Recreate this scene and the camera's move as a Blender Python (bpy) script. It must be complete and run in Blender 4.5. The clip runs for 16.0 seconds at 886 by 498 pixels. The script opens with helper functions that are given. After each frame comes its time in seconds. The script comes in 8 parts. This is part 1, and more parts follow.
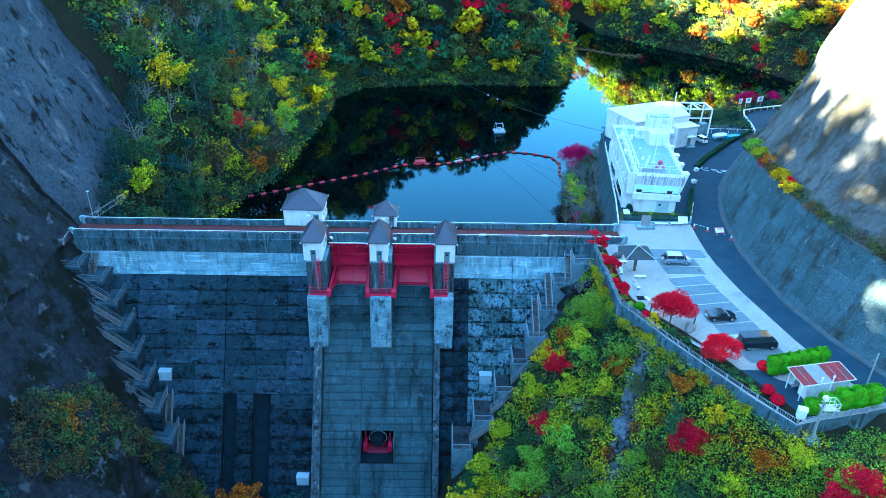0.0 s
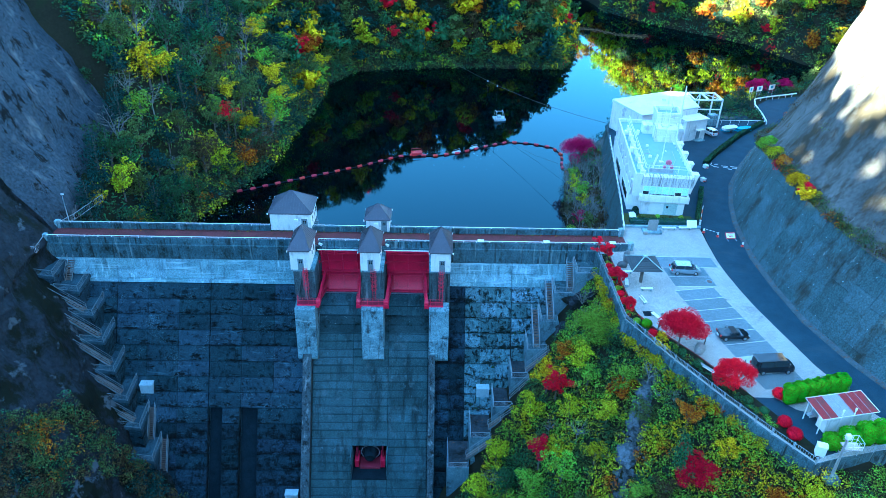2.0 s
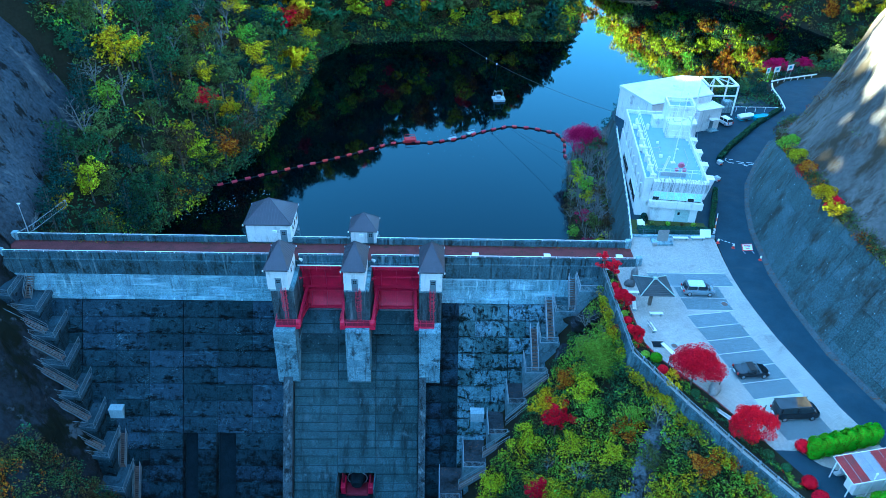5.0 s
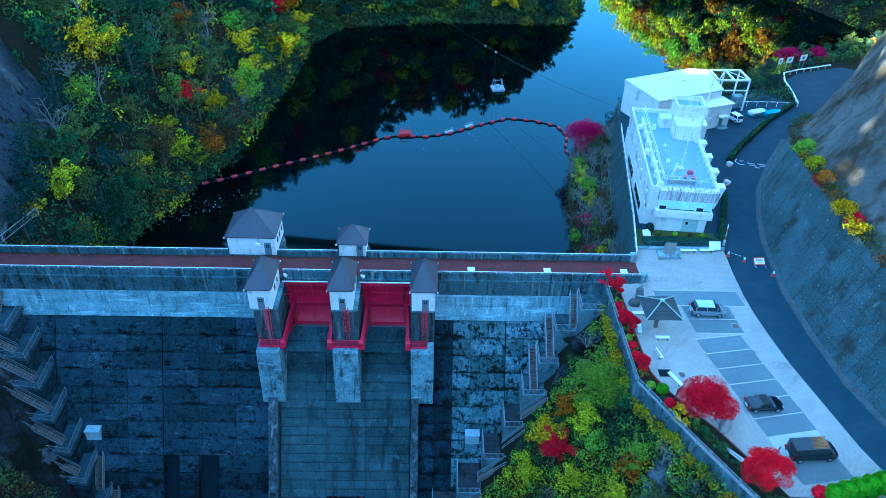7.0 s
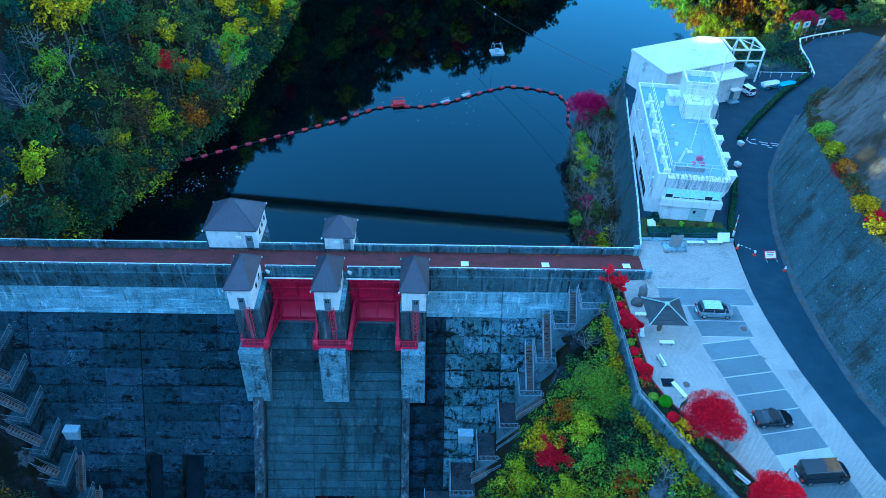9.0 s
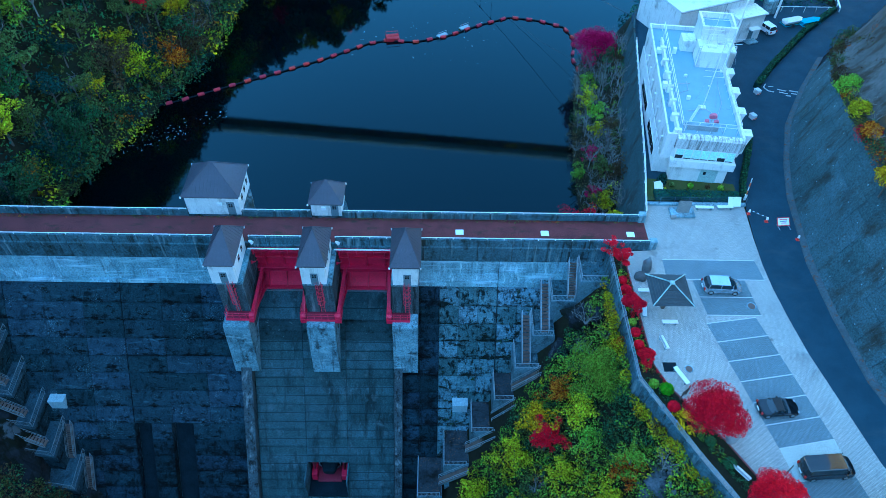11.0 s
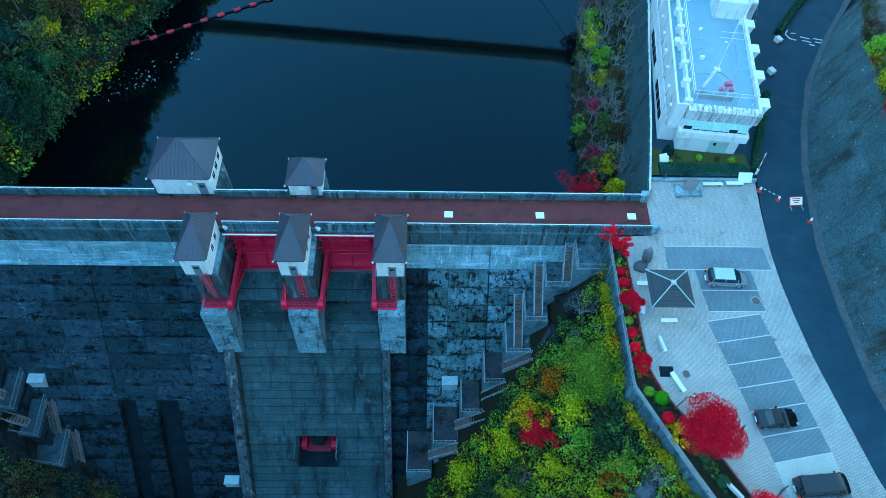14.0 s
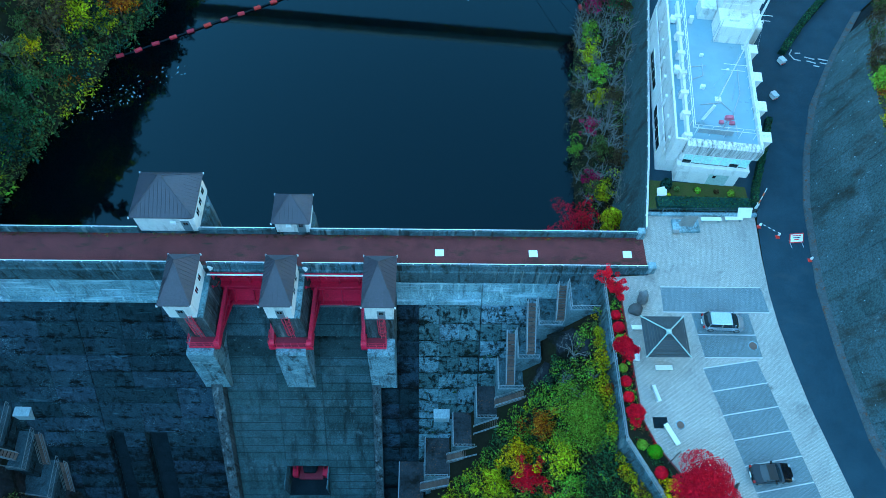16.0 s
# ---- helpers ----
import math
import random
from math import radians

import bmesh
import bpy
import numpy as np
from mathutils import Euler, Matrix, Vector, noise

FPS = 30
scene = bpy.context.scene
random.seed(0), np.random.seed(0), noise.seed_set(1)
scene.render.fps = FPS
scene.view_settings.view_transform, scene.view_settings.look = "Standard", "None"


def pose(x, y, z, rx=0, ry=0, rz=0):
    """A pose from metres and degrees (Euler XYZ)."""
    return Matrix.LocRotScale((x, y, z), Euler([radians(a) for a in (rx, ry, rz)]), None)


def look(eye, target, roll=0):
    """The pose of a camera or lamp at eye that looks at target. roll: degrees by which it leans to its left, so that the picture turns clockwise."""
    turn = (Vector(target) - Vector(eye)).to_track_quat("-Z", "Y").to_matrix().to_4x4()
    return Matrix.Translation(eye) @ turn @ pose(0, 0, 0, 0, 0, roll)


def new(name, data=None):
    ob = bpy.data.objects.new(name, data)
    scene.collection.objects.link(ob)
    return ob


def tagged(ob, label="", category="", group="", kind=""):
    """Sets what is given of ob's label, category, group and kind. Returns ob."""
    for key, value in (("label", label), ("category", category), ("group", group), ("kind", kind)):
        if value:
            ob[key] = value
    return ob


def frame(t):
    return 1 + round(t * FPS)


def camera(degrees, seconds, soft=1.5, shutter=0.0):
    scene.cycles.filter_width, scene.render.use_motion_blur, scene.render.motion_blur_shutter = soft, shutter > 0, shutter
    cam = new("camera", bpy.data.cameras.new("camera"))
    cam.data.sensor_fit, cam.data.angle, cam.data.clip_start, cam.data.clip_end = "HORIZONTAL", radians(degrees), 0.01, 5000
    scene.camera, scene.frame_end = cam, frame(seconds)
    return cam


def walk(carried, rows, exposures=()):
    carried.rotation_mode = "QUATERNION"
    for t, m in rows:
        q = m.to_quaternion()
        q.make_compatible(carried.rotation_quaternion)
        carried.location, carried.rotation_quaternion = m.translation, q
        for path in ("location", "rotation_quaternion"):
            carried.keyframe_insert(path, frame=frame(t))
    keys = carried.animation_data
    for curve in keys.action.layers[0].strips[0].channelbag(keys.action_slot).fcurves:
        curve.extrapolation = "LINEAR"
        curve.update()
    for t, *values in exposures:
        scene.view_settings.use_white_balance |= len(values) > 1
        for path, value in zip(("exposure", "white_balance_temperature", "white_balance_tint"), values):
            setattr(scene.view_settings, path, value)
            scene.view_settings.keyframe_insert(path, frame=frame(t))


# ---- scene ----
cam = camera(64.6, 16.0, 0.4)
TONE = [(0.0, 3.66, 5250, -13), (3.0, 3.50, 4950, -15), (5.5, 3.35, 5000, -15), (8.5, 3.18, 4750, -14), (12.5, 3.08, 5280, -19), (15.0, 3.22, 5700, -27), (16.0, 3.22, 5700, -27)]   # seconds, stops, kelvin, tint
PATH = [
    (0, (-18.844, -101.584, 52.638), (-18.807, -99.827, 51.683), 1.38),
    (0.5, (-18.495, -99.615, 52.964), (-18.461, -97.868, 51.992), 1.38),
    (1, (-18.261, -97.617, 53.413), (-18.227, -95.877, 52.427), 1.37),
    (1.5, (-18.145, -95.660, 53.817), (-18.110, -93.930, 52.814), 1.37),
    (2, (-17.984, -93.738, 54.210), (-17.948, -92.019, 53.190), 1.46),
    (2.5, (-17.693, -91.781, 54.568), (-17.658, -90.072, 53.532), 1.46),
    (3, (-17.340, -89.813, 54.865), (-17.308, -88.113, 53.813), 1.37),
    (5.5, (-16.386, -79.836, 57.043), (-16.351, -78.194, 55.902), 1.49),
    (6, (-16.203, -77.845, 57.308), (-16.167, -76.213, 56.152), 1.59),
    (6.5, (-15.948, -75.854, 57.607), (-15.912, -74.234, 56.436), 1.60),
    (7, (-15.659, -73.895, 57.911), (-15.624, -72.286, 56.725), 1.60),
    (7.5, (-15.372, -71.941, 58.209), (-15.338, -70.343, 57.007), 1.61),
    (8, (-15.070, -69.969, 58.535), (-15.036, -68.383, 57.317), 1.61),
    (8.5, (-14.781, -67.994, 58.839), (-14.748, -66.424, 57.600), 1.62),
    (9, (-14.456, -66.014, 59.164), (-14.423, -64.495, 57.863), 1.63),
    (11.5, (-13.281, -55.512, 61.415), (-13.249, -54.211, 59.897), 1.80),
    (12, (-13.019, -53.549, 61.821), (-12.987, -52.289, 60.268), 1.82),
    (12.5, (-12.768, -51.558, 62.270), (-12.735, -50.340, 60.685), 1.85),
    (13, (-12.589, -49.522, 62.789), (-12.556, -48.348, 61.169), 1.95),
    (13.5, (-12.439, -47.432, 63.353), (-12.403, -46.305, 61.701), 2.16),
    (14, (-12.281, -45.331, 63.957), (-12.243, -44.252, 62.273), 2.26),
    (14.5, (-12.115, -43.271, 64.552), (-12.074, -42.240, 62.838), 2.42),
    (15, (-11.855, -41.310, 65.150), (-11.814, -40.323, 63.410), 2.58),
    (15.5, (-11.546, -39.560, 65.761), (-11.507, -38.565, 64.026), 2.45),
    (16, (-11.272, -37.907, 66.248), (-11.234, -36.899, 64.520), 2.41),
]
walk(cam, [(t, look(eye, target, roll)) for t, eye, target, roll in PATH], TONE)

# ---- light ----
SUN_EL, SUN_FROM = 24.0, 185.0     # degrees; SUN_FROM counted from +x towards +y
sd = Vector((math.cos(radians(SUN_FROM)) * math.cos(radians(SUN_EL)), math.sin(radians(SUN_FROM)) * math.cos(radians(SUN_EL)), math.sin(radians(SUN_EL))))
world = bpy.data.worlds.new("sky")
scene.world = world
world.use_nodes = True
wn = world.node_tree.nodes
sky = wn.new("ShaderNodeTexSky")
sky.sky_type, sky.sun_disc = "NISHITA", False
sky.sun_elevation, sky.sun_rotation = radians(SUN_EL), radians(90 - SUN_FROM)
sky.dust_density, sky.ozone_density, sky.air_density = 0.2, 3.5, 1.0
wn["Background"].inputs["Strength"].default_value = 0.15
world.node_tree.links.new(sky.outputs[0], wn["Background"].inputs["Color"])
sun = new("sun", bpy.data.lights.new("sun", "SUN"))
sun.data.energy, sun.data.angle, sun.data.color = 14.0, radians(0.53), (1.0, 0.80, 0.56)
sun.matrix_world = look(sd * 300, (0, 0, 0))

# ---- mesh tools ----
class Mesh:
    """Collects vertices and faces of one mesh."""

    def __init__(self):
        self.v, self.f = [], []

    def add(self, verts, faces):
        n = len(self.v)
        self.v += [tuple(p) for p in verts]
        self.f += [tuple(n + i for i in f) for f in faces]
        return self

    def box(self, x0, y0, z0, x1, y1, z1, m=None):
        vs = [(x, y, z) for z in (z0, z1) for y in (y0, y1) for x in (x0, x1)]
        if m:
            vs = [m @ Vector(p) for p in vs]
        return self.add(vs, [(0, 2, 3, 1), (4, 5, 7, 6), (0, 1, 5, 4), (2, 6, 7, 3), (0, 4, 6, 2), (1, 3, 7, 5)])

    def cbox(self, x0, y0, z0, x1, y1, z1, c=0.03, m=None):
        """A box with all its edges chamfered."""
        bm = bmesh.new()
        bmesh.ops.create_cube(bm, size=1)
        for p in bm.verts:
            p.co = Vector((x0 + (x1 - x0) * (p.co.x + 0.5), y0 + (y1 - y0) * (p.co.y + 0.5), z0 + (z1 - z0) * (p.co.z + 0.5)))
        bmesh.ops.bevel(bm, geom=bm.edges[:], offset=c, segments=1, affect="EDGES")
        return self.take(bm, m)

    def take(self, bm, m=None):
        bm.verts.index_update()
        self.add([m @ p.co if m else p.co for p in bm.verts], [[p.index for p in f.verts] for f in bm.faces])
        bm.free()
        return self

    def prism(self, poly, z0, z1):
        """An upright prism over a polygon that runs anticlockwise in x, y."""
        n = len(poly)
        vs = [(p[0], p[1], z0) for p in poly] + [(p[0], p[1], z1) for p in poly]
        return self.add(vs, [tuple(reversed(range(n))), tuple(range(n, 2 * n))] + [(i, (i + 1) % n, n + (i + 1) % n, n + i) for i in range(n)])

    def extrude_x(self, prof, x0, x1):
        """A profile of (y, z), clockwise seen from +x, drawn out along x."""
        n = len(prof)
        vs = [(x0, y, z) for y, z in prof] + [(x1, y, z) for y, z in prof]
        return self.add(vs, [tuple(range(n)), tuple(reversed(range(n, 2 * n)))] + [(i, n + i, n + (i + 1) % n, (i + 1) % n) for i in range(n)])

    def tube(self, pts, r, n=6, r1=None):
        pts = [Vector(p) for p in pts]
        rings = []
        for i, p in enumerate(pts):
            d = (pts[min(i + 1, len(pts) - 1)] - pts[max(i - 1, 0)]).normalized()
            a = d.orthogonal().normalized() if abs(d.z) > 0.95 else d.cross(Vector((0, 0, 1))).normalized()
            b = d.cross(a)
            rr = r if r1 is None else r + (r1 - r) * i / (len(pts) - 1)
            rings.append([p + rr * (a * math.cos(2 * math.pi * k / n) + b * math.sin(2 * math.pi * k / n)) for k in range(n)])
        m = len(rings)
        fs = [(i * n + k, i * n + (k + 1) % n, (i + 1) * n + (k + 1) % n, (i + 1) * n + k) for i in range(m - 1) for k in range(n)]
        return self.add(sum(rings, []), fs + [tuple(reversed(range(n))), tuple(range((m - 1) * n, m * n))])

    def sheet(self, rows):
        """A grid of points, row by row."""
        k = len(rows[0])
        return self.add(sum([list(r) for r in rows], []), [(i * k + j, i * k + j + 1, (i + 1) * k + j + 1, (i + 1) * k + j) for i in range(len(rows) - 1) for j in range(k - 1)])

    def data(self, name, material, smooth=False):
        me = bpy.data.meshes.new(name)
        me.from_pydata(self.v, [], self.f)
        bm = bmesh.new()
        bm.from_mesh(me)
        bmesh.ops.recalc_face_normals(bm, faces=bm.faces[:])
        bm.to_mesh(me)
        bm.free()
        if smooth:
            me.polygons.foreach_set("use_smooth", [True] * len(me.polygons))
        me.materials.append(material)
        me.update()
        return me


def part(name, mesh, material, parent=None, label="", smooth=False):
    """One mesh object, under a thing or a part."""
    ob = new(name, mesh.data(name, material, smooth) if isinstance(mesh, Mesh) else mesh)
    ob.parent = parent
    return tagged(ob, label)


def thing(name, label, category, group="", kind="", at=None):
    ob = new(name)
    ob.empty_display_size = 0.3
    if at is not None:
        ob.matrix_basis = at
    return tagged(ob, label, category, group, kind)


def along(pts, step):
    """Points every step metres along a line, with their headings."""
    pts = [Vector(p) for p in pts]
    out, left = [], 0.0
    for a, b in zip(pts, pts[1:]):
        d = (b - a).length
        while left <= d:
            out.append((a.lerp(b, left / d), math.atan2(b.y - a.y, b.x - a.x)))
            left += step
        left -= d
    return out


def curve_y(table, y):
    """x at y along a line given as (x, y) rows in rising y."""
    return np.interp(y, [p[1] for p in table], [p[0] for p in table])


# ---- materials ----
def material(name, a, b=None, rough=0.8, scale=1.5, fine=12.0, spread=0.5, stain=None, stain_scale=(0.25, 0.25, 0.25), stain_at=(0.5, 0.65), bump=0.3, bump_scale=None,
             metal=0.0, rand=0.0, island=0.0, spec=0.5, hue=0.05, grain_amt=1.0, stain2=None, scale2=(1.2, 1.2, 0.1), at2=(0.5, 0.7), lift=None, streak=None, speck=None, boards=0.0):
    """Two tones mixed by noise, a fine grain, and stains of a third tone."""
    m = bpy.data.materials.new(name)
    m.use_nodes = True
    n, l = m.node_tree.nodes, m.node_tree.links
    p = n["Principled BSDF"]
    p.inputs["Roughness"].default_value, p.inputs["Metallic"].default_value = rough, metal
    p.inputs["Specular IOR Level"].default_value = spec
    co = n.new("ShaderNodeTexCoord").outputs["Object"]

    def noise_of(vec, sc, detail=6.0, r=0.6):
        t = n.new("ShaderNodeTexNoise")
        t.inputs["Scale"].default_value, t.inputs["Detail"].default_value, t.inputs["Roughness"].default_value = sc, detail, r
        l.new(vec, t.inputs["Vector"])
        return t.outputs["Fac"]

    def ramp(f, lo, hi):
        t = n.new("ShaderNodeMapRange")
        t.inputs["From Min"].default_value, t.inputs["From Max"].default_value = lo, hi
        l.new(f, t.inputs["Value"])
        return t.outputs["Result"]

    def mix(f, c0, c1, kind="MIX"):
        t = n.new("ShaderNodeMix")
        t.data_type, t.blend_type = "RGBA", kind
        for i, c in ((6, c0), (7, c1)):
            if isinstance(c, tuple):
                t.inputs[i].default_value = (*c, 1)
            else:
                l.new(c, t.inputs[i])
        if isinstance(f, float):
            t.inputs[0].default_value = f
        else:
            l.new(f, t.inputs[0])
        return t.outputs[2]

    def calc(op, *args):
        t = n.new("ShaderNodeMath")
        t.operation = op
        for i, v in enumerate(args):
            if isinstance(v, (int, float)):
                t.inputs[i].default_value = v
            else:
                l.new(v, t.inputs[i])
        return t.outputs[0]

    def height():
        t = n.new("ShaderNodeSeparateXYZ")
        l.new(co, t.inputs[0])
        return t.outputs["Z"]

    b = b or tuple(0.6 * c for c in a)
    big = noise_of(co, scale)
    small = noise_of(co, fine, 4.0)
    col = mix(ramp(big, 0.5 - 0.25 * spread / 0.5, 0.5 + 0.25 * spread / 0.5), a, b)
    grain = n.new("ShaderNodeMapRange")
    grain.inputs["From Min"].default_value, grain.inputs["From Max"].default_value = 0.3, 0.7
    grain.inputs["To Min"].default_value, grain.inputs["To Max"].default_value = 1 - 0.28 * grain_amt, 1 + 0.2 * grain_amt
    l.new(small, grain.inputs["Value"])
    g = n.new("ShaderNodeCombineColor")
    for i in range(3):
        l.new(grain.outputs["Result"], g.inputs[i])
    col = mix(1.0, col, g.outputs[0], "MULTIPLY")
    if stain:
        mp = n.new("ShaderNodeMapping")
        mp.inputs["Scale"].default_value = stain_scale
        l.new(co, mp.inputs["Vector"])
        nf = noise_of(mp.outputs["Vector"], 1.0, 10.0, 0.74)
        if lift:
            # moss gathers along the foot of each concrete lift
            nf = calc("ADD", nf, calc("MULTIPLY", calc("POWER", calc("FRACT", calc("MULTIPLY", calc("SUBTRACT", lift[0], height()), 1 / lift[1])), 3.0), lift[2]))
        sf = ramp(nf, *stain_at)
        col = mix(sf, col, stain)
    if stain2:
        mp = n.new("ShaderNodeMapping")
        mp.inputs["Scale"].default_value = scale2
        mp.inputs["Location"].default_value = (7.3, 2.1, 5.7)
        l.new(co, mp.inputs["Vector"])
        col = mix(ramp(noise_of(mp.outputs["Vector"], 1.0, 6.0, 0.6), *at2), col, stain2)
    if streak:
        # water runs down from the joints: colour, (low, high)
        mp = n.new("ShaderNodeMapping")
        mp.inputs["Scale"].default_value = (1.9, 1.9, 0.09)
        l.new(co, mp.inputs["Vector"])
        col = mix(ramp(noise_of(mp.outputs["Vector"], 1.0, 5.0, 0.65), *streak[1]), col, streak[0])
    if speck:
        # lime crusts and lichen
        col = mix(ramp(calc("MULTIPLY", noise_of(co, speck[1], 3.0, 0.55), calc("ADD", noise_of(co, 0.35, 3.0), 0.5)), *speck[2]), col, speck[0])
    if boards:
        # shuttering marks
        f = calc("FRACT", calc("MULTIPLY", height(), 1 / boards))
        col = mix(ramp(calc("ADD", f, calc("MULTIPLY", big, 0.08)), 0.95, 1.0), col, tuple(0.45 * c for c in b))
    for amount, kind in ((rand, "ShaderNodeObjectInfo"), (island, "ShaderNodeNewGeometry")):
        if amount:
            src = n.new(kind).outputs["Random" if kind == "ShaderNodeObjectInfo" else "Random Per Island"]
            hs = n.new("ShaderNodeHueSaturation")
            for sock, lo, hi in (("Value", 1 - amount, 1 + amount), ("Hue", 0.5 - hue * amount, 0.5 + hue * amount)):
                t = n.new("ShaderNodeMapRange")
                t.inputs["To Min"].default_value, t.inputs["To Max"].default_value = lo, hi
                l.new(src, t.inputs["Value"])
                l.new(t.outputs["Result"], hs.inputs[sock])
            l.new(col, hs.inputs["Color"])
            col = hs.outputs["Color"]
    l.new(col, p.inputs["Base Color"])
    if bump:
        bp = n.new("ShaderNodeBump")
        bp.inputs["Strength"].default_value, bp.inputs["Distance"].default_value = bump, 0.05
        l.new(noise_of(co, bump_scale or fine * 0.7, 5.0), bp.inputs["Height"])
        l.new(bp.outputs["Normal"], p.inputs["Normal"])
    return m


# left face tone: moss, and the gorge's shade darkened into the colour
CONCRETE = material("mossy_shaded_concrete", (0.034, 0.058, 0.074), (0.014, 0.024, 0.032), 0.9, 0.3, 6.0, stain=(0.0022, 0.0028, 0.003), stain_scale=(0.55, 0.8, 1.1), stain_at=(0.55, 0.64), rand=0.38,
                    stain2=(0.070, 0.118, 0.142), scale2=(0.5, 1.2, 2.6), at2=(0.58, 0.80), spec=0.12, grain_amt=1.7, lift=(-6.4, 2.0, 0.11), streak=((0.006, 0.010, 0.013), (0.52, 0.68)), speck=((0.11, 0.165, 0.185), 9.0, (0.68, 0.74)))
# a darker copy for low left panels and beside the right training wall
CONCRETE_D = material("darker_dam_concrete", (0.022, 0.039, 0.052), (0.009, 0.015, 0.020), 0.9, 0.3, 6.0, stain=(0.0018, 0.0022, 0.0024), stain_scale=(0.5, 0.8, 0.7), stain_at=(0.50, 0.62), rand=0.4,
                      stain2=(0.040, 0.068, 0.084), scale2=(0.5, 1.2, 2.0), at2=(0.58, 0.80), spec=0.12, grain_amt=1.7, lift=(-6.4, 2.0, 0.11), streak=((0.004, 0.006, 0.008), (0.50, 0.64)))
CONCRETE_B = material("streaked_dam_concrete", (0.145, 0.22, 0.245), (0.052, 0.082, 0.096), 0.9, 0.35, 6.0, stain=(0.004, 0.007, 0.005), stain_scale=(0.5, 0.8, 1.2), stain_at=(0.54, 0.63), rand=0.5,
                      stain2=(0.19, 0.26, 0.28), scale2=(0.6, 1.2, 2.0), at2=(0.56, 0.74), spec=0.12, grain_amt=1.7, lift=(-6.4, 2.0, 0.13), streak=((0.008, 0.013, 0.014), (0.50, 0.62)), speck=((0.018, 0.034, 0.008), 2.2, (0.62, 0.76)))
BAND = material("streaked_band_concrete", (0.30, 0.43, 0.475), (0.145, 0.22, 0.25), 0.88, 0.5, 6.0, stain=(0.045, 0.060, 0.066), stain_scale=(1.3, 1.3, 0.10), stain_at=(0.53, 0.72), rand=0.16,
                stain2=(0.44, 0.57, 0.62), scale2=(0.16, 1.0, 2.2), at2=(0.54, 0.70), spec=0.12, grain_amt=1.7, streak=((0.50, 0.62, 0.64), (0.58, 0.70)))
PIERFOOT = material("pier_foot_concrete", (0.25, 0.36, 0.40), (0.10, 0.155, 0.18), 0.88, 0.6, 6.0, stain=(0.03, 0.042, 0.048), stain_scale=(0.8, 0.8, 0.5), stain_at=(0.52, 0.64), rand=0.1,
                    stain2=(0.33, 0.42, 0.44), scale2=(0.5, 1.0, 1.5), at2=(0.58, 0.74), spec=0.12, grain_amt=1.7, streak=((0.05, 0.068, 0.075), (0.56, 0.70)))
PALE = material("pale_concrete", (0.35, 0.46, 0.50), (0.13, 0.19, 0.205), 0.88, 0.5, 6.0, stain=(0.055, 0.065, 0.065), stain_scale=(1.1, 1.1, 0.10), stain_at=(0.50, 0.70), rand=0.12, stain2=(0.04, 0.048, 0.045), scale2=(0.2, 0.2, 0.5), at2=(0.55, 0.68), spec=0.12, grain_amt=1.7)
CHUTE = material("chute_concrete", (0.064, 0.102, 0.110), (0.032, 0.053, 0.059), 0.85, 0.4, 8.0, stain=(0.014, 0.020, 0.020), stain_scale=(0.5, 0.12, 0.12), stain_at=(0.50, 0.66), rand=0.18, stain2=(0.10, 0.128, 0.135), scale2=(0.9, 0.7, 0.6), at2=(0.58, 0.78), spec=0.12, grain_amt=1.7,
                 streak=((0.085, 0.12, 0.13), (0.58, 0.74)), boards=1.05)
SILLC = material("wet_sill_concrete", (0.042, 0.066, 0.070), (0.018, 0.029, 0.031), 0.85, 0.4, 8.0, stain=(0.004, 0.006, 0.004), stain_scale=(0.5, 0.5, 0.5), stain_at=(0.5, 0.62), rand=0.2, spec=0.12, grain_amt=1.7, speck=((0.12, 0.15, 0.14), 3.0, (0.66, 0.72)))
DARKC = material("mossy_concrete", (0.105, 0.160, 0.184), (0.048, 0.076, 0.090), 0.92, 0.6, 6.0, stain=(0.014, 0.018, 0.013), stain_scale=(0.5, 0.5, 0.3), rand=0.08, stain2=(0.24, 0.28, 0.28), scale2=(1.5, 1.0, 0.12), at2=(0.58, 0.75), spec=0.12, grain_amt=1.7,
                 streak=((0.022, 0.028, 0.028), (0.55, 0.66)))
PIERC = material("streaked_pier_concrete", (0.088, 0.112, 0.122), (0.040, 0.050, 0.056), 0.92, 0.6, 6.0, stain=(0.014, 0.015, 0.014), stain_scale=(1.4, 1.4, 0.14), stain_at=(0.50, 0.62), rand=0.08, stain2=(0.21, 0.23, 0.23), scale2=(1.5, 1.5, 0.16), at2=(0.56, 0.72), spec=0.12, grain_amt=1.7)
CRESTROAD = material("red_asphalt", (0.15, 0.045, 0.045), (0.08, 0.028, 0.028), 0.9, 0.5, 10.0, stain=(0.035, 0.032, 0.02), stain_scale=(0.3, 0.7, 1.0), stain_at=(0.54, 0.66), spec=0.12, grain_amt=1.7)
ASPHALT = material("asphalt", (0.032, 0.056, 0.076), (0.022, 0.039, 0.054), 0.9, 0.4, 14.0, stain=(0.042, 0.058, 0.068), stain_scale=(0.1, 0.25, 1.0), stain_at=(0.55, 0.75), spec=0.12)
PAVER = material("pale_pavers", (0.40, 0.385, 0.345), (0.31, 0.30, 0.275), 0.85, 0.35, 9.0, stain=(0.16, 0.165, 0.16), stain_scale=(0.22, 0.22, 1.0), stain_at=(0.56, 0.74), rand=0.10, stain2=(0.08, 0.085, 0.08), scale2=(0.45, 0.45, 1), at2=(0.66, 0.76))
STALL = material("grey_pavers", (0.205, 0.25, 0.265), (0.16, 0.195, 0.21), 0.88, 0.4, 9.0, rand=0.10, spec=0.12)
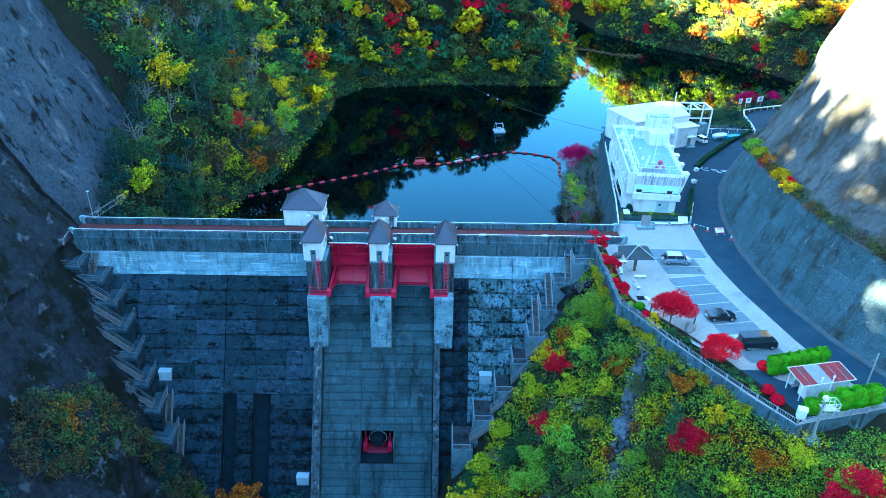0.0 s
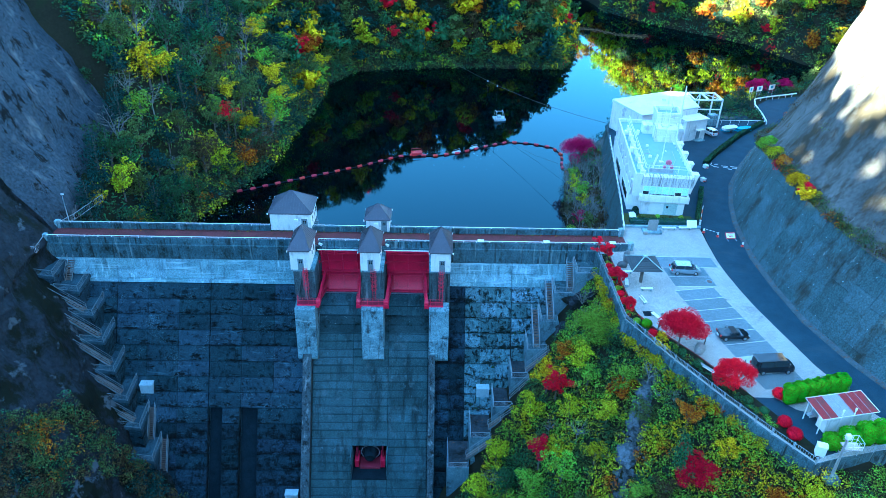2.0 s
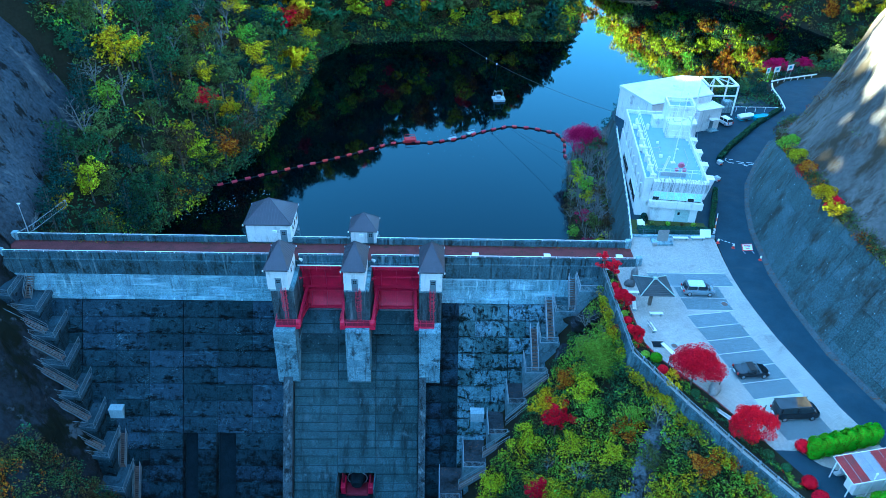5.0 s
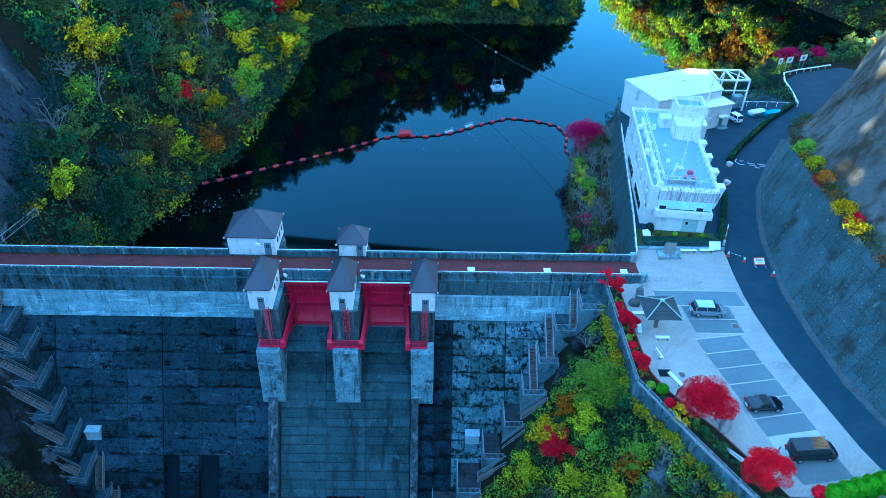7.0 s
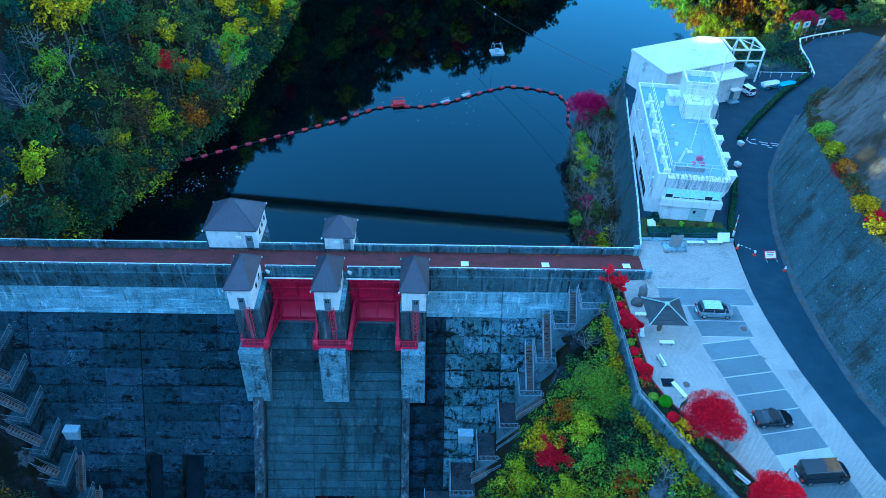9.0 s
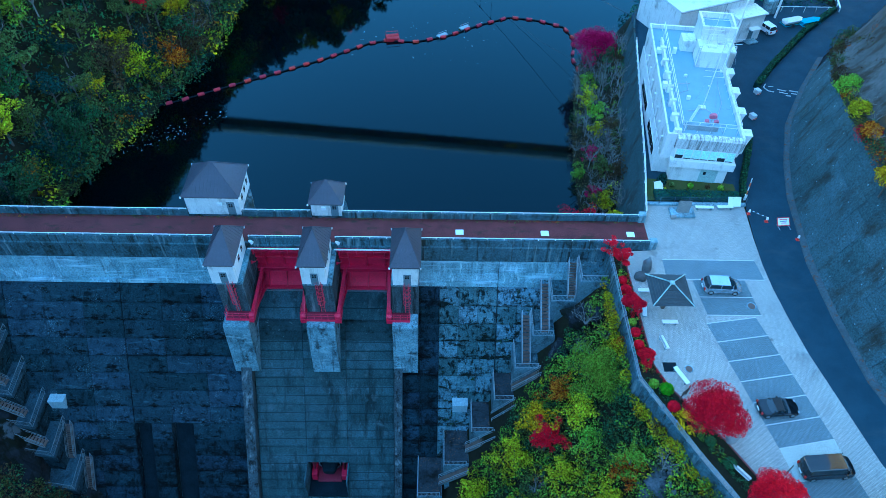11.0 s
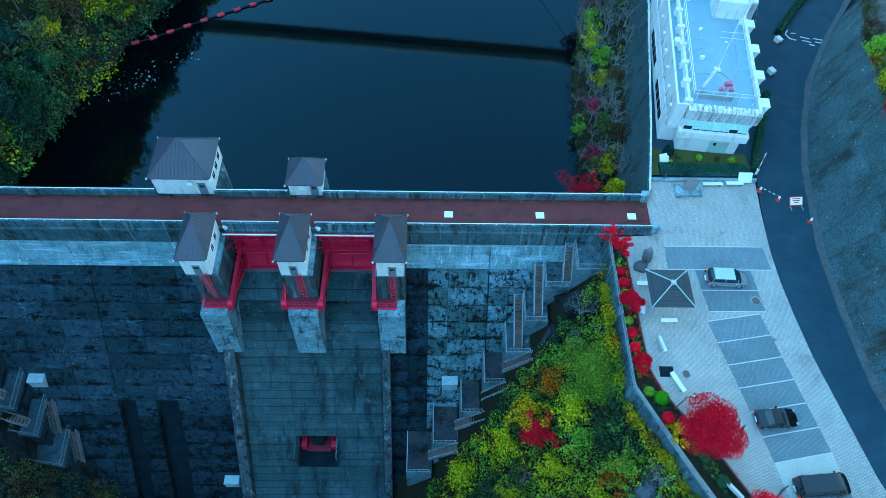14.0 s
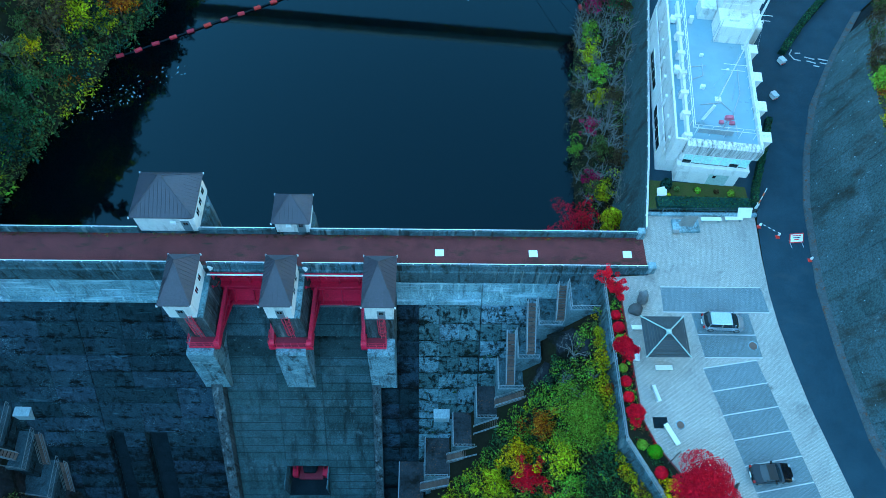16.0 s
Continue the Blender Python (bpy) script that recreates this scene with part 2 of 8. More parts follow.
RAILM = material("galvanised_rail_paint", (0.33, 0.37, 0.39), (0.25, 0.28, 0.30), 0.5, 1.0, 9.0, bump=0.03)
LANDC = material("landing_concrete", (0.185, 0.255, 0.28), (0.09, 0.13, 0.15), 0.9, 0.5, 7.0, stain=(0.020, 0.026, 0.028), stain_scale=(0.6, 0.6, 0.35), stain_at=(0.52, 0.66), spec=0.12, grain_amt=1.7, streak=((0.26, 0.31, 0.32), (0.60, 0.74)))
# darker copy of the landing concrete, the left abutment's shade put into its colour
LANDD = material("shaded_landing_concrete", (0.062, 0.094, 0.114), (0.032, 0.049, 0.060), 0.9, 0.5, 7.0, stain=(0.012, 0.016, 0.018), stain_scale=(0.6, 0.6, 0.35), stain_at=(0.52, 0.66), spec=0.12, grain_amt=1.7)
LITTER = material("leafy_concrete", (0.052, 0.060, 0.068), (0.026, 0.030, 0.034), 0.95, 0.6, 8.0, stain=(0.012, 0.012, 0.011), stain_scale=(0.5, 0.5, 0.5), stain_at=(0.5, 0.62), spec=0.1, grain_amt=1.8, speck=((0.13, 0.07, 0.04), 6.0, (0.64, 0.70)))
WHITE = material("white_paint", (0.80, 0.80, 0.78), (0.70, 0.71, 0.70), 0.55, 0.8, 5.0, spread=0.8, stain=(0.5, 0.51, 0.5), stain_scale=(0.7, 0.7, 0.15), stain_at=(0.58, 0.85), bump=0.05, grain_amt=0.15)
WALLW = material("white_wall", (0.76, 0.75, 0.71), (0.60, 0.60, 0.57), 0.7, 0.7, 5.0, spread=0.8, stain=(0.30, 0.30, 0.28), stain_scale=(1.3, 1.3, 0.22), stain_at=(0.54, 0.74), bump=0.08, grain_amt=0.3, stain2=(0.22, 0.22, 0.20), scale2=(0.5, 0.5, 0.35), at2=(0.60, 0.76), streak=((0.36, 0.37, 0.36), (0.60, 0.78)))
ROOFM = material("grey_roof_metal", (0.062, 0.058, 0.072), (0.046, 0.044, 0.055), 0.6, 0.6, 8.0, bump=0.08, rand=0.06)
REDDARK = material("dark_red_plate", (0.22, 0.008, 0.03), (0.14, 0.008, 0.022), 0.6, 0.8, 7.0, bump=0.1)
RED = material("red_gate_paint", (0.66, 0.006, 0.058), (0.46, 0.006, 0.042), 0.45, 0.6, 7.0, stain=(0.16, 0.02, 0.025), stain_scale=(0.5, 0.5, 0.25), stain_at=(0.55, 0.75), bump=0.06)
STEEL = material("galvanised_steel", (0.48, 0.50, 0.51), (0.36, 0.38, 0.39), 0.5, 1.0, 9.0, metal=0.6, bump=0.05)
OLDSTEEL = material("weathered_steel", (0.20, 0.235, 0.25), (0.13, 0.155, 0.165), 0.6, 1.0, 9.0, metal=0.3, bump=0.05)
DOORM = material("grey_door_paint", (0.15, 0.20, 0.22), (0.12, 0.16, 0.18), 0.5, 1.0, 6.0, bump=0.03)
DARKGLASS = material("dark_glass", (0.02, 0.03, 0.035), (0.015, 0.02, 0.025), 0.08, bump=0.0)
# near black: painted shade inside recesses, also dark core, grate and chain
NEARBLACK = material("near_black", (0.013, 0.020, 0.026), (0.006, 0.010, 0.013), 0.95, 0.8, 6.0, spec=0.1)
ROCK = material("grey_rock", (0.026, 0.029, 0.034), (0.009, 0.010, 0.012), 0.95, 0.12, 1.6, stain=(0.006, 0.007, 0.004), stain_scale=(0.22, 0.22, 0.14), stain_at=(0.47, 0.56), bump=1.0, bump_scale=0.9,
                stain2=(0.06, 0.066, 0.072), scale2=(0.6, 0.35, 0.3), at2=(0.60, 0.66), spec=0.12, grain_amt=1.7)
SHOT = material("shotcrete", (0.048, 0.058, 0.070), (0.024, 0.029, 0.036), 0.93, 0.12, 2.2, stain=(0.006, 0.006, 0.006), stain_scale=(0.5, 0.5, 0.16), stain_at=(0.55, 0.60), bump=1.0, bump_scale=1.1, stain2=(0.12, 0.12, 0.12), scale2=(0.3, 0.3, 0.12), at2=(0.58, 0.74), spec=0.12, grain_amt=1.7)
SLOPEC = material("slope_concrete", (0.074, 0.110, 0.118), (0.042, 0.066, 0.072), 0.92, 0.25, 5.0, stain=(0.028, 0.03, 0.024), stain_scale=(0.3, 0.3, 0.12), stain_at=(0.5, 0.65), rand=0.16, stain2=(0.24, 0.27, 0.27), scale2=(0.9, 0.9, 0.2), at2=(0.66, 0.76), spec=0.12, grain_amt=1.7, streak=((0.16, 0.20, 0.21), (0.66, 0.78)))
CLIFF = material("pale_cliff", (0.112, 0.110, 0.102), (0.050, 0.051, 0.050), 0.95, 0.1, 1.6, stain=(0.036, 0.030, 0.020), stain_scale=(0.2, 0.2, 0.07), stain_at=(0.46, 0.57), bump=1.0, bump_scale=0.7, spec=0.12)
SOIL = material("forest_floor", (0.022, 0.020, 0.012), (0.012, 0.013, 0.008), 1.0, 0.2, 2.5, stain=(0.016, 0.024, 0.008), bump=0.8, bump_scale=1.2, spec=0.12)


def bricks(m, width, height, low, angle=0.0):
    """Lays a fine paver pattern over a material's colour."""
    n, l = m.node_tree.nodes, m.node_tree.links
    p = n["Principled BSDF"]
    src = p.inputs["Base Color"].links[0].from_socket
    tcn, mp, t, mx = n.new("ShaderNodeTexCoord"), n.new("ShaderNodeMapping"), n.new("ShaderNodeTexBrick"), n.new("ShaderNodeMix")
    mp.inputs["Rotation"].default_value = (0, 0, angle)
    t.inputs["Scale"].default_value, t.inputs["Brick Width"].default_value, t.inputs["Row Height"].default_value, t.inputs["Mortar Size"].default_value = 1.0, width, height, 0.018
    t.inputs["Color1"].default_value, t.inputs["Color2"].default_value, t.inputs["Mortar"].default_value = (1.12, 1.12, 1.12, 1), (0.84, 0.84, 0.84, 1), (low, low, low, 1)
    mx.data_type, mx.blend_type = "RGBA", "MULTIPLY"
    mx.inputs[0].default_value = 1.0
    l.new(tcn.outputs["Object"], mp.inputs["Vector"]), l.new(mp.outputs["Vector"], t.inputs["Vector"])
    l.new(src, mx.inputs[6]), l.new(t.outputs["Color"], mx.inputs[7]), l.new(mx.outputs[2], p.inputs["Base Color"])


bricks(PAVER, 0.26, 0.13, 0.55, 0.2)
bricks(STALL, 0.24, 0.12, 0.6, 0.2)


def leafy(name, a, b, island=0.75, rand=0.25, hue=0.045):
    m = material(name, a, b, 0.75, 0.5, 3.0, bump=0.0, rand=rand, island=island, spec=0.06, hue=hue)
    n, l = m.node_tree.nodes, m.node_tree.links
    p, out = n["Principled BSDF"], n["Material Output"]
    tr, mx = n.new("ShaderNodeBsdfTranslucent"), n.new("ShaderNodeMixShader")
    l.new(p.inputs["Base Color"].links[0].from_socket, tr.inputs["Color"])
    mx.inputs[0].default_value = 0.35
    l.new(p.outputs[0], mx.inputs[1]), l.new(tr.outputs[0], mx.inputs[2]), l.new(mx.outputs[0], out.inputs["Surface"])
    return m


GUTTER = material("leafy_gutter", (0.088, 0.106, 0.114), (0.052, 0.063, 0.068), 0.95, 0.8, 7.0, stain=(0.10, 0.05, 0.025), stain_scale=(1.5, 1.5, 1), stain_at=(0.54, 0.64), spec=0.12)

LEAF = {
    "dark green": leafy("leaf_dark_green", (0.034, 0.080, 0.062), (0.018, 0.046, 0.038)),
    "deep green": leafy("leaf_deep_green", (0.090, 0.165, 0.062), (0.046, 0.092, 0.040)),
    "moss": leafy("leaf_moss", (0.155, 0.185, 0.05), (0.08, 0.10, 0.032)),
    "green": leafy("leaf_green", (0.35, 0.48, 0.045), (0.185, 0.28, 0.032)),
    "olive": leafy("leaf_olive", (0.58, 0.52, 0.016), (0.34, 0.33, 0.014)),
    "yellow": leafy("leaf_yellow", (0.75, 0.50, 0.010), (0.5, 0.34, 0.010)),
    "orange": leafy("leaf_orange", (0.50, 0.13, 0.012), (0.30, 0.10, 0.012)),
    "red": leafy("leaf_red", (0.74, 0.008, 0.040), (0.52, 0.004, 0.030), island=0.4, hue=0.006),
    "magenta": leafy("leaf_magenta", (0.46, 0.004, 0.10), (0.28, 0.003, 0.06), island=0.45, hue=0.01),
    "brown": leafy("leaf_brown", (0.12, 0.080, 0.035), (0.06, 0.042, 0.022)),
}
BARK = material("bark", (0.13, 0.11, 0.09), (0.07, 0.06, 0.05), 0.95, 1.5, 9.0, bump=0.5)
TWIG = material("grey_twigs", (0.23, 0.225, 0.21), (0.13, 0.125, 0.12), 0.95, 1.5, 9.0, bump=0.0)

# ---- the lie of the land ----
WATER_Z = -12.6
SHORE = [(12, 2), (8.5, 14), (9, 24), (9.8, 36), (11.5, 46), (14, 57), (18, 63), (25, 67), (38, 70), (50, 75), (60, 83), (75, 90), (95, 102), (112, 114), (120, 130),
         (112, 148), (102.5, 174), (89, 189), (71.5, 206.4), (58, 228), (54, 258), (44, 258), (40, 228), (38.9, 213.5), (37.6, 186), (35, 170), (30, 153), (25.6, 141), (23, 137), (-10, 137), (-31, 133.5), (-43, 130.5), (-50, 115), (-52, 86),
         (-54.7, 60), (-56.5, 50), (-60.5, 41), (-61.5, 36), (-66, 25), (-70, 10), (-73, 2)]
FENCE = [(34, -41), (30, -42.2), (24, -43.5), (21.2, -44.3), (18.4, -40.3), (15.2, -34.9), (11.6, -28.4), (7.5, -20.2), (7.4, -12.3), (7.3, -5.6), (7.3, -2.6)]
XF = [(60, -110), (21.6, -44.6), (18.4, -40.3), (15.2, -34.9), (11.6, -28.4), (7.5, -20.2), (7.4, -12.3), (7.3, 2)]
XW = [(12.5, 2.5), (13.1, 6.7), (14.1, 12.4), (16.1, 26.0), (18.5, 42.0), (19.2, 47)]
XB = [(75, -95), (58, -75), (45, -52), (36.3, -35), (33.7, -28.5), (31.5, -20), (30.9, -12), (30.8, -4), (32.2, 7), (33.9, 13.6), (36.9, 22), (41.8, 30.5), (47.8, 39.3), (56, 47), (68, 54), (84, 61), (120, 74)]


def shore_distance(x, y):
    """Metres to the shore, below zero on the water."""
    best, inside = np.full(x.shape, 1e9), np.zeros(x.shape, bool)
    for (ax, ay), (bx, by) in zip(SHORE, SHORE[1:] + SHORE[:1]):
        dx, dy = bx - ax, by - ay
        t = np.clip(((x - ax) * dx + (y - ay) * dy) / (dx * dx + dy * dy), 0, 1)
        best = np.minimum(best, np.hypot(x - ax - t * dx, y - ay - t * dy))
        cross = (ay > y) != (by > y)
        inside ^= cross & (x < ax + (y - ay) * dx / (dy if dy else 1e-9))
    return np.where(inside, -best, best)


def ground(x, y):
    """Height of the ground sheet."""
    x, y = np.asarray(x, float), np.asarray(y, float)
    d = shore_distance(x, y)
    roll = 2.2 * np.sin(x * 0.11 + 1.3) * np.sin(y * 0.09) + 1.2 * np.sin(x * 0.27 + y * 0.21)
    steep = np.interp(x, [-48, -25, 50, 75], [1.6, 1.1, 1.15, 1.75])
    wood = np.where(d > 0, WATER_Z + steep * np.minimum(d, 30) + 0.6 * steep * np.maximum(d - 30, 0) + np.minimum(d, 10) / 10 * roll, WATER_Z + np.maximum(d, -12) * 0.8)
    tall = np.where(x < -40, np.interp(y, [60, 85, 110, 135, 155, 172, 186], [126, 170, 190, 185, 112, 74, 58]), np.where(x < 60, np.interp(y, [155, 180], [62, 30]), 95))
    wood = np.where(wood > tall * 0.6, tall - (tall * 0.4) * np.exp(-(wood - tall * 0.6) / (tall * 0.4)), wood)
    far = np.interp(x, [40, 60, 80, 100, 130, 180], [5, 11, 20, 30, 44, 66])
    wood = np.where((x > 36) & (y > 135) & (wood > far), far + (wood - far) * 0.06, wood)      # low shoulder of the far hill
    left = np.where(x < -77.2, (-78.6 - x) * 1.75, (-60 - x) * 1.6 - 27.5)
    left = np.where(left > 40, 40 + (left - 40) * 0.5, left)
    left = np.minimum(left, np.interp(y, [-80, -50, -35, -21, 0, 30], [98, 104, 112, 120, 130, 134]) + 5 * np.sin(y * 0.13) + 4 * np.sin(y * 0.31 + 1.0))
    left = np.where((x < -57) & (y < 3), left - 2.6, left)
    right = np.minimum(-1.2 - np.interp(y, [-34, -22], [0.95, 1.36]) * (curve_y(XF, y) - x), -1.5)
    down = np.maximum(np.maximum(left, right), -40) + np.where(x < -57, 0.0, 0.35 * roll)
    up = np.maximum(wood, np.where(y < 36, left - np.maximum(y - 22, 0) * 1.2, -99))
    up = np.where((x < -72) & (y < 38), np.minimum(up, left - 1.4 + np.maximum(x + 81, 0) * 2.2), up)      # behind the sprayed slope
    z = np.where(y > 0.5, up, down)
    flat = np.where(y < 2, (x > curve_y(XF, y) + 1.5) & ((y > -44.0 + 0.28 * (x - 21)) | (x > curve_y(XB, y) - 8.5)), (x > curve_y(XW, y) + 1.8) & ((y < 47) | (x > 19)) & (y < np.interp(x, [19, 60, 95, 120], [72, 90, 108, 130])))
    bank = np.where(y > 40, np.minimum(-0.35, WATER_Z + 1.5 * d), -0.35)
    z = np.where(flat & (d > 0), bank, z)
    xb = curve_y(XB, y) + 5.0
    rise = np.where(x > xb, np.minimum((x - xb) * 2.0, 34 + (x - xb) * 0.5), -99)
    rise = np.where(y > 75, -99, rise)
    z = np.where(x > xb, np.minimum(np.maximum(z, rise), 90), z)
    return np.maximum(z, np.minimum((-150 - y) * 0.9 - 40, 85 + 6 * np.sin(x * 0.05)))      # added unseen hill downstream, blocking low sky from the dam foot


def axis(lo, hi, step, far):
    a = list(np.arange(lo, hi + 0.1, step))
    while a[-1] < far:
        a.append(a[-1] + max(step, (a[-1] - hi) * 0.35 + step * 1.5))
    while a[0] > -far:
        a.insert(0, a[0] - max(step, (lo - a[0]) * 0.35 + step * 1.5))
    return np.array(a)


gx, gy = axis(-130, 130, 2.0, 2600), axis(-90, 230, 2.0, 2600)
GX, GY = np.meshgrid(gx, gy)
GZ = ground(GX, GY)
me = bpy.data.meshes.new("ground")
k = len(gx)
me.from_pydata(np.stack([GX, GY, GZ], -1).reshape(-1, 3).tolist(), [], [(i * k + j, i * k + j + 1, (i + 1) * k + j + 1, (i + 1) * k + j) for i in range(len(gy) - 1) for j in range(k - 1)])
me.polygons.foreach_set("use_smooth", [True] * len(me.polygons))
me.materials.append(SOIL)
tagged(new("ground", me), "brown forest floor on steep valley sides", "ground", kind="structure")

wm = bpy.data.materials.new("lake_water")
wm.use_nodes = True
wl_n, wl_l = wm.node_tree.nodes, wm.node_tree.links
p = wl_n["Principled BSDF"]
p.inputs["Base Color"].default_value, p.inputs["Roughness"].default_value, p.inputs["Specular IOR Level"].default_value = (0.0006, 0.0012, 0.0020, 1), 1.0, 0.0
gl_, fr_, mx_ = wl_n.new("ShaderNodeBsdfGlossy"), wl_n.new("ShaderNodeFresnel"), wl_n.new("ShaderNodeMixShader")
gl_.inputs["Color"].default_value, gl_.inputs["Roughness"].default_value = (0.54, 0.86, 1.0, 1), 0.035
fr_.inputs["IOR"].default_value = 1.31
bp, nt, tc = wl_n.new("ShaderNodeBump"), wl_n.new("ShaderNodeTexNoise"), wl_n.new("ShaderNodeTexCoord")
nt.inputs["Scale"].default_value, nt.inputs["Detail"].default_value = 0.8, 4.0
bp.inputs["Strength"].default_value, bp.inputs["Distance"].default_value = 0.05, 0.02
wl_l.new(tc.outputs["Object"], nt.inputs["Vector"])
wl_l.new(nt.outputs["Fac"], bp.inputs["Height"])
wl_l.new(bp.outputs["Normal"], gl_.inputs["Normal"])
wl_l.new(fr_.outputs[0], mx_.inputs[0]), wl_l.new(p.outputs[0], mx_.inputs[1]), wl_l.new(gl_.outputs[0], mx_.inputs[2])
wl_l.new(mx_.outputs[0], wl_n["Material Output"].inputs["Surface"])
w = Mesh().add([(-85, 2.4, WATER_Z), (180, 2.4, WATER_Z), (180, 268, WATER_Z), (-85, 268, WATER_Z)], [(0, 1, 2, 3)])
tagged(part("water", w, wm), "still dark blue reservoir water mirroring the hills", "water", kind="structure")

# ---- dam ----
def face_y(z):
    """The sloping downstream face."""
    return -3.0 + 0.635 * (z + 6.0)


dam = thing("dam", "weathered grey concrete gravity dam with a stepped spillway", "dam", kind="structure")
FOOT = -42.0
prof_side = [(2.4, FOOT), (2.4, -0.2), (-1.9, -0.2), (-1.9, -5.9), (face_y(-7.2) + 1.6, -7.2), (face_y(FOOT) + 1.6, FOOT)]
prof_mid = [(2.4, FOOT), (2.4, -9.5), (0.6, -8.3), (-1.0, -8.25), (-2.4, -8.5), (-3.8, -9.2), (face_y(-10.4) + 0.6, -10.4), (face_y(FOOT) + 0.6, FOOT)]
part("body", Mesh().extrude_x(prof_side, -82, -36.0), DARKC, dam)
part("body", Mesh().extrude_x(prof_side, -17.2, 14), DARKC, dam)
OZ1, OZ0 = -27.2, -31.4
part("spillway_core", Mesh().extrude_x(prof_mid, -36.0, -29.6), CHUTE, dam)
part("spillway_core", Mesh().extrude_x(prof_mid, -24.2, -17.2), CHUTE, dam)
part("spillway_core", Mesh().extrude_x([(2.4, OZ1)] + prof_mid[1:7] + [(face_y(OZ1) + 0.6, OZ1)], -29.6, -24.2), CHUTE, dam)
part("spillway_core", Mesh().extrude_x([(2.4, FOOT), (2.4, OZ0), (face_y(OZ0) + 0.6, OZ0), (face_y(FOOT) + 0.6, FOOT)], -29.6, -24.2), CHUTE, dam)
part("bridge_deck", Mesh().box(-36.0, -1.9, -0.85, -17.2, 2.4, -0.05), DARKC, dam)

rnd = random.Random(4)


def face_panel(x0, x1, z1, z0, proud=0.0):
    """One lift of the sloping face between two joints."""
    m = Mesh()
    c = 0.05
    pts = []
    for x, z, o in ((x0, z0, 0), (x1, z0, 0), (x1, z1, 0), (x0, z1, 0)):
        pts.append((x, face_y(z) + 1.5, z))
    for x, z in ((x0, z0), (x1, z0), (x1, z1), (x0, z1)):
        pts.append((x, face_y(z) + 0.06 - proud, z))
    for x, z in ((x0 + c, z0 + c), (x1 - c, z0 + c), (x1 - c, z1 - c), (x0 + c, z1 - c)):
        pts.append((x, face_y(z) - proud, z))
    fs = [(0, 1, 2, 3), (8, 9, 10, 11)]
    for k in range(4):
        fs += [(k, (k + 1) % 4, 4 + (k + 1) % 4, 4 + k), (4 + k, 4 + (k + 1) % 4, 8 + (k + 1) % 4, 8 + k)]
    return m.add(pts, fs)


LIFT = 2.0
joints = [-80, -66, -51.7, -36.9]
z = -6.4
while z > FOOT + LIFT:
    for x0, x1 in [(-80, -66), (-66, -51.7), (-51.7, -36.9), (-17.2, -5.3), (-5.3, 12)]:
        gaps = [(x0, x1)]
        if x0 == -51.7 and z <= -21.9:
            gaps = [(-49.6, -46.9), (-44.2, x1)]
        for a, b in gaps:
            n = max(1, round((b - a) / (4.9 if a < -20 else 2.6)))
            for i in range(n):
                p0, p1 = a + (b - a) * i / n, a + (b - a) * (i + 1) / n
                if p1 > 1.0 and z < -11 or p0 > -8 and z < -24:
                    continue      # buried in the abutment
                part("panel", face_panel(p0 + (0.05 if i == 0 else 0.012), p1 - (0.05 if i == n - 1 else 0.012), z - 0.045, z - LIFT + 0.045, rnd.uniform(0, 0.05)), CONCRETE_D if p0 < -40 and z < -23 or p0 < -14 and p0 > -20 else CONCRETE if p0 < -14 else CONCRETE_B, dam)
    z -= LIFT
# recessed outlets in the face, their inner shade painted near black
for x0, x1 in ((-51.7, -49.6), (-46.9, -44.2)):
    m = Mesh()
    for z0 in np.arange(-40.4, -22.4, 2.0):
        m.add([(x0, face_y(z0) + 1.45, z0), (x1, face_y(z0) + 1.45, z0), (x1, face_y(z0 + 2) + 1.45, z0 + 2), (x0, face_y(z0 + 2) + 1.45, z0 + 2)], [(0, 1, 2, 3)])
    part("recess", m, NEARBLACK, dam, "recess back painted black for shade")

# upper band: three pale strips with joints
for x0, x1 in [(-80, -66), (-66, -51.7), (-51.7, -37.9), (-15.0, -5.3), (-5.3, 8)]:
    for z1, z0, ya, yb in ((-0.62, -2.6, -2.02, -2.08), (-2.66, -4.4, -2.08, -2.28), (-4.46, -5.75, -2.28, -2.62), (-5.81, -6.34, -2.85, -3.0)):
        n = round((x1 - x0) / 3.6)
        for i in range(n):
            m = Mesh().extrude_x([(-1.8, z0), (-1.8, z1), (ya, z1), (yb, z0)], x0 + (x1 - x0) * i / n + (0.03 if i == 0 else 0.008), x0 + (x1 - x0) * (i + 1) / n - (0.03 if i == n - 1 else 0.008))
            part("band_panel", m, DARKC if z1 > -1 else BAND, dam)
# crest beam and parapets
for x0, x1 in ((-76, -37.9), (-34.9, -28.2), (-24.8, -18.1), (-15.0, 12.6)):
    part("parapet", Mesh().extrude_x([(-1.55, -0.6), (-1.55, 0.85), (-1.9, 0.88), (-1.95, -0.1), (-2.12, -0.2), (-2.12, -0.6)], x0, x1), DARKC, dam)
for x0, x1 in ((-76, -43.1), (-36.5, -28.2), (-24.4, 12.0)):
    part("parapet", Mesh().extrude_x([(2.75, -2.0), (2.75, 0.9), (2.4, 0.88), (2.4, -0.2), (2.4, -2.0)], x0, x1), DARKC, dam)


def rail(pts, parent, post=2.0, h=0.25, r=0.05, material_=None):
    """A low pipe rail on short posts."""
    m = Mesh().tube(pts, r, 6)
    part("top_rail", m, material_ or WHITE, parent)
    pm = Mesh().tube([(0, 0, -h), (0, 0, 0)], r * 0.9, 5).data("post", material_ or WHITE)
    for p, a in along(pts, post):
        part("post", pm, None, parent).location = p


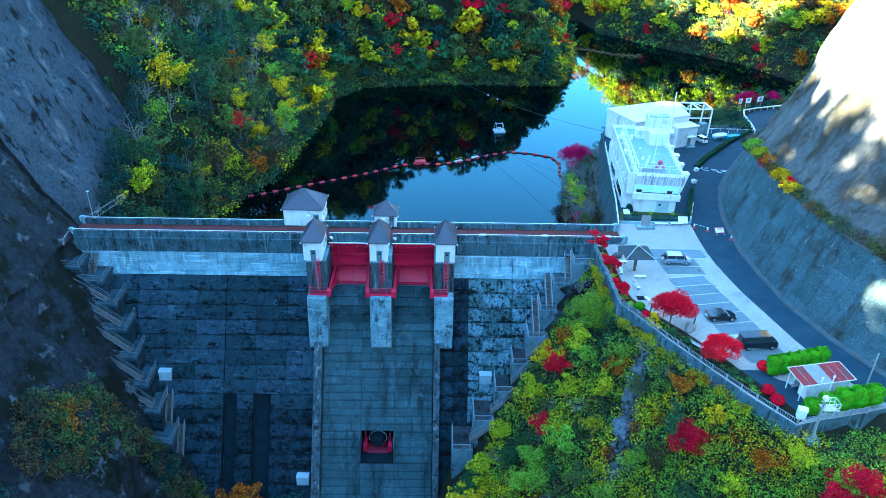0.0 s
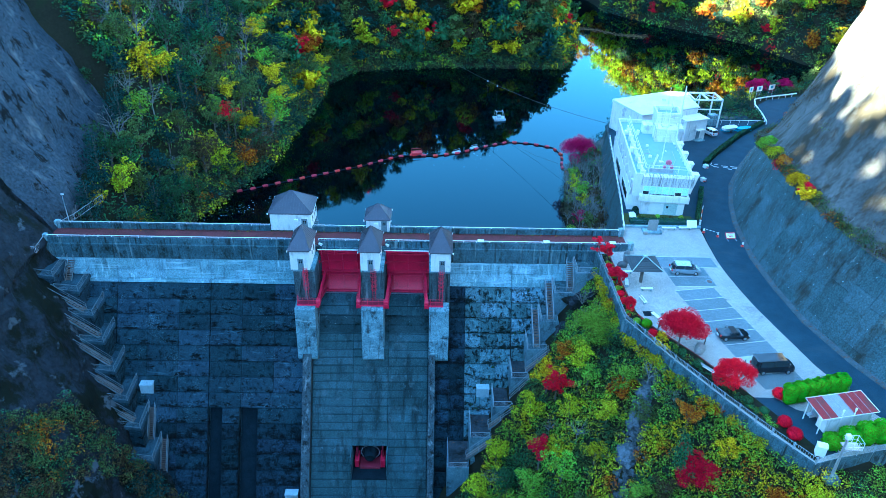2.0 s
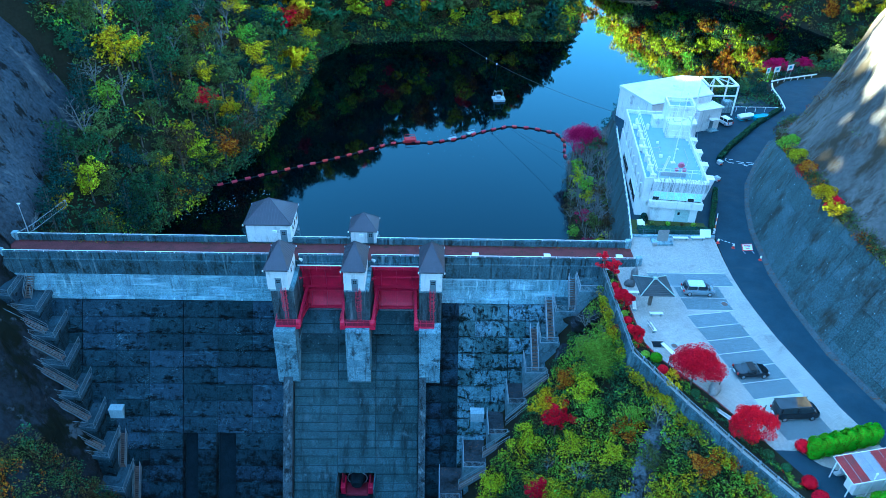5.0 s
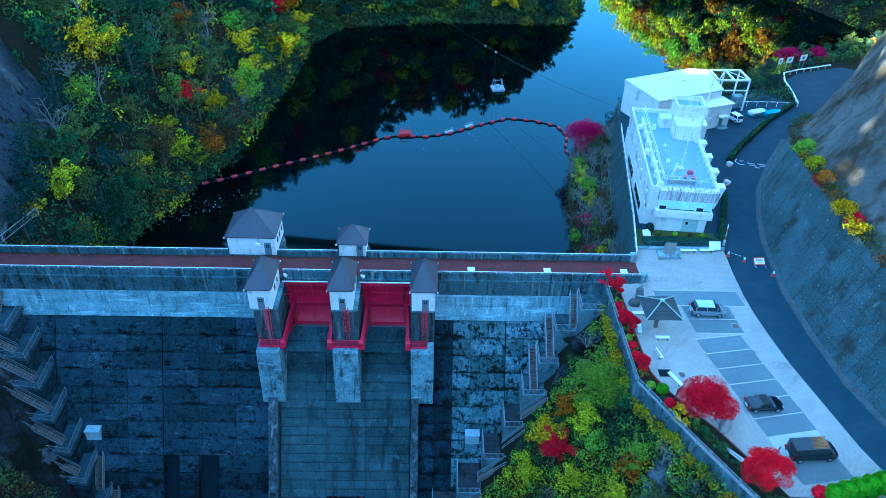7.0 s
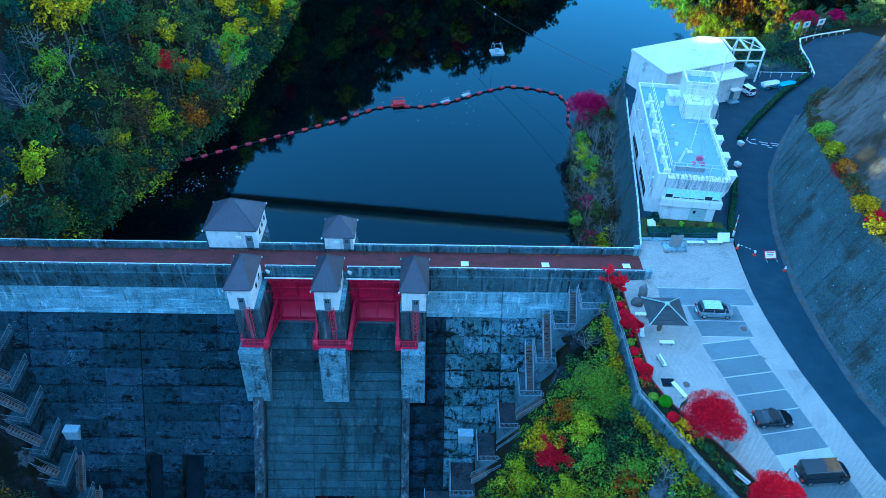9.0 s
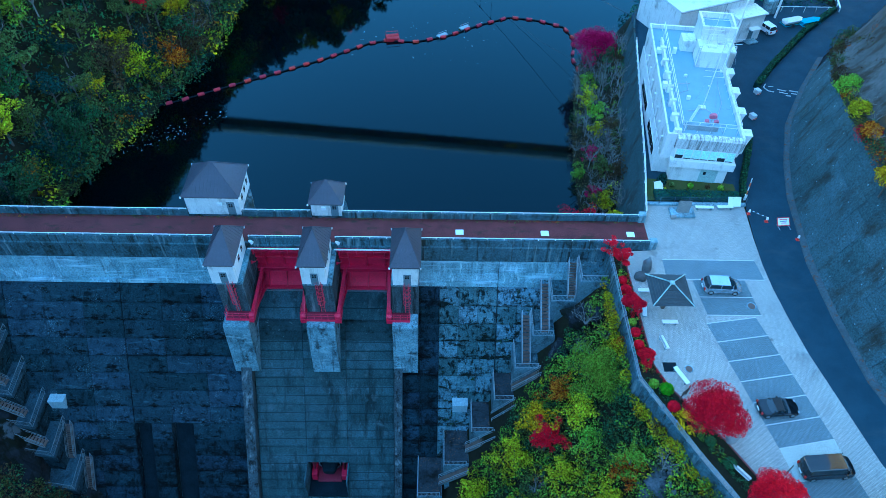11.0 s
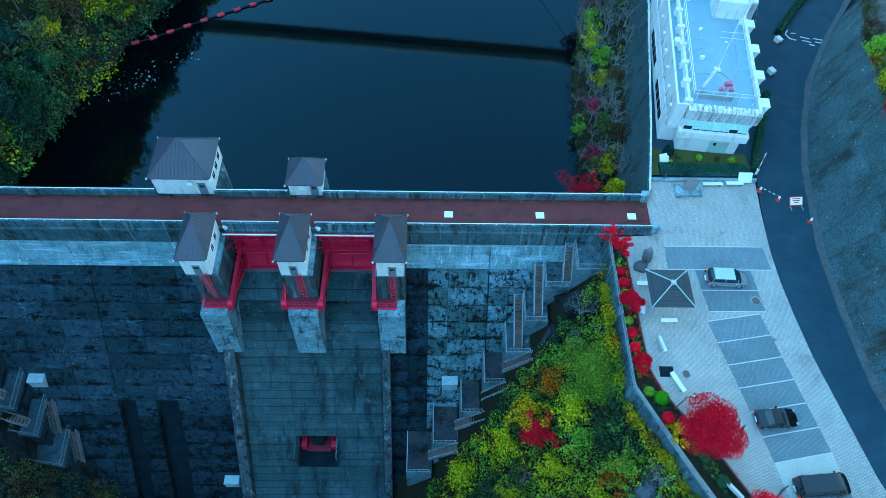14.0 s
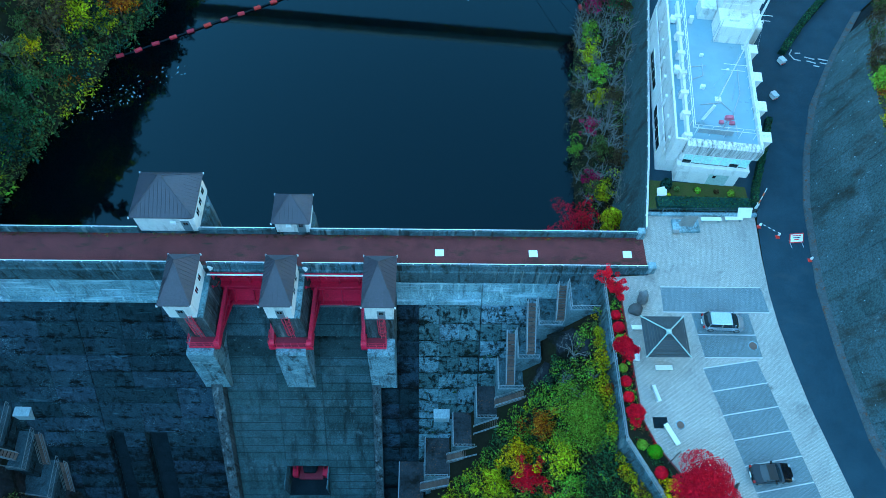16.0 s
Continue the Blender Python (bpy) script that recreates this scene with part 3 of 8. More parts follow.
for x0, x1 in ((-76, -37.9), (-34.9, -28.2), (-24.8, -18.1), (-15.0, 12.6)):
    r = thing("parapet_rail", "white pipe handrail on the dam parapet", "railing", "parapet rails")
    rail([(x0, -1.72, 1.1), (x1, -1.72, 1.1)], r)
for x0, x1 in ((-76, -43.1), (-36.5, -28.2), (-24.4, 12.0)):
    r = thing("parapet_rail", "white pipe handrail on the dam parapet", "railing", "parapet rails")
    rail([(x0, 2.57, 1.1), (x1, 2.57, 1.1)], r)
tagged(part("crest_road", Mesh().box(-80, -1.55, -0.3, 12.4, 2.4, 0.0), CRESTROAD), "reddish brown asphalt roadway along the dam crest", "road", kind="structure")

# spillway floor slabs
rows = [-10.4 - 1.05 * i for i in range(30)]   # the seventeenth begins at the outlet
for i, z1 in enumerate(rows):
    for x0, x1 in ((-35.8, -29.6), (-29.6, -24.2), (-24.2, -18.1)):
        if x0 == -29.6 and -31.0 < z1 < -27:
            continue
        part("floor_slab", face_panel(x0 + 0.012, x1 - 0.012, z1 - 0.012, z1 - 1.05 + 0.012, -0.12 + rnd.uniform(0, 0.02)), SILLC if i < 2 else CHUTE, dam)
# training walls
for x0, x1 in ((-37.2, -35.9), (-18.0, -17.0)):
    m = Mesh().extrude_x([(face_y(-12) + 1, -12), (face_y(-12) - 1.2, -12.0), (face_y(FOOT) - 1.2, FOOT), (face_y(FOOT) + 1, FOOT)], x0, x1)
    part("training_wall", m, PIERC, dam)

# orifice with its gate; hood, back and sill painted black for the opening's shade
z1, z0 = rows[16], rows[16] - 4.2
orifice = thing("outlet_gate", "round black outlet valve with red plates in a square opening", "gate")
part("hood", Mesh().box(-29.6, face_y(z1) + 0.2, z1 - 0.1, -24.2, face_y(z1) + 2.4, z1 + 0.1), NEARBLACK, orifice)
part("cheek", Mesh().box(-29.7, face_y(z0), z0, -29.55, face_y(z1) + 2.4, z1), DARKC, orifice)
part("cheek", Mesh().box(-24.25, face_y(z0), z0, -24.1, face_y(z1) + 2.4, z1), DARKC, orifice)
part("back", Mesh().box(-29.6, face_y(z1) + 2.2, z0, -24.2, face_y(z1) + 2.5, z1), NEARBLACK, orifice)
part("sill", Mesh().box(-29.6, face_y(z0), z0 - 0.1, -24.2, face_y(z1) + 2.4, z0 + 0.1), NEARBLACK, orifice)

oy = face_y(z1) + 0.9
part("valve_body", Mesh().tube([(-26.9, oy + 1.2, z0 + 2.0), (-26.9, oy + 0.2, z0 + 2.0), (-26.9, oy - 0.7, z0 + 1.9), (-26.9, oy - 1.1, z0 + 1.85)], 1.35, 20, 0.75), NEARBLACK, orifice, "round black outlet valve")
part("valve_ring", Mesh().tube([(-26.9 + 1.42 * math.cos(t), oy + 0.1, z0 + 2.0 + 1.42 * math.sin(t)) for t in np.linspace(0, 2 * math.pi, 25)], 0.09, 6), OLDSTEEL, orifice)
for x in (-28.9, -24.9):
    part("gate_arm", Mesh().cbox(x - 0.35, oy - 1.4, z0 + 0.2, x + 0.35, oy + 0.8, z0 + 1.7, 0.05), RED, orifice)
    part("cheek_plate", Mesh().cbox(x - 0.12, oy - 0.6, z0 + 1.7, x + 0.12, oy + 1.0, z0 + 3.6, 0.03), REDDARK, orifice)
part("cross_beam", Mesh().cbox(-29.3, oy + 0.5, z0 + 3.5, -24.5, oy + 0.9, z0 + 3.8, 0.04), REDDARK, orifice)
part("apron", Mesh().cbox(-28.5, oy - 1.6, z0 + 0.1, -25.3, oy + 0.6, z0 + 0.5, 0.04), REDDARK, orifice)

# ---- gauge boxes, stairs and landings ----
BOXM = material("pale_box_paint", (0.36, 0.44, 0.47), (0.28, 0.35, 0.38), 0.6, 0.8, 6.0, stain=(0.15, 0.18, 0.19), stain_scale=(1.5, 1.5, 0.3), stain_at=(0.55, 0.75), bump=0.05)
for x, zz in ((-9.6, -20.6), (-61.0, -20.6), (-38.6, -34.4)):
    gb = thing("gauge_box", "white steel gauge box fixed to the dam face", "box", "gauge boxes")
    yy = face_y(zz + 1.6)
    part("body", Mesh().extrude_x([(yy + 0.6, zz), (yy + 0.2, zz + 1.6), (yy - 1.1, zz + 1.6), (yy - 1.1, zz)], x - 0.95, x + 0.95), BOXM, gb)
    part("lid", Mesh().cbox(x - 1.0, yy - 1.16, zz + 1.6, x + 1.0, yy + 0.3, zz + 1.68, 0.02), BOXM, gb)


def flight(top, foot, width, parent, mat_=None):
    # steps with side strings and handrails
    top, foot = Vector(top), Vector(foot)
    run = foot - top
    n = max(4, int(abs(run.z) / 0.24))
    side = Vector((run.y, -run.x, 0)).normalized() * (width / 2)
    tread = Vector((run.x, run.y, 0)) / n
    for i in range(n):
        a = top + run * (i / n)
        q = Vector((0, 0, -0.07))
        b = a + tread * 1.05
        part("step", Mesh().add([a - side, a + side, b + side, b - side, a - side + q, a + side + q, b + side + q, b - side + q],
             [(0, 1, 2, 3), (7, 6, 5, 4), (0, 4, 5, 1), (1, 5, 6, 2), (2, 6, 7, 3), (3, 7, 4, 0)]), TREAD, parent)
    for s in (-1, 1):
        o = side * s
        part("stringer", Mesh().add([top + o + Vector((0, 0, dz)) + side.normalized() * e for e in (-0.03, 0.03) for dz in (0.08, -0.22)] + [foot + o + Vector((0, 0, dz)) + side.normalized() * e for e in (-0.03, 0.03) for dz in (0.08, -0.22)],
             [(0, 1, 5, 4), (2, 6, 7, 3), (0, 4, 6, 2), (1, 3, 7, 5), (0, 2, 3, 1), (4, 5, 7, 6)]), OLDSTEEL, parent)
        part("handrail", Mesh().tube([top + o + Vector((0, 0, 1.0)), foot + o + Vector((0, 0, 1.0))], 0.04, 5).tube([top + o + Vector((0, 0, 0.55)), foot + o + Vector((0, 0, 0.55))], 0.03, 5)
             .tube([top + o, top + o + Vector((0, 0, 1.0))], 0.035, 5).tube([top.lerp(foot, 0.5) + o, top.lerp(foot, 0.5) + o + Vector((0, 0, 1.0))], 0.03, 5).tube([foot + o, foot + o + Vector((0, 0, 1.0))], 0.035, 5), mat_ or RAILM, parent)


def guard(pts, parent, h=1.05, gap=0.16, mat_=None):
    # steel balustrade with close bars
    m = Mesh().tube([(x, y, z + h) for x, y, z in pts], 0.04, 5).tube([(x, y, z + 0.1) for x, y, z in pts], 0.03, 5)
    for p, _ in along(pts, gap):
        m.tube([p + Vector((0, 0, 0.1)), p + Vector((0, 0, h))], 0.013, 3)
    for p in pts:
        m.tube([p, Vector(p) + Vector((0, 0, h))], 0.045, 5)
    part("guard_rail", m, mat_ or RAILM, parent, "galvanised bar railing")


TREAD = material("rusty_treads", (0.16, 0.11, 0.085), (0.09, 0.065, 0.055), 0.85, 1.0, 8.0, rand=0.15)
LAND_R = [(3.9, 7.3, -5.6, -2.0), (0.9, 3.9, -5.9, -5.4), (-1.2, 1.6, -8.5, -8.9), (-3.2, 0.0, -10.9, -12.4), (-5.6, -2.9, -13.3, -15.9), (-8.3, -5.3, -15.8, -19.4), (-11.7, -8.5, -18.6, -22.9), (-15.0, -11.8, -21.2, -26.4)]
stair = thing("abutment_stair", "concrete landings with steel stairs down the dam abutment", "staircase")
for i, (x0, x1, y0, z) in enumerate(LAND_R):
    yb = min(face_y(z), -2.1)
    part("landing", Mesh().extrude_x([(yb + 1.0, z - 6), (yb + 0.3, z), (y0, z), (y0 - 0.2, z - 6)], x0, x1), LANDC, stair)
    part("landing_top", Mesh().box(x0 + 0.16, y0 + 0.16, z - 0.03, x1 - 0.04, yb + 0.25, z + 0.012), LITTER if i > 3 else DARKC, stair)
    if i == 0:
        guard([(x0 + 0.1, yb - 0.2, z), (x0 + 0.1, y0 + 0.1, z), (x1 - 0.1, y0 + 0.1, z)], stair)
    else:
        guard([(x0 + 0.1, yb - 0.2, z), (x0 + 0.1, y0 + 0.1, z), (x1 - 0.3, y0 + 0.1, z)], stair)
    if i < 3:
        zn = LAND_R[i + 1][3]
        flight((x0 - 0.55, yb - 0.5, z), (x0 - 0.55, LAND_R[i + 1][2] + 0.5, zn), 0.95, stair)
        part("head", Mesh().cbox(x0 - 1.05, yb - 0.55, z - 0.2, x0 + 0.05, yb + 0.4, z, 0.03), CONCRETE_B, stair)
    elif i + 1 < len(LAND_R):
        zn = LAND_R[i + 1][3]
        flight((x1 - 0.1, y0 - 0.6, z), (LAND_R[i + 1][1] - 0.4, y0 - 0.6, zn), 0.95, stair)
        part("toe", Mesh().box(x0 + 0.2, y0 - 1.2, zn - 5, x1 + 0.4, y0 - 0.1, zn - 0.1), LANDC, stair)
LAND_L = [(-73.6, -3.0), (-70.3, -5.3), (-68.0, -8.3), (-66.3, -11.6), (-64.6, -15.2), (-62.6, -18.8), (-60.6, -22.2), (-58.6, -26.2)]
stair = thing("abutment_stair", "mossy concrete landings, darkened for shade, with steel stairs on the abutment", "staircase")
for i, (xt, z) in enumerate(LAND_L):
    yb = min(face_y(z), -2.1)
    y0 = yb - 4.9
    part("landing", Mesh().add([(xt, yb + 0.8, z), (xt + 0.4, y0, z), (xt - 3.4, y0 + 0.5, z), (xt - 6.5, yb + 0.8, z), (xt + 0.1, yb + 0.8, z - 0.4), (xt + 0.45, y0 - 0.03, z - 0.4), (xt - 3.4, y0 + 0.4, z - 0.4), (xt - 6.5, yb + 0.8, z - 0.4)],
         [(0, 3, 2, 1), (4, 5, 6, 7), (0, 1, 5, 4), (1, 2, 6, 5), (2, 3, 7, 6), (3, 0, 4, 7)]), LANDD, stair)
    part("buttress", Mesh().add([(xt - 0.1, yb + 0.8, z - 0.4), (xt + 0.2, y0 + 0.2, z - 0.4), (xt - 3.3, y0 + 0.7, z - 0.4), (xt - 6.3, yb + 0.8, z - 0.4), (xt, yb + 0.8, z - 6), (xt + 0.3, y0 + 0.1, z - 6), (xt - 3.3, y0 + 0.6, z - 6), (xt - 6.3, yb + 0.8, z - 6)],
         [(4, 5, 6, 7), (0, 1, 5, 4), (1, 2, 6, 5), (2, 3, 7, 6), (3, 0, 4, 7)]), CONCRETE, stair)
    guard([(xt - 0.05, yb + 0.2, z), (xt + 0.3, y0 + 0.1, z), (xt - 3.3, y0 + 0.6, z)], stair, mat_=OLDSTEEL)
    if i == 0:
        flight((xt + 0.9, yb - 0.1, z), (xt + 0.9, yb - 2.4, LAND_L[1][1]), 0.9, stair, OLDSTEEL)
    elif i < 6:
        flight((xt - 3.7, y0 + 0.0, z), (xt + 0.9, y0 - 0.5, LAND_L[i + 1][1]), 0.9, stair, OLDSTEEL)
    else:
        flight((xt + 0.6, yb - 0.4, z), (xt + 0.6, yb - 3.2, z - 4.0), 0.9, stair, OLDSTEEL)

# ---- piers, gatehouses and gates ----
PIERS = [(-38.0, -34.9), (-28.2, -24.8), (-18.1, -15.0)]


def gatehouse(x0, x1, y0, y1, zb, ze, zr, parent_label, ridge=0.0, apex=None, over=0.28, doors=(), windows=(), lamp=None, name="gatehouse"):
    g = thing(name, parent_label, "gatehouse", "gatehouses on the dam")
    part("wall", Mesh().box(x0 + over, y0 + over, zb, x1 - over, y1 - over, ze), WALLW, g, "white rendered walls")
    cx, cy = apex or ((x0 + x1) / 2, (y0 + y1) / 2)
    a, b = ((0, ridge), (0, ridge)) if y1 - y0 > x1 - x0 else ((ridge, 0), (ridge, 0))
    e0, e1 = Vector((cx - a[0], cy - a[1], zr)), Vector((cx + a[0], cy + a[1], zr))
    c = [Vector((x0, y0, ze)), Vector((x1, y0, ze)), Vector((x1, y1, ze)), Vector((x0, y1, ze))]
    roof = part("roof", Mesh().add(c + [p - Vector((0, 0, 0.14)) for p in c] + [e0, e1],
                [(0, 1, 8), (1, 2, 9, 8) if a[1] else (1, 2, 9), (2, 3, 9), (3, 0, 8, 9) if a[1] else (3, 0, 8)] +
                ([] if a[1] else [(0, 1, 9, 8), (2, 3, 8, 9)]) + [(7, 6, 5, 4)] + [(k, 4 + k, 4 + (k + 1) % 4, (k + 1) % 4) for k in range(4)]
                if a[1] else [(0, 1, 9, 8), (1, 2, 9), (2, 3, 8, 9), (3, 0, 8), (7, 6, 5, 4)] + [(k, 4 + k, 4 + (k + 1) % 4, (k + 1) % 4) for k in range(4)]), ROOFM, g, "grey standing-seam metal roof")
    # seams on the four slopes
    faces = ((c[0], c[1], e0, e1), (c[1], c[2], e1, e0), (c[2], c[3], e1, e0), (c[3], c[0], e0, e1))
    for p, q, r_, s_ in faces:
        n = max(3, int((q - p).length / 0.42))
        along_ = (q - p).normalized()
        up = ((e0 + e1) / 2 - (p + q) / 2)
        up = up - along_ * up.dot(along_)
        nrm = along_.cross(up).normalized()
        if nrm.z < 0:
            nrm = -nrm
        tl, tr = (r_ - p).dot(along_), (s_ - p).dot(along_)
        tl, tr = min(tl, tr), max(tl, tr)
        L_ = (q - p).length
        for i in range(1, n):
            t = L_ * i / n
            h = min(1.0, t / tl if t < tl else 1.0, (L_ - t) / (L_ - tr) if t > tr else 1.0)
            if h < 0.06:
                continue
            s0, s1 = p + along_ * t, p + along_ * t + up * h * 0.985
            w_ = along_ * 0.02
            part("roof_seam", Mesh().add([s0 - w_, s0 + w_, s1 + w_, s1 - w_, s0 - w_ + nrm * 0.04, s0 + w_ + nrm * 0.04, s1 + w_ + nrm * 0.04, s1 - w_ + nrm * 0.04],
                     [(4, 5, 6, 7), (0, 1, 5, 4), (1, 2, 6, 5), (2, 3, 7, 6), (3, 0, 4, 7)]), ROOFM, roof)
    hips = Mesh()
    for k, e in ((0, e0), (1, e0 if a[1] else e1), (2, e1), (3, e1 if a[1] else e0)):
        hips.tube([c[k] + Vector((0, 0, 0.03)), e + Vector((0, 0, 0.03))], 0.05, 5)
    if ridge:
        hips.tube([e0 + Vector((0, 0, 0.04)), e1 + Vector((0, 0, 0.04))], 0.06, 5)
    part("ridge_cap", hips, ROOFM, roof)
    for p in c:
        part("gutter_end", Mesh().cbox(p.x - 0.08, p.y - 0.08, ze - 0.22, p.x + 0.08, p.y + 0.08, ze + 0.05, 0.02), WHITE, roof)
    for (dx, w, h) in doors:
        d = part("door", Mesh().cbox(dx - w / 2, y0 + over - 0.05, zb + 0.02, dx + w / 2, y0 + over + 0.05, zb + h, 0.015), DOORM, g, "grey steel door with small panes")
        for ix in (-1, 1):
            for iz in (0, 1):
                part("pane", Mesh().box(dx + ix * 0.13 - 0.1, y0 + over - 0.06, zb + h * 0.6 + iz * 0.28, dx + ix * 0.13 + 0.1, y0 + over - 0.048, zb + h * 0.6 + 0.22 + iz * 0.28), DARKGLASS, d)
        part("door_frame", Mesh().box(dx - w / 2 - 0.07, y0 + over - 0.04, zb, dx - w / 2, y0 + over + 0.04, zb + h + 0.07).box(dx + w / 2, y0 + over - 0.04, zb, dx + w / 2 + 0.07, y0 + over + 0.04, zb + h + 0.07)
             .box(dx - w / 2, y0 + over - 0.04, zb + h, dx + w / 2, y0 + over + 0.04, zb + h + 0.07), WALLW, d)
    for side, wy, wz, w, h in windows:
        xx = x1 - over if side > 0 else x0 + over
        wn_ = part("window", Mesh().box(min(xx, xx + side * 0.05), wy - w / 2, wz, max(xx, xx + side * 0.05), wy + w / 2, wz + h), WHITE, g)
        part("pane", Mesh().box(min(xx, xx + side * 0.056), wy - w / 2 + 0.06, wz + 0.06, max(xx, xx + side * 0.056), wy - 0.03, wz + h - 0.06)
             .box(min(xx, xx + side * 0.056), wy + 0.03, wz + 0.06, max(xx, xx + side * 0.056), wy + w / 2 - 0.06, wz + h - 0.06), DARKGLASS, wn_)
    if lamp:
        lx, lz = lamp
        part("wall_lamp", Mesh().cbox(lx - 0.3, y0 + over - 0.3, lz, lx + 0.3, y0 + over, lz + 0.34, 0.05), WHITE, g, "white box-shaped wall lamp")
    return g


for i, (x0, x1) in enumerate(PIERS):
    pier = part("pier", Mesh().cbox(x0, -7.1, -9.8, x1, 2.2, -1.3, 0.06), PIERC, dam, "tall concrete spillway pier")
    part("pier_foot", Mesh().extrude_x([(1.5, -16.0), (1.5, -6.4), (-8.9, -6.6), (-9.1, -6.9), (-9.75, -15.4), (-9.0, -16.5)], x0 + 0.06, x1 - 0.05), PIERFOOT, dam)
    h0, h1 = ((-38.55, -35.2), (-28.4, -25.1), (-18.15, -14.7))[i]
    gatehouse(h0, h1, -7.5, -1.5, -1.0, 2.3, 4.4, "white gatehouse with a grey hipped roof on a spillway pier",
              ridge=0.12, apex=((h0 + h1) / 2 - 0.05, -3.5), doors=[((h0 + h1) / 2 + (0.1 if i < 2 else 0.2), 0.85, 1.9)], windows=[(1, -4.9, 0.2, 0.7, 1.0), (1, -3.4, 0.2, 0.7, 1.0)])
    part("pier_cap", Mesh().cbox(min(x0, h0 + 0.28), -7.18, -1.35, max(x1, h1 - 0.28), 2.2, -0.98, 0.05), PIERFOOT, dam)
    for zz, yy in ((-2.2, -3.0),) if i < 2 else ():
        part("hoist_bracket", Mesh().cbox(x1, yy - 0.12, zz - 0.2, x1 + 0.16, yy + 0.12, zz + 0.2, 0.03).tube([(x1 + 0.1, yy, zz + 0.1), (x1 + 0.5, yy, zz + 0.1), (x1 + 0.5, yy + 0.9, zz - 0.5)], 0.05, 5).tube([(x1 + 0.1, yy, zz - 0.15), (x1 + 0.5, yy, zz + 0.1)], 0.04, 5), RED, dam, "red hoist bracket")
    if i < 2:
        part("floodlight", Mesh().tube([(x1 + 0.05, -1.9, 0.4), (x1 + 0.45, -2.2, 0.3)], 0.16, 8, 0.24), WHITE, dam, "white round floodlight")
    # service platform with rails and a caged ladder
    a, b = ((x0 + 0.35, x1 + 0.5), (x0 - 0.7, x1 + 0.75), (x0 - 0.65, x1 - 0.95))[i]
    pl = thing("service_platform", "crimson steel platform on the pier face", "platform", "pier platforms")
    part("deck", Mesh().extrude_x([(-7.1, -6.55), (-7.1, -6.38), (-8.24, -6.38), (-8.24, -6.55)], a + 0.06, b - 0.06), REDDARK, pl, "dark red chequer-plate deck")
    part("fascia_beam", Mesh().box(a, -8.36, -6.92, b, -8.24, -6.34).box(a, -8.24, -6.62, a + 0.06, -6.6, -6.36).box(b - 0.06, -8.24, -6.62, b, -6.6, -6.36), RED, pl)
    fr = Mesh()
    for zz in (-5.3, -5.75):
        fr.tube([(a + 0.05, -6.6, zz), (a + 0.05, -8.25, zz), (b - 0.05, -8.25, zz), (b - 0.05, -6.6, zz)], 0.035, 5)
    for p_, _ in along([(a + 0.05, -6.7, 0), (a + 0.05, -8.25, 0), (b - 0.05, -8.25, 0), (b - 0.05, -6.7, 0)], 0.8):
        fr.tube([(p_.x, p_.y, -6.3), (p_.x, p_.y, -5.3)], 0.03, 5)
    part("guard_rail", fr, RED, pl)
    lx = (x0 + x1) / 2 + 0.25
    lad = Mesh()
    for dx in (-0.22, 0.22):
        lad.tube([(lx + dx, -7.25, -6.2), (lx + dx, -7.25, -0.6)], 0.03, 5)
    for zz in np.arange(-6.0, -0.7, 0.35):
        lad.tube([(lx - 0.22, -7.25, zz), (lx + 0.22, -7.25, zz)], 0.02, 4)
    part("ladder", lad, RED, pl)
    cage = Mesh()
    for zz in np.arange(-4.1, -0.4, 0.75):
        cage.tube([(lx + 0.42 * math.cos(t), -7.27 - 0.62 * math.sin(t), zz) for t in np.linspace(0, math.pi, 9)], 0.03, 4)
    for t in np.linspace(0.5, math.pi - 0.5, 4):
        cage.tube([(lx + 0.42 * math.cos(t), -7.27 - 0.62 * math.sin(t), -4.1), (lx + 0.42 * math.cos(t), -7.27 - 0.62 * math.sin(t), -0.4)], 0.02, 4)
    part("ladder_cage", cage, RED, pl)

gatehouse(-43.3, -36.4, 2.45, 8.4, 0.0, 3.05, 5.1, "white intake house with a grey hipped metal roof", ridge=0.15, apex=(-40.2, 6.5), doors=[(-37.7, 0.95, 2.1)],
          windows=[(1, 4.2, 1.1, 0.8, 1.0), (1, 5.6, 1.1, 0.8, 1.0), (1, 7.0, 1.1, 0.8, 1.0)], lamp=(-38.95, 1.7), name="intake_house")
gatehouse(-28.4, -24.2, 2.45, 6.3, 0.0, 2.15, 3.6, "small white valve house with a grey hipped roof", ridge=0.12, apex=(-26.4, 5.2), doors=[(-25.3, 0.9, 1.9)],
          windows=[(1, 4.6, 1.0, 0.7, 0.9)], lamp=(-26.6, 1.25), name="valve_house")
tower = thing("intake_tower", "round concrete intake tower standing in the water", "tower")
part("shaft", Mesh().prism([(-39.7 + 3.6 * math.cos(t), 5.8 + 3.6 * math.sin(t)) for t in np.linspace(0, 2 * math.pi, 28, endpoint=False)], -20, -0.2), DARKC, tower)
part("shaft", Mesh().prism([(-26.2 + 2.2 * math.cos(t), 4.4 + 2.2 * math.sin(t)) for t in np.linspace(0, 2 * math.pi, 24, endpoint=False)], -20, -0.2), DARKC, tower)


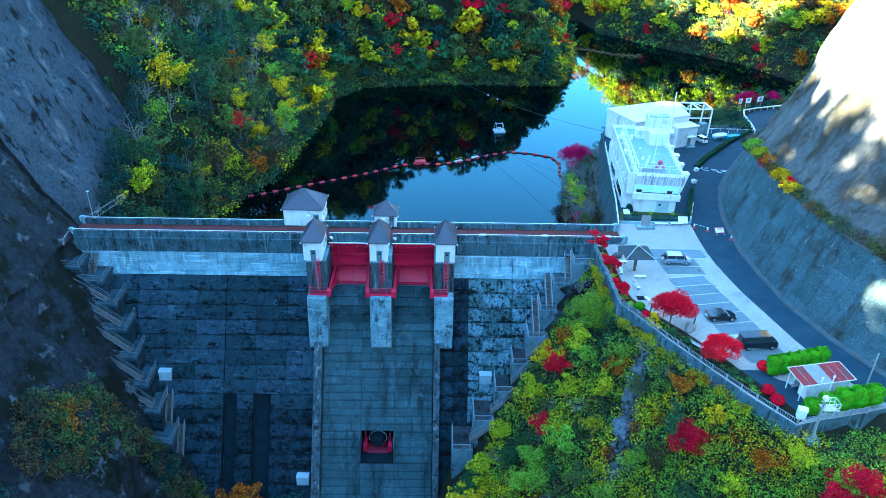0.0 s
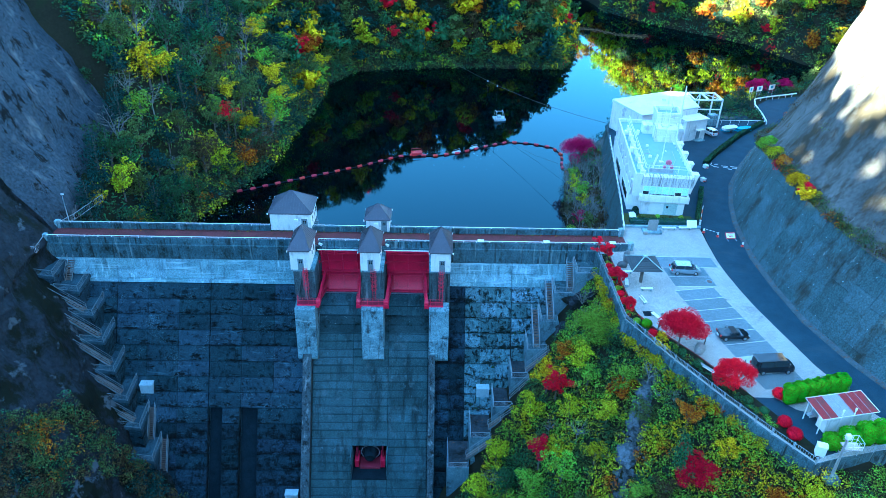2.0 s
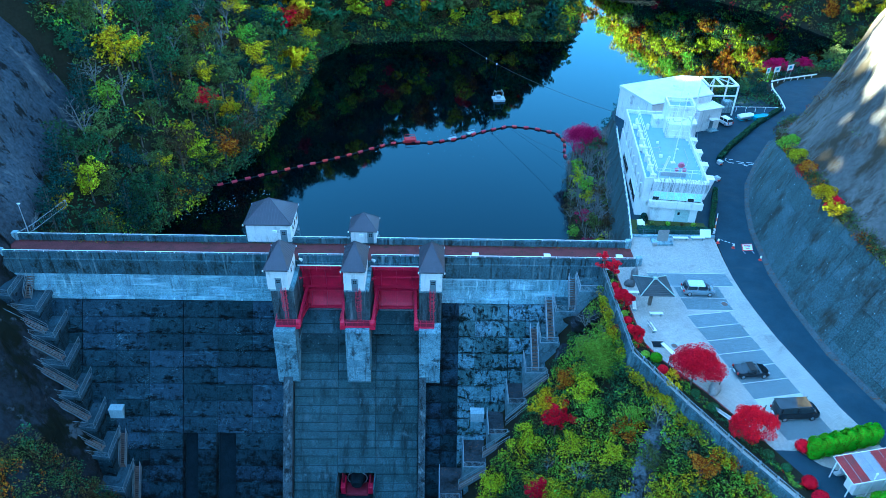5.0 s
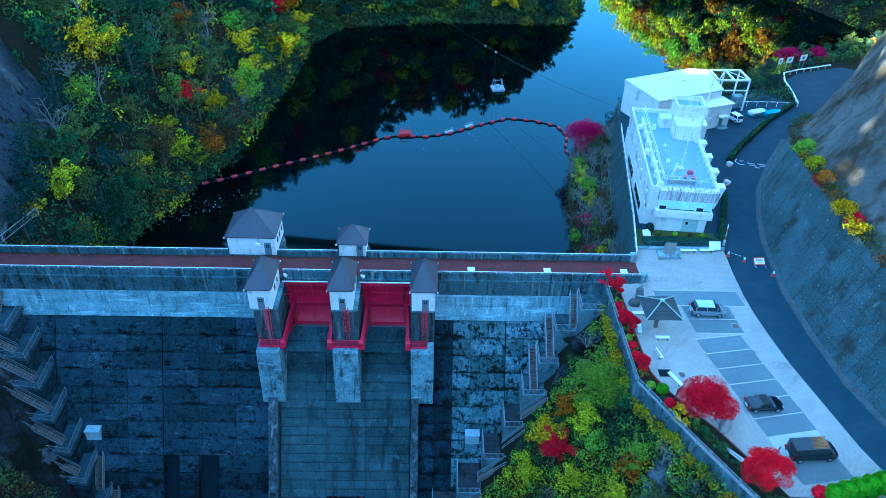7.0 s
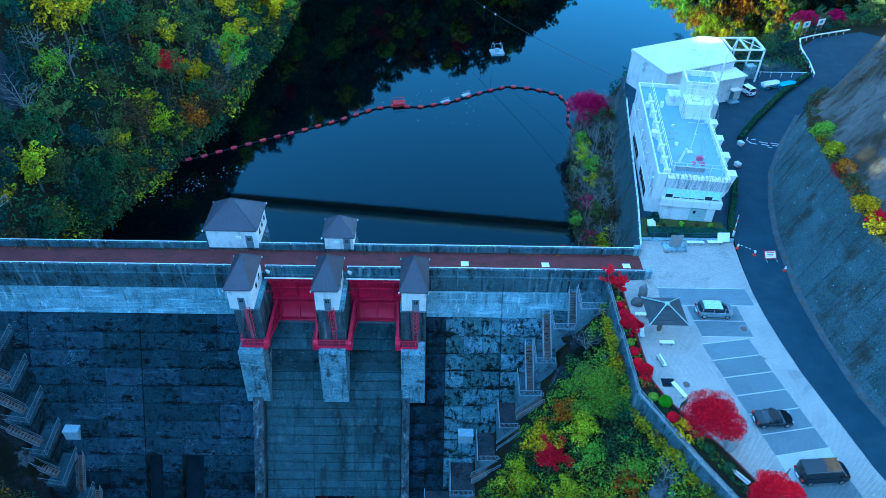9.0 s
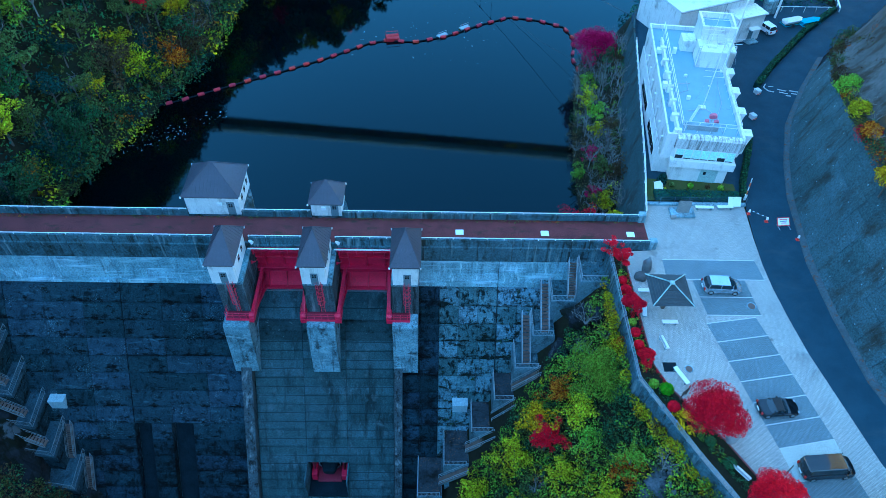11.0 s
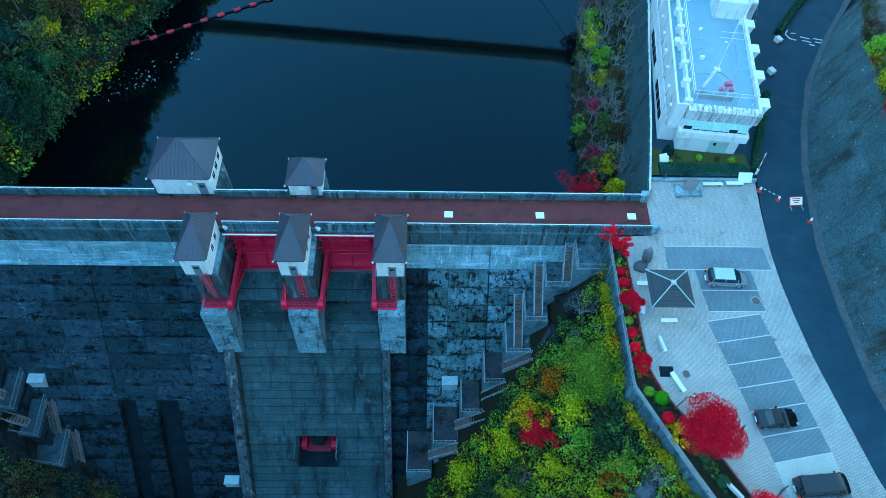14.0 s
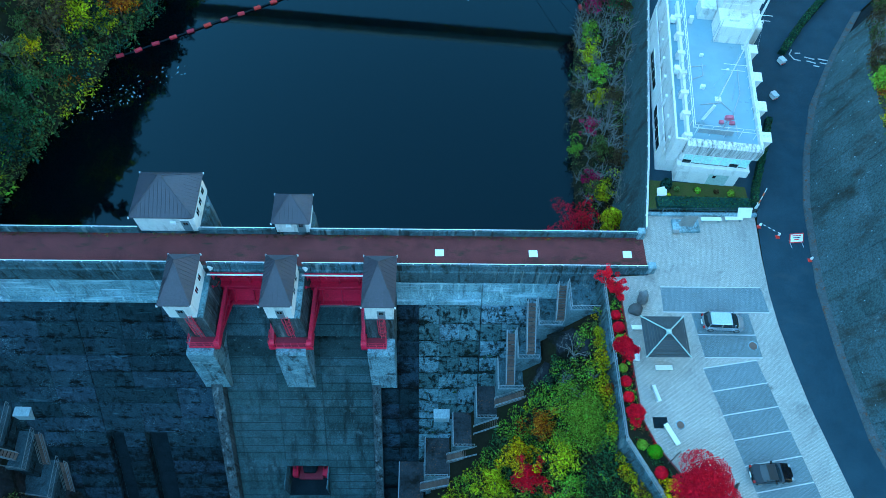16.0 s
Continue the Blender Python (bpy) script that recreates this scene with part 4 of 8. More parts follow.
def radial_gate(x0, x1):
    g = thing("radial_gate", "crimson steel radial spillway gate, closed", "gate", "spillway gates")
    cy, cz, R = -8.0, -4.6, 7.1
    arc = [(cy + R * math.cos(t), cz + R * math.sin(t)) for t in np.linspace(-0.52, 0.52, 11)]
    inner = [(cy + (R - 0.06) * math.cos(t), cz + (R - 0.06) * math.sin(t)) for t in np.linspace(0.52, -0.52, 11)]
    part("skin_plate", Mesh().extrude_x(arc + inner, x0, x1), RED, g)
    for i in range(3):
        x = x0 + (x1 - x0) * (i + 0.5) / 3
        rib = [(cy + (R - 0.42) * math.cos(t), cz + (R - 0.42) * math.sin(t)) for t in np.linspace(0.5, -0.5, 9)]
        part("rib", Mesh().extrude_x([(cy + (R - 0.05) * math.cos(t), cz + (R - 0.05) * math.sin(t)) for t in np.linspace(-0.5, 0.5, 9)] + rib, x - 0.07, x + 0.07), RED, g)
    for t, d_, h_ in ((-0.5, 0.5, 0.12), (-0.10, 0.75, 0.05), (-0.02, 0.75, 0.05), (0.22, 0.3, 0.05), (0.5, 0.35, 0.1)):
        y, zz = cy + (R - 0.05) * math.cos(t), cz + (R - 0.05) * math.sin(t)
        part("beam", Mesh().cbox(x0, y - d_, zz - h_, x1, y, zz + h_, 0.02), RED, g)
    part("bottom_seal", Mesh().box(x0, -2.45, -8.32, x1, -2.2, -8.2), OLDSTEEL, g)
    ty, tz = -7.95, -6.0
    for x, w in ((x0 + 0.3, 1), (x1 - 0.3, -1)):
        ends = []
        for t in (-0.47, -0.24, -0.03):
            y, zz = cy + (R - 0.45) * math.cos(t), cz + (R - 0.45) * math.sin(t)
            ends.append(Vector((x + 0.35 * w, y, zz)))
        o = Vector((x, ty, tz))
        for e in ends:
            d = e - o
            rot = Matrix.Translation(o) @ d.to_track_quat("Z", "X").to_matrix().to_4x4()
            part("arm", Mesh().box(-0.2, -0.2, 0, 0.2, -0.14, d.length, rot).box(-0.2, 0.14, 0, 0.2, 0.2, d.length, rot).box(-0.04, -0.14, 0, 0.04, 0.14, d.length, rot), RED, g)
        for s in (0.3, 0.5, 0.7, 0.88):
            a, b, c = (o.lerp(e, s) for e in ends)
            part("brace", Mesh().tube([a, b, c], 0.08, 5), RED, g)
        part("brace", Mesh().tube([o.lerp(ends[0], 0.5), o.lerp(ends[1], 0.7), o.lerp(ends[0], 0.88)], 0.07, 5), RED, g)
        part("trunnion", Mesh().tube([(x - 0.3, ty, tz), (x + 0.3, ty, tz)], 0.4, 12), RED, g)
        part("trunnion_bracket", Mesh().cbox(x - 0.28, ty - 0.3, tz - 0.75, x + 0.28, ty + 1.3, tz - 0.3, 0.04), RED, g)
    # access pipe above the leaf, with its stays
    part("guide_pipe", Mesh().tube([(x0 - 0.2, -2.5, -0.35), (x1 + 0.2, -2.5, -0.35)], 0.09, 8), WHITE, g, "white service pipe")
    for x in np.linspace(x0 + 0.3, x1 - 0.3, 4):
        part("top_bracket", Mesh().box(x - 0.05, -2.6, -1.3, x + 0.05, -1.9, -0.5), RED, g)
    top = Mesh().cbox(x0, -2.25, -0.95, x1, -1.95, -0.55, 0.03)
    part("walkway_beam", top, RED, g)
    return g


radial_gate(-34.85, -28.25)
radial_gate(-24.75, -18.15)

# ---- plateau: car park, road, slopes ----
TOP = [(13.0, 5.6), (12.4, 2.6), (12.4, -2.3), (7.4, -2.6), (7.4, -12.3), (7.5, -20.2), (11.6, -28.4), (15.2, -34.9), (18.4, -40.3), (21.3, -44.2), (24, -43.4), (30, -42.1), (34, -40.9)]
EDGE = [(34, -40.9), (31.0, -36.0), (28.6, -28.6), (27.0, -21.0), (26.1, -16.7), (25.5, -12.2), (25.1, -8.0), (25.0, -4.5), (25.2, 0.0), (25.6, 4.8)]
pav = Mesh().prism(TOP + EDGE[1:] + [(25.6, 5.6)], -0.4, 0.0)
tagged(part("pavement", pav, PAVER), "pale interlocking paver surface of the car park", "pavement", kind="structure")
ROADL = [(48, -60), (40, -50), (34, -40.9), (31.0, -36.0), (28.6, -28.6), (27.0, -21.0), (26.1, -16.7), (25.5, -12.2), (25.1, -8.0), (25.0, -4.5), (25.3, 0.0), (25.8, 4.8), (26.9, 9.0), (29.2, 14.5), (32.0, 22.5), (35.3, 30.5), (39.6, 36.2),
         (48.5, 46.6), (56.2, 54.2), (57.4, 59.0), (58.4, 66.0), (64.0, 71.5), (75.0, 75.0)]
ROADR = [(56, -64), (45, -50), (41, -44), (36.3, -35), (33.7, -28.5), (31.5, -20), (31.1, -16), (30.9, -12), (30.8, -8), (30.8, -4), (31.2, 1), (31.8, 5), (32.6, 9), (33.9, 13.6), (36.9, 22), (41.8, 30.5), (47.8, 39.3), (56, 47), (62.0, 50.5), (66, 55), (69, 60), (73, 64), (84, 68)]
rd = Mesh().sheet([[(*a, -0.02), ((a[0] + b[0]) / 2, (a[1] + b[1]) / 2, 0.05), (*b, 0.0)] for a, b in zip(ROADL, ROADR)])
tagged(part("road", rd, ASPHALT), "dark grey asphalt road curving round the car park", "road", kind="structure")
yard = Mesh().prism([(27.0, 9.2), (29.4, 14.7), (32.2, 22.6), (35.6, 30.5), (39.9, 36.2), (48.7, 46.6), (56.2, 54.2), (53, 62), (38, 62), (20, 52), (18.5, 42), (14.5, 12), (14.2, 7.2), (25.9, 7.2)], -0.4, -0.06)
tagged(part("yard", yard, ASPHALT), "dark asphalt yard behind the office building", "yard", kind="structure")

# concrete slope above the road, in sloping panels
SLOPE = [(58, -75), (45, -52), (36.3, -35), (33.7, -28.5), (31.5, -20), (30.9, -12), (30.8, -4), (32.2, 7), (33.9, 13.6), (36.9, 22), (41.8, 30.5), (47.8, 39.3)]


def ledge_h(y):
    return float(np.interp(y, [-75, -30, 0, 12, 24, 36], [11.5, 11.2, 11.0, 10.0, 7.5, 4.0]))


slope_wall = thing("slope_wall", "dark panelled concrete slope protection above the road", "retaining wall", kind="structure")
core = []
for x, y in SLOPE:
    core.append([(x + 0.25 + 0.36 * h_ * ledge_h(y), y, -0.5 + h_ * (ledge_h(y) + 0.4)) for h_ in (0, 0.5, 1)])
part("core", Mesh().sheet(core), NEARBLACK, slope_wall)
cols = along([(x, y, 0) for x, y in SLOPE], 3.3)
holes = Mesh()
for c_, ((p, a), (q, _)) in enumerate(zip(cols, cols[1:])):
    if p.y < -56 or q.y > 35.5:
        continue
    cuts = [0.0, 0.22, 0.44, 0.66, 0.88, 1.0] if c_ % 2 else [0.0, 0.11, 0.33, 0.55, 0.77, 1.0]
    for z0, z1 in zip(cuts, cuts[1:]):
        vs = []
        lift_ = rnd.uniform(0, 0.05)
        for dz in (0.18, 0.0):
            for e, t in ((p, z0), (q, z0), (q, z1), (p, z1)):
                H = ledge_h(e.y)
                ee = e.lerp(q if e is p else p, 0.006)
                tt = t + (0.002 if t == z0 else -0.002)
                vs.append((ee.x + 0.36 * tt * H + dz + 0.06 - lift_, ee.y, tt * H))
        m = Mesh().add(vs, [(4, 5, 6, 7)] + [(k, (k + 1) % 4, 4 + (k + 1) % 4, 4 + k) for k in range(4)])
        part("panel", m, SLOPEC, slope_wall)
    for t in (0.12, 0.36, 0.60, 0.84):
        e, H = p.lerp(q, 0.5), ledge_h(p.y)
        holes.tube([(e.x + 0.36 * t * H - 0.02, e.y, t * H), (e.x + 0.36 * t * H + 0.2, e.y, t * H - 0.02)], 0.07, 6)
tagged(part("weep_pipe", holes, PALE, slope_wall, "pale plastic weep pipes"), kind="stuff")
gut = Mesh()
gut.sheet([[(x - 0.6, y, 0.03), (x - 0.52, y, 0.16), (x - 0.1, y, 0.2), (x + 0.3, y, 0.3)] for x, y in SLOPE])
tagged(part("gutter_kerb", gut, GUTTER), "leaf-strewn concrete gutter along the foot of the slope", "kerb", kind="structure")

# rock cliff above the ledge
rows = []
for y in np.concatenate([np.arange(-80, 62, 1.6)]):
    xb = float(curve_y(XB, y))
    H = ledge_h(y) if y < 36 else 4.0 * max(0.0, 1 - (y - 36) / 8)
    row = []
    for t in np.linspace(0, 1, 34):
        zz = H + t * (62 - H)
        x = xb + 0.36 * H + 1.6 * min(1, t * 25) + 0.44 * (zz - H)
        q = Vector((x * 0.07, y * 0.07, zz * 0.07))
        off = noise.fractal(q, 1.0, 2.0, 5) * 2.0 * min(1, t * 6) + noise.ridged_multi_fractal(q * 2.1, 1.0, 2.0, 4, 1.0, 2.0) * 0.5 * min(1, t * 6)
        row.append((x + off, y, zz))
    rows.append(row)
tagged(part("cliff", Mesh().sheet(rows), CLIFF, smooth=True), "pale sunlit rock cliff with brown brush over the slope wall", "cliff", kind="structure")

# left abutment: sprayed-concrete rock slope
rows = []
for y in np.arange(-75, 46, 1.0):
    row = []
    for t in np.linspace(0, 1, 80):
        zz = -40 + t * 88
        x = -77.0 - zz / 1.75 if zz > 0 else -60.4 - (zz + 27.5) / 1.6
        q = Vector((x * 0.09, y * 0.09, zz * 0.06))
        lim = float(np.interp(zz, [-2, 2, 8, 20, 45], [4.0, 36, 38, 38, 37]))
        x += noise.fractal(q, 1.0, 2.0, 5) * 1.7 + (noise.ridged_multi_fractal(q * 1.7, 1.0, 2.0, 5, 1.0, 2.0) - 1.0) * (1.3 if zz < 0 else 0.5) + (0.7 if zz < 0 else 1.3) - 0.9 * max(0.0, y - lim)
        row.append((x, y, zz))
    rows.append(row)
rows_dn = [r for r in rows if r[0][1] <= 1.0]
rows_up = [[p for p in r if p[2] > -1.5] for r in rows if r[0][1] >= -0.6]
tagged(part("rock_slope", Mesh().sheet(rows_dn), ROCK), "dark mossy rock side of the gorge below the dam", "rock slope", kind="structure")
tagged(part("sprayed_slope", Mesh().sheet(rows_up), SHOT, smooth=True), "grey sprayed-concrete rock slope above the dam end", "rock slope", kind="structure")

nets = thing("slope_cables", "thin steel cables strung over the sprayed slope", "cable")
for dy in (0.0, 1.1, 2.0):
    part("cable", Mesh().tube([(-78.6 - z_ / 1.75 + 1.2, 36.2 - dy - 0.02 * z_, z_ + 0.3) for z_ in (1.5, 8, 15, 24, 34)], 0.028, 4), STEEL, nets)
for z_ in (3.5, 8.5, 13.0, 19.0, 26.0):
    part("cable", Mesh().tube([(-78.6 - z_ / 1.75 + 1.2, 37.0, z_ + 0.6), (-78.6 - z_ / 1.75 + 1.1, 30.5, z_ + 0.1), (-78.6 - z_ / 1.75 + 0.5, 24.0, z_ - 2.0)], 0.024, 4), STEEL, nets)

# retaining wall under the car park fence, and along the reservoir
rw = Mesh()
pts = [(p[0], p[1]) for p in FENCE]
rw.sheet([[(x + 0.15, y, 0.28), (x - 0.15, y - 0.0, 0.28), (x - 0.2, y - 0.05, 0.05), (x - 0.38, y - 0.12, -2.9)] for x, y in pts])
tagged(part("retaining_wall", rw, DARKC), "stained concrete retaining wall below the car park fence", "retaining wall", kind="structure")
rw = Mesh()
rw.sheet([[(x + 0.3, y, -0.2), (x + 0.3, y, 0.6), (x, y, 0.6), (x - 2.4, y, -11.5)] for x, y in [(12.3, 2.6)] + XW[1:] + [(20.5, 52), (24, 56)]])
tagged(part("reservoir_wall", rw, SLOPEC), "tall battered concrete wall between bank and office", "retaining wall", kind="structure")

# ---- office building ----
ROOFB = material("pale_roof_coat", (0.24, 0.34, 0.39), (0.20, 0.29, 0.34), 0.7, 0.5, 4.0, stain=(0.10, 0.14, 0.16), stain_scale=(0.6, 0.6, 1), stain_at=(0.60, 0.72), bump=0.05, grain_amt=0.15)
FASCIA = material("streaked_white_concrete", (0.72, 0.72, 0.70), (0.6, 0.6, 0.59), 0.8, 0.6, 5.0, stain=(0.12, 0.125, 0.12), stain_scale=(3.2, 1.0, 0.12), stain_at=(0.44, 0.62), bump=0.1)
HALLROOF = material("stained_roof_metal", (0.66, 0.67, 0.65), (0.52, 0.54, 0.53), 0.6, 0.35, 4.0, stain=(0.34, 0.35, 0.34), stain_scale=(0.35, 0.35, 0.3), stain_at=(0.55, 0.72), bump=0.05, grain_amt=0.3)
BLIND = material("pale_green_blind", (0.66, 0.92, 0.82), (0.60, 0.86, 0.76), 0.35, 1.0, 6.0, bump=0.0, rand=0.12)
HEDGE = leafy("leaf_hedge", (0.19, 0.42, 0.012), (0.10, 0.25, 0.01), island=0.4, rand=0.1)
GRASS = material("lawn", (0.055, 0.085, 0.018), (0.085, 0.075, 0.03), 0.95, 1.2, 14.0, bump=0.6, spec=0.1)
TEAL = material("teal_paint", (0.03, 0.30, 0.42), (0.02, 0.22, 0.32), 0.5, 1.0, 6.0, bump=0.05)
PINK = material("faded_pink_paint", (0.62, 0.16, 0.24), (0.5, 0.13, 0.19), 0.5, 1.0, 6.0, bump=0.02)

bld = thing("office_building", "white concrete dam control office with a flat roof", "office building", at=pose(15.6, 10.7, 0, 0, 0, -6.5))
BL = 26.0
part("ground_floor", Mesh().box(1.5, -0.2, -0.2, 8.5, BL, 2.5), WALLW, bld)
part("side_annex", Mesh().box(-0.5, 1.2, -0.2, 1.5, BL - 1, 3.0), WALLW, bld)
part("floor_band", Mesh().cbox(0.9, -0.75, 2.5, 9.0, BL, 3.6, 0.04), WALLW, bld)
part("upper_floor", Mesh().box(1.0, 0.0, 3.6, 8.8, BL, 5.2), WALLW, bld)
part("fascia", Mesh().extrude_x([(0.3, 5.2), (0.3, 7.15), (-0.35, 7.15), (-0.6, 6.9), (-0.35, 5.2)], 1.0, 9.2), FASCIA, bld, "rain-streaked concrete fascia")
part("roof_deck", Mesh().box(-0.1, 0.25, 6.2, 9.1, BL, 6.55), ROOFB, bld, "pale coated flat roof")
for x0, y0, x1, y1 in ((8.9, 0.25, 9.2, BL), (-0.25, 0.25, 0.0, BL - 0.3), (-0.25, BL - 0.3, 9.2, BL), (-0.25, 0.0, 1.05, 0.25)):
    part("roof_parapet", Mesh().cbox(x0, y0, 4.8, x1, y1, 7.15, 0.03), WALLW, bld)
part("side_wall", Mesh().box(-0.2, 0.3, 3.0, 1.0, BL - 0.1, 6.2), WALLW, bld)
part("wing_wall", Mesh().box(-0.52, 0.9, 3.0, -0.38, BL - 1, 3.9), WALLW, bld)
for yy in np.arange(1.4, 21, 3.1):
    part("fin", Mesh().extrude_x([(yy, 3.0), (yy, 5.4), (yy + 0.45, 5.4), (yy + 0.7, 3.0)], -0.5, -0.26), WALLW, bld)
part("roof_divider", Mesh().cbox(0.95, 0.25, 6.5, 1.25, BL - 4, 7.35, 0.03), WALLW, bld)
for yy in np.arange(0.2, 20, 3.1):
    part("buttress", Mesh().extrude_x([(yy, 6.4), (yy, 7.6), (yy + 0.5, 7.6), (yy + 0.9, 6.4)], 0.55, 1.4), WALLW, bld)
for yy in (0.9, 5.4, 9.9, 14.4):
    part("pilaster", Mesh().add([(9.2, yy, 7.0), (10.15, yy, 7.0), (10.15, yy + 1.3, 7.0), (9.2, yy + 1.3, 7.0), (9.0, yy, 3.6), (9.35, yy, 3.6), (9.35, yy + 1.3, 3.6), (9.0, yy + 1.3, 3.6)],
         [(0, 1, 2, 3), (7, 6, 5, 4), (0, 4, 5, 1), (1, 5, 6, 2), (2, 6, 7, 3), (3, 7, 4, 0)]), WALLW, bld)
    part("pilaster_cap", Mesh().cbox(9.15, yy - 0.06, 7.0, 10.22, yy + 1.36, 7.1, 0.02), WALLW, bld)
for i in range(7):
    x = 1.35 + i * 1.04
    wd = part("window", Mesh().box(x, -0.36, 3.66, x + 1.0, 0.03, 5.19), WHITE, bld)
    part("blind", Mesh().box(x + 0.03, -0.375, 3.85 if i not in (0, 5) else 4.3, x + 0.97, -0.362, 5.15), BLIND, wd)
    part("pane", Mesh().box(x + 0.03, -0.375, 3.71, x + 0.97, -0.362, 3.83 if i not in (0, 5) else 4.27), DARKGLASS, wd)
d = part("door", Mesh().cbox(5.2, -0.28, 0.0, 7.4, -0.16, 2.15, 0.02), material("grey_green_door", (0.42, 0.52, 0.48), (0.36, 0.46, 0.42), 0.5, 1.0, 6.0, bump=0.03), bld, "pale grey-green double door")
part("pane", Mesh().box(5.6, -0.3, 1.3, 5.95, -0.285, 1.75), DARKGLASS, d)
part("wall_lamp", Mesh().cbox(4.7, -0.4, 1.9, 4.95, -0.2, 2.1, 0.02), WHITE, bld)
for yy in (3.0, 12.5):
    wd = part("window", Mesh().box(-0.56, yy, 0.9, -0.5, yy + 6.4, 2.3), WHITE, bld)
    for k_ in range(4):
        part("pane", Mesh().box(-0.58, yy + 0.08 + 1.6 * k_, 0.98, -0.55, yy + 1.5 + 1.6 * k_, 2.22), DARKGLASS, wd)
# pipes and patches on the roof
for pts in ([(2.2, 2.2), (2.2, 9.5), (3.6, 10.4), (3.6, 12.4)], [(6.8, 1.8), (6.6, 5.0), (7.6, 8.0), (7.7, 12.0)], [(3.0, 5.8), (5.4, 6.4), (6.4, 5.2)], [(1.8, 11.5), (4.0, 12.0)]):
    part("roof_pipe", Mesh().tube([(x, y, 6.62) for x, y in pts], 0.05, 5), STEEL, bld)
for x, y, w, d, hh in ((3.1, 8.2, 0.5, 0.4, 0.5), (6.4, 11.6, 0.3, 0.2, 0.2), (3.4, 13.4, 0.4, 0.3, 0.4), (2.4, 19.0, 0.5, 0.5, 0.9)):
    part("roof_box", Mesh().cbox(x, y, 6.55, x + w, y + d, 6.55 + hh, 0.03), WHITE, bld)
# stair tower: a low front block, a taller one behind with an open top
part("penthouse", Mesh().cbox(5.3, 16.2, 6.5, 10.0, 19.4, 9.0, 0.05), WALLW, bld)
ph = part("tank_room", Mesh().cbox(5.6, 19.4, 0.0, 10.05, 23.4, 10.2, 0.05), WALLW, bld)
part("side_tower", Mesh().cbox(9.2, 16.2, 0.0, 10.05, 19.4, 9.3, 0.05), WALLW, bld)
part("penthouse_parapet", Mesh().box(5.5, 19.3, 10.2, 10.15, 19.6, 11.0).box(5.5, 23.2, 10.2, 10.15, 23.5, 11.0).box(5.5, 19.6, 10.2, 5.8, 23.2, 11.0).box(9.85, 19.6, 10.2, 10.15, 23.2, 11.0), WALLW, ph)
part("well", Mesh().box(5.8, 19.6, 10.2, 9.85, 23.2, 10.23), ROOFB, ph)
part("hatch", Mesh().cbox(6.4, 17.2, 9.0, 7.6, 18.4, 9.25, 0.03), WALLW, bld)
part("lower_block", Mesh().cbox(3.6, 20.0, 6.5, 5.5, 22.2, 8.2, 0.04), WALLW, bld)
for yy, zz in ((16.4, 10.0), (19.5, 12.0)):
    part("roof_rail", Mesh().tube([(5.4, yy, zz), (9.9, yy, zz)], 0.04, 5).tube([(5.4, yy, zz), (5.4, yy, zz - 1.0)], 0.04, 5).tube([(9.9, yy, zz), (9.9, yy, zz - 1.0)], 0.04, 5), WHITE, bld)
lad = Mesh()
for xx in (5.0, 5.3):
    lad.tube([(xx, 16.1, 6.5), (xx, 16.1, 9.9)], 0.03, 5)
for zz in np.arange(6.8, 9.9, 0.3):
    lad.tube([(5.0, 16.1, zz), (5.3, 16.1, zz)], 0.02, 4)
part("roof_ladder", lad, STEEL, bld)
# roof railing
rr = Mesh()
for zz in (7.65, 8.15):
    rr.tube([(1.6, 25.0, zz), (1.6, 1.4, zz), (8.7, 1.4, zz), (8.7, 15.0, zz)], 0.045, 5)
for p_, _ in along([(1.6, 25.0, 0), (1.6, 1.4, 0), (8.7, 1.4, 0), (8.7, 15.0, 0)], 1.6):
    rr.tube([(p_.x, p_.y, 6.5), (p_.x, p_.y, 8.15)], 0.04, 5)
part("roof_railing", rr, WHITE, bld, "white pipe railing round the roof")
part("louvre_grille", Mesh().box(2.2, 1.35, 6.9, 6.0, 1.45, 7.6), STEEL, bld)

for name, x, y, h, r, lab in (("antenna_mast", 5.05, 6.9, 11.6, 0.08, "slim white lattice antenna mast on the roof"), ("antenna_mast", 8.9, 15.6, 10.8, 0.16, "stout white antenna mast beside the penthouse"),
                              ("antenna_mast", 7.0, 18.6, 9.5, 0.05, "thin whip antenna on the tank room")):
    a = thing(name, lab, "antenna", "roof antennas", at=bld.matrix_basis @ pose(x, y, 6.5))
    part("pole", Mesh().tube([(0, 0, 0), (0, 0, h)], r, 7, r * 0.6), WHITE, a)
    part("base", Mesh().cbox(-0.35, -0.35, 0, 0.35, 0.35, 0.15, 0.03), WALLW, a)
    for zz in (0.40, 0.47):
        part("cross_arm", Mesh().tube([(-1.3, 0, h * zz), (1.3, 0, h * zz)], 0.03, 5), WHITE, a)
    for t in range(3):
        part("stay", Mesh().tube([(0, 0, h * 0.6), (1.6 * math.cos(2.1 * t), 1.6 * math.sin(2.1 * t), 0.05)], 0.012, 3), STEEL, a)
horn = thing("siren_cluster", "pink disc sirens on a short roof stand", "siren", at=bld.matrix_basis @ pose(5.3, 2.7, 6.5))
for x, z, r in ((0, 1.7, 0.48), (-0.55, 0.9, 0.28), (0.6, 0.9, 0.3)):
    part("disc", Mesh().tube([(x, -0.15, z), (x, 0.15, z + 0.12)], r, 16), PINK, horn)
part("stand", Mesh().tube([(0, 0, 0), (0, 0, 1.7)], 0.05, 6).tube([(-0.6, 0, 0), (0, 0, 1.1)], 0.03, 5).tube([(0.6, 0, 0), (0, 0, 1.1)], 0.03, 5), STEEL, horn)
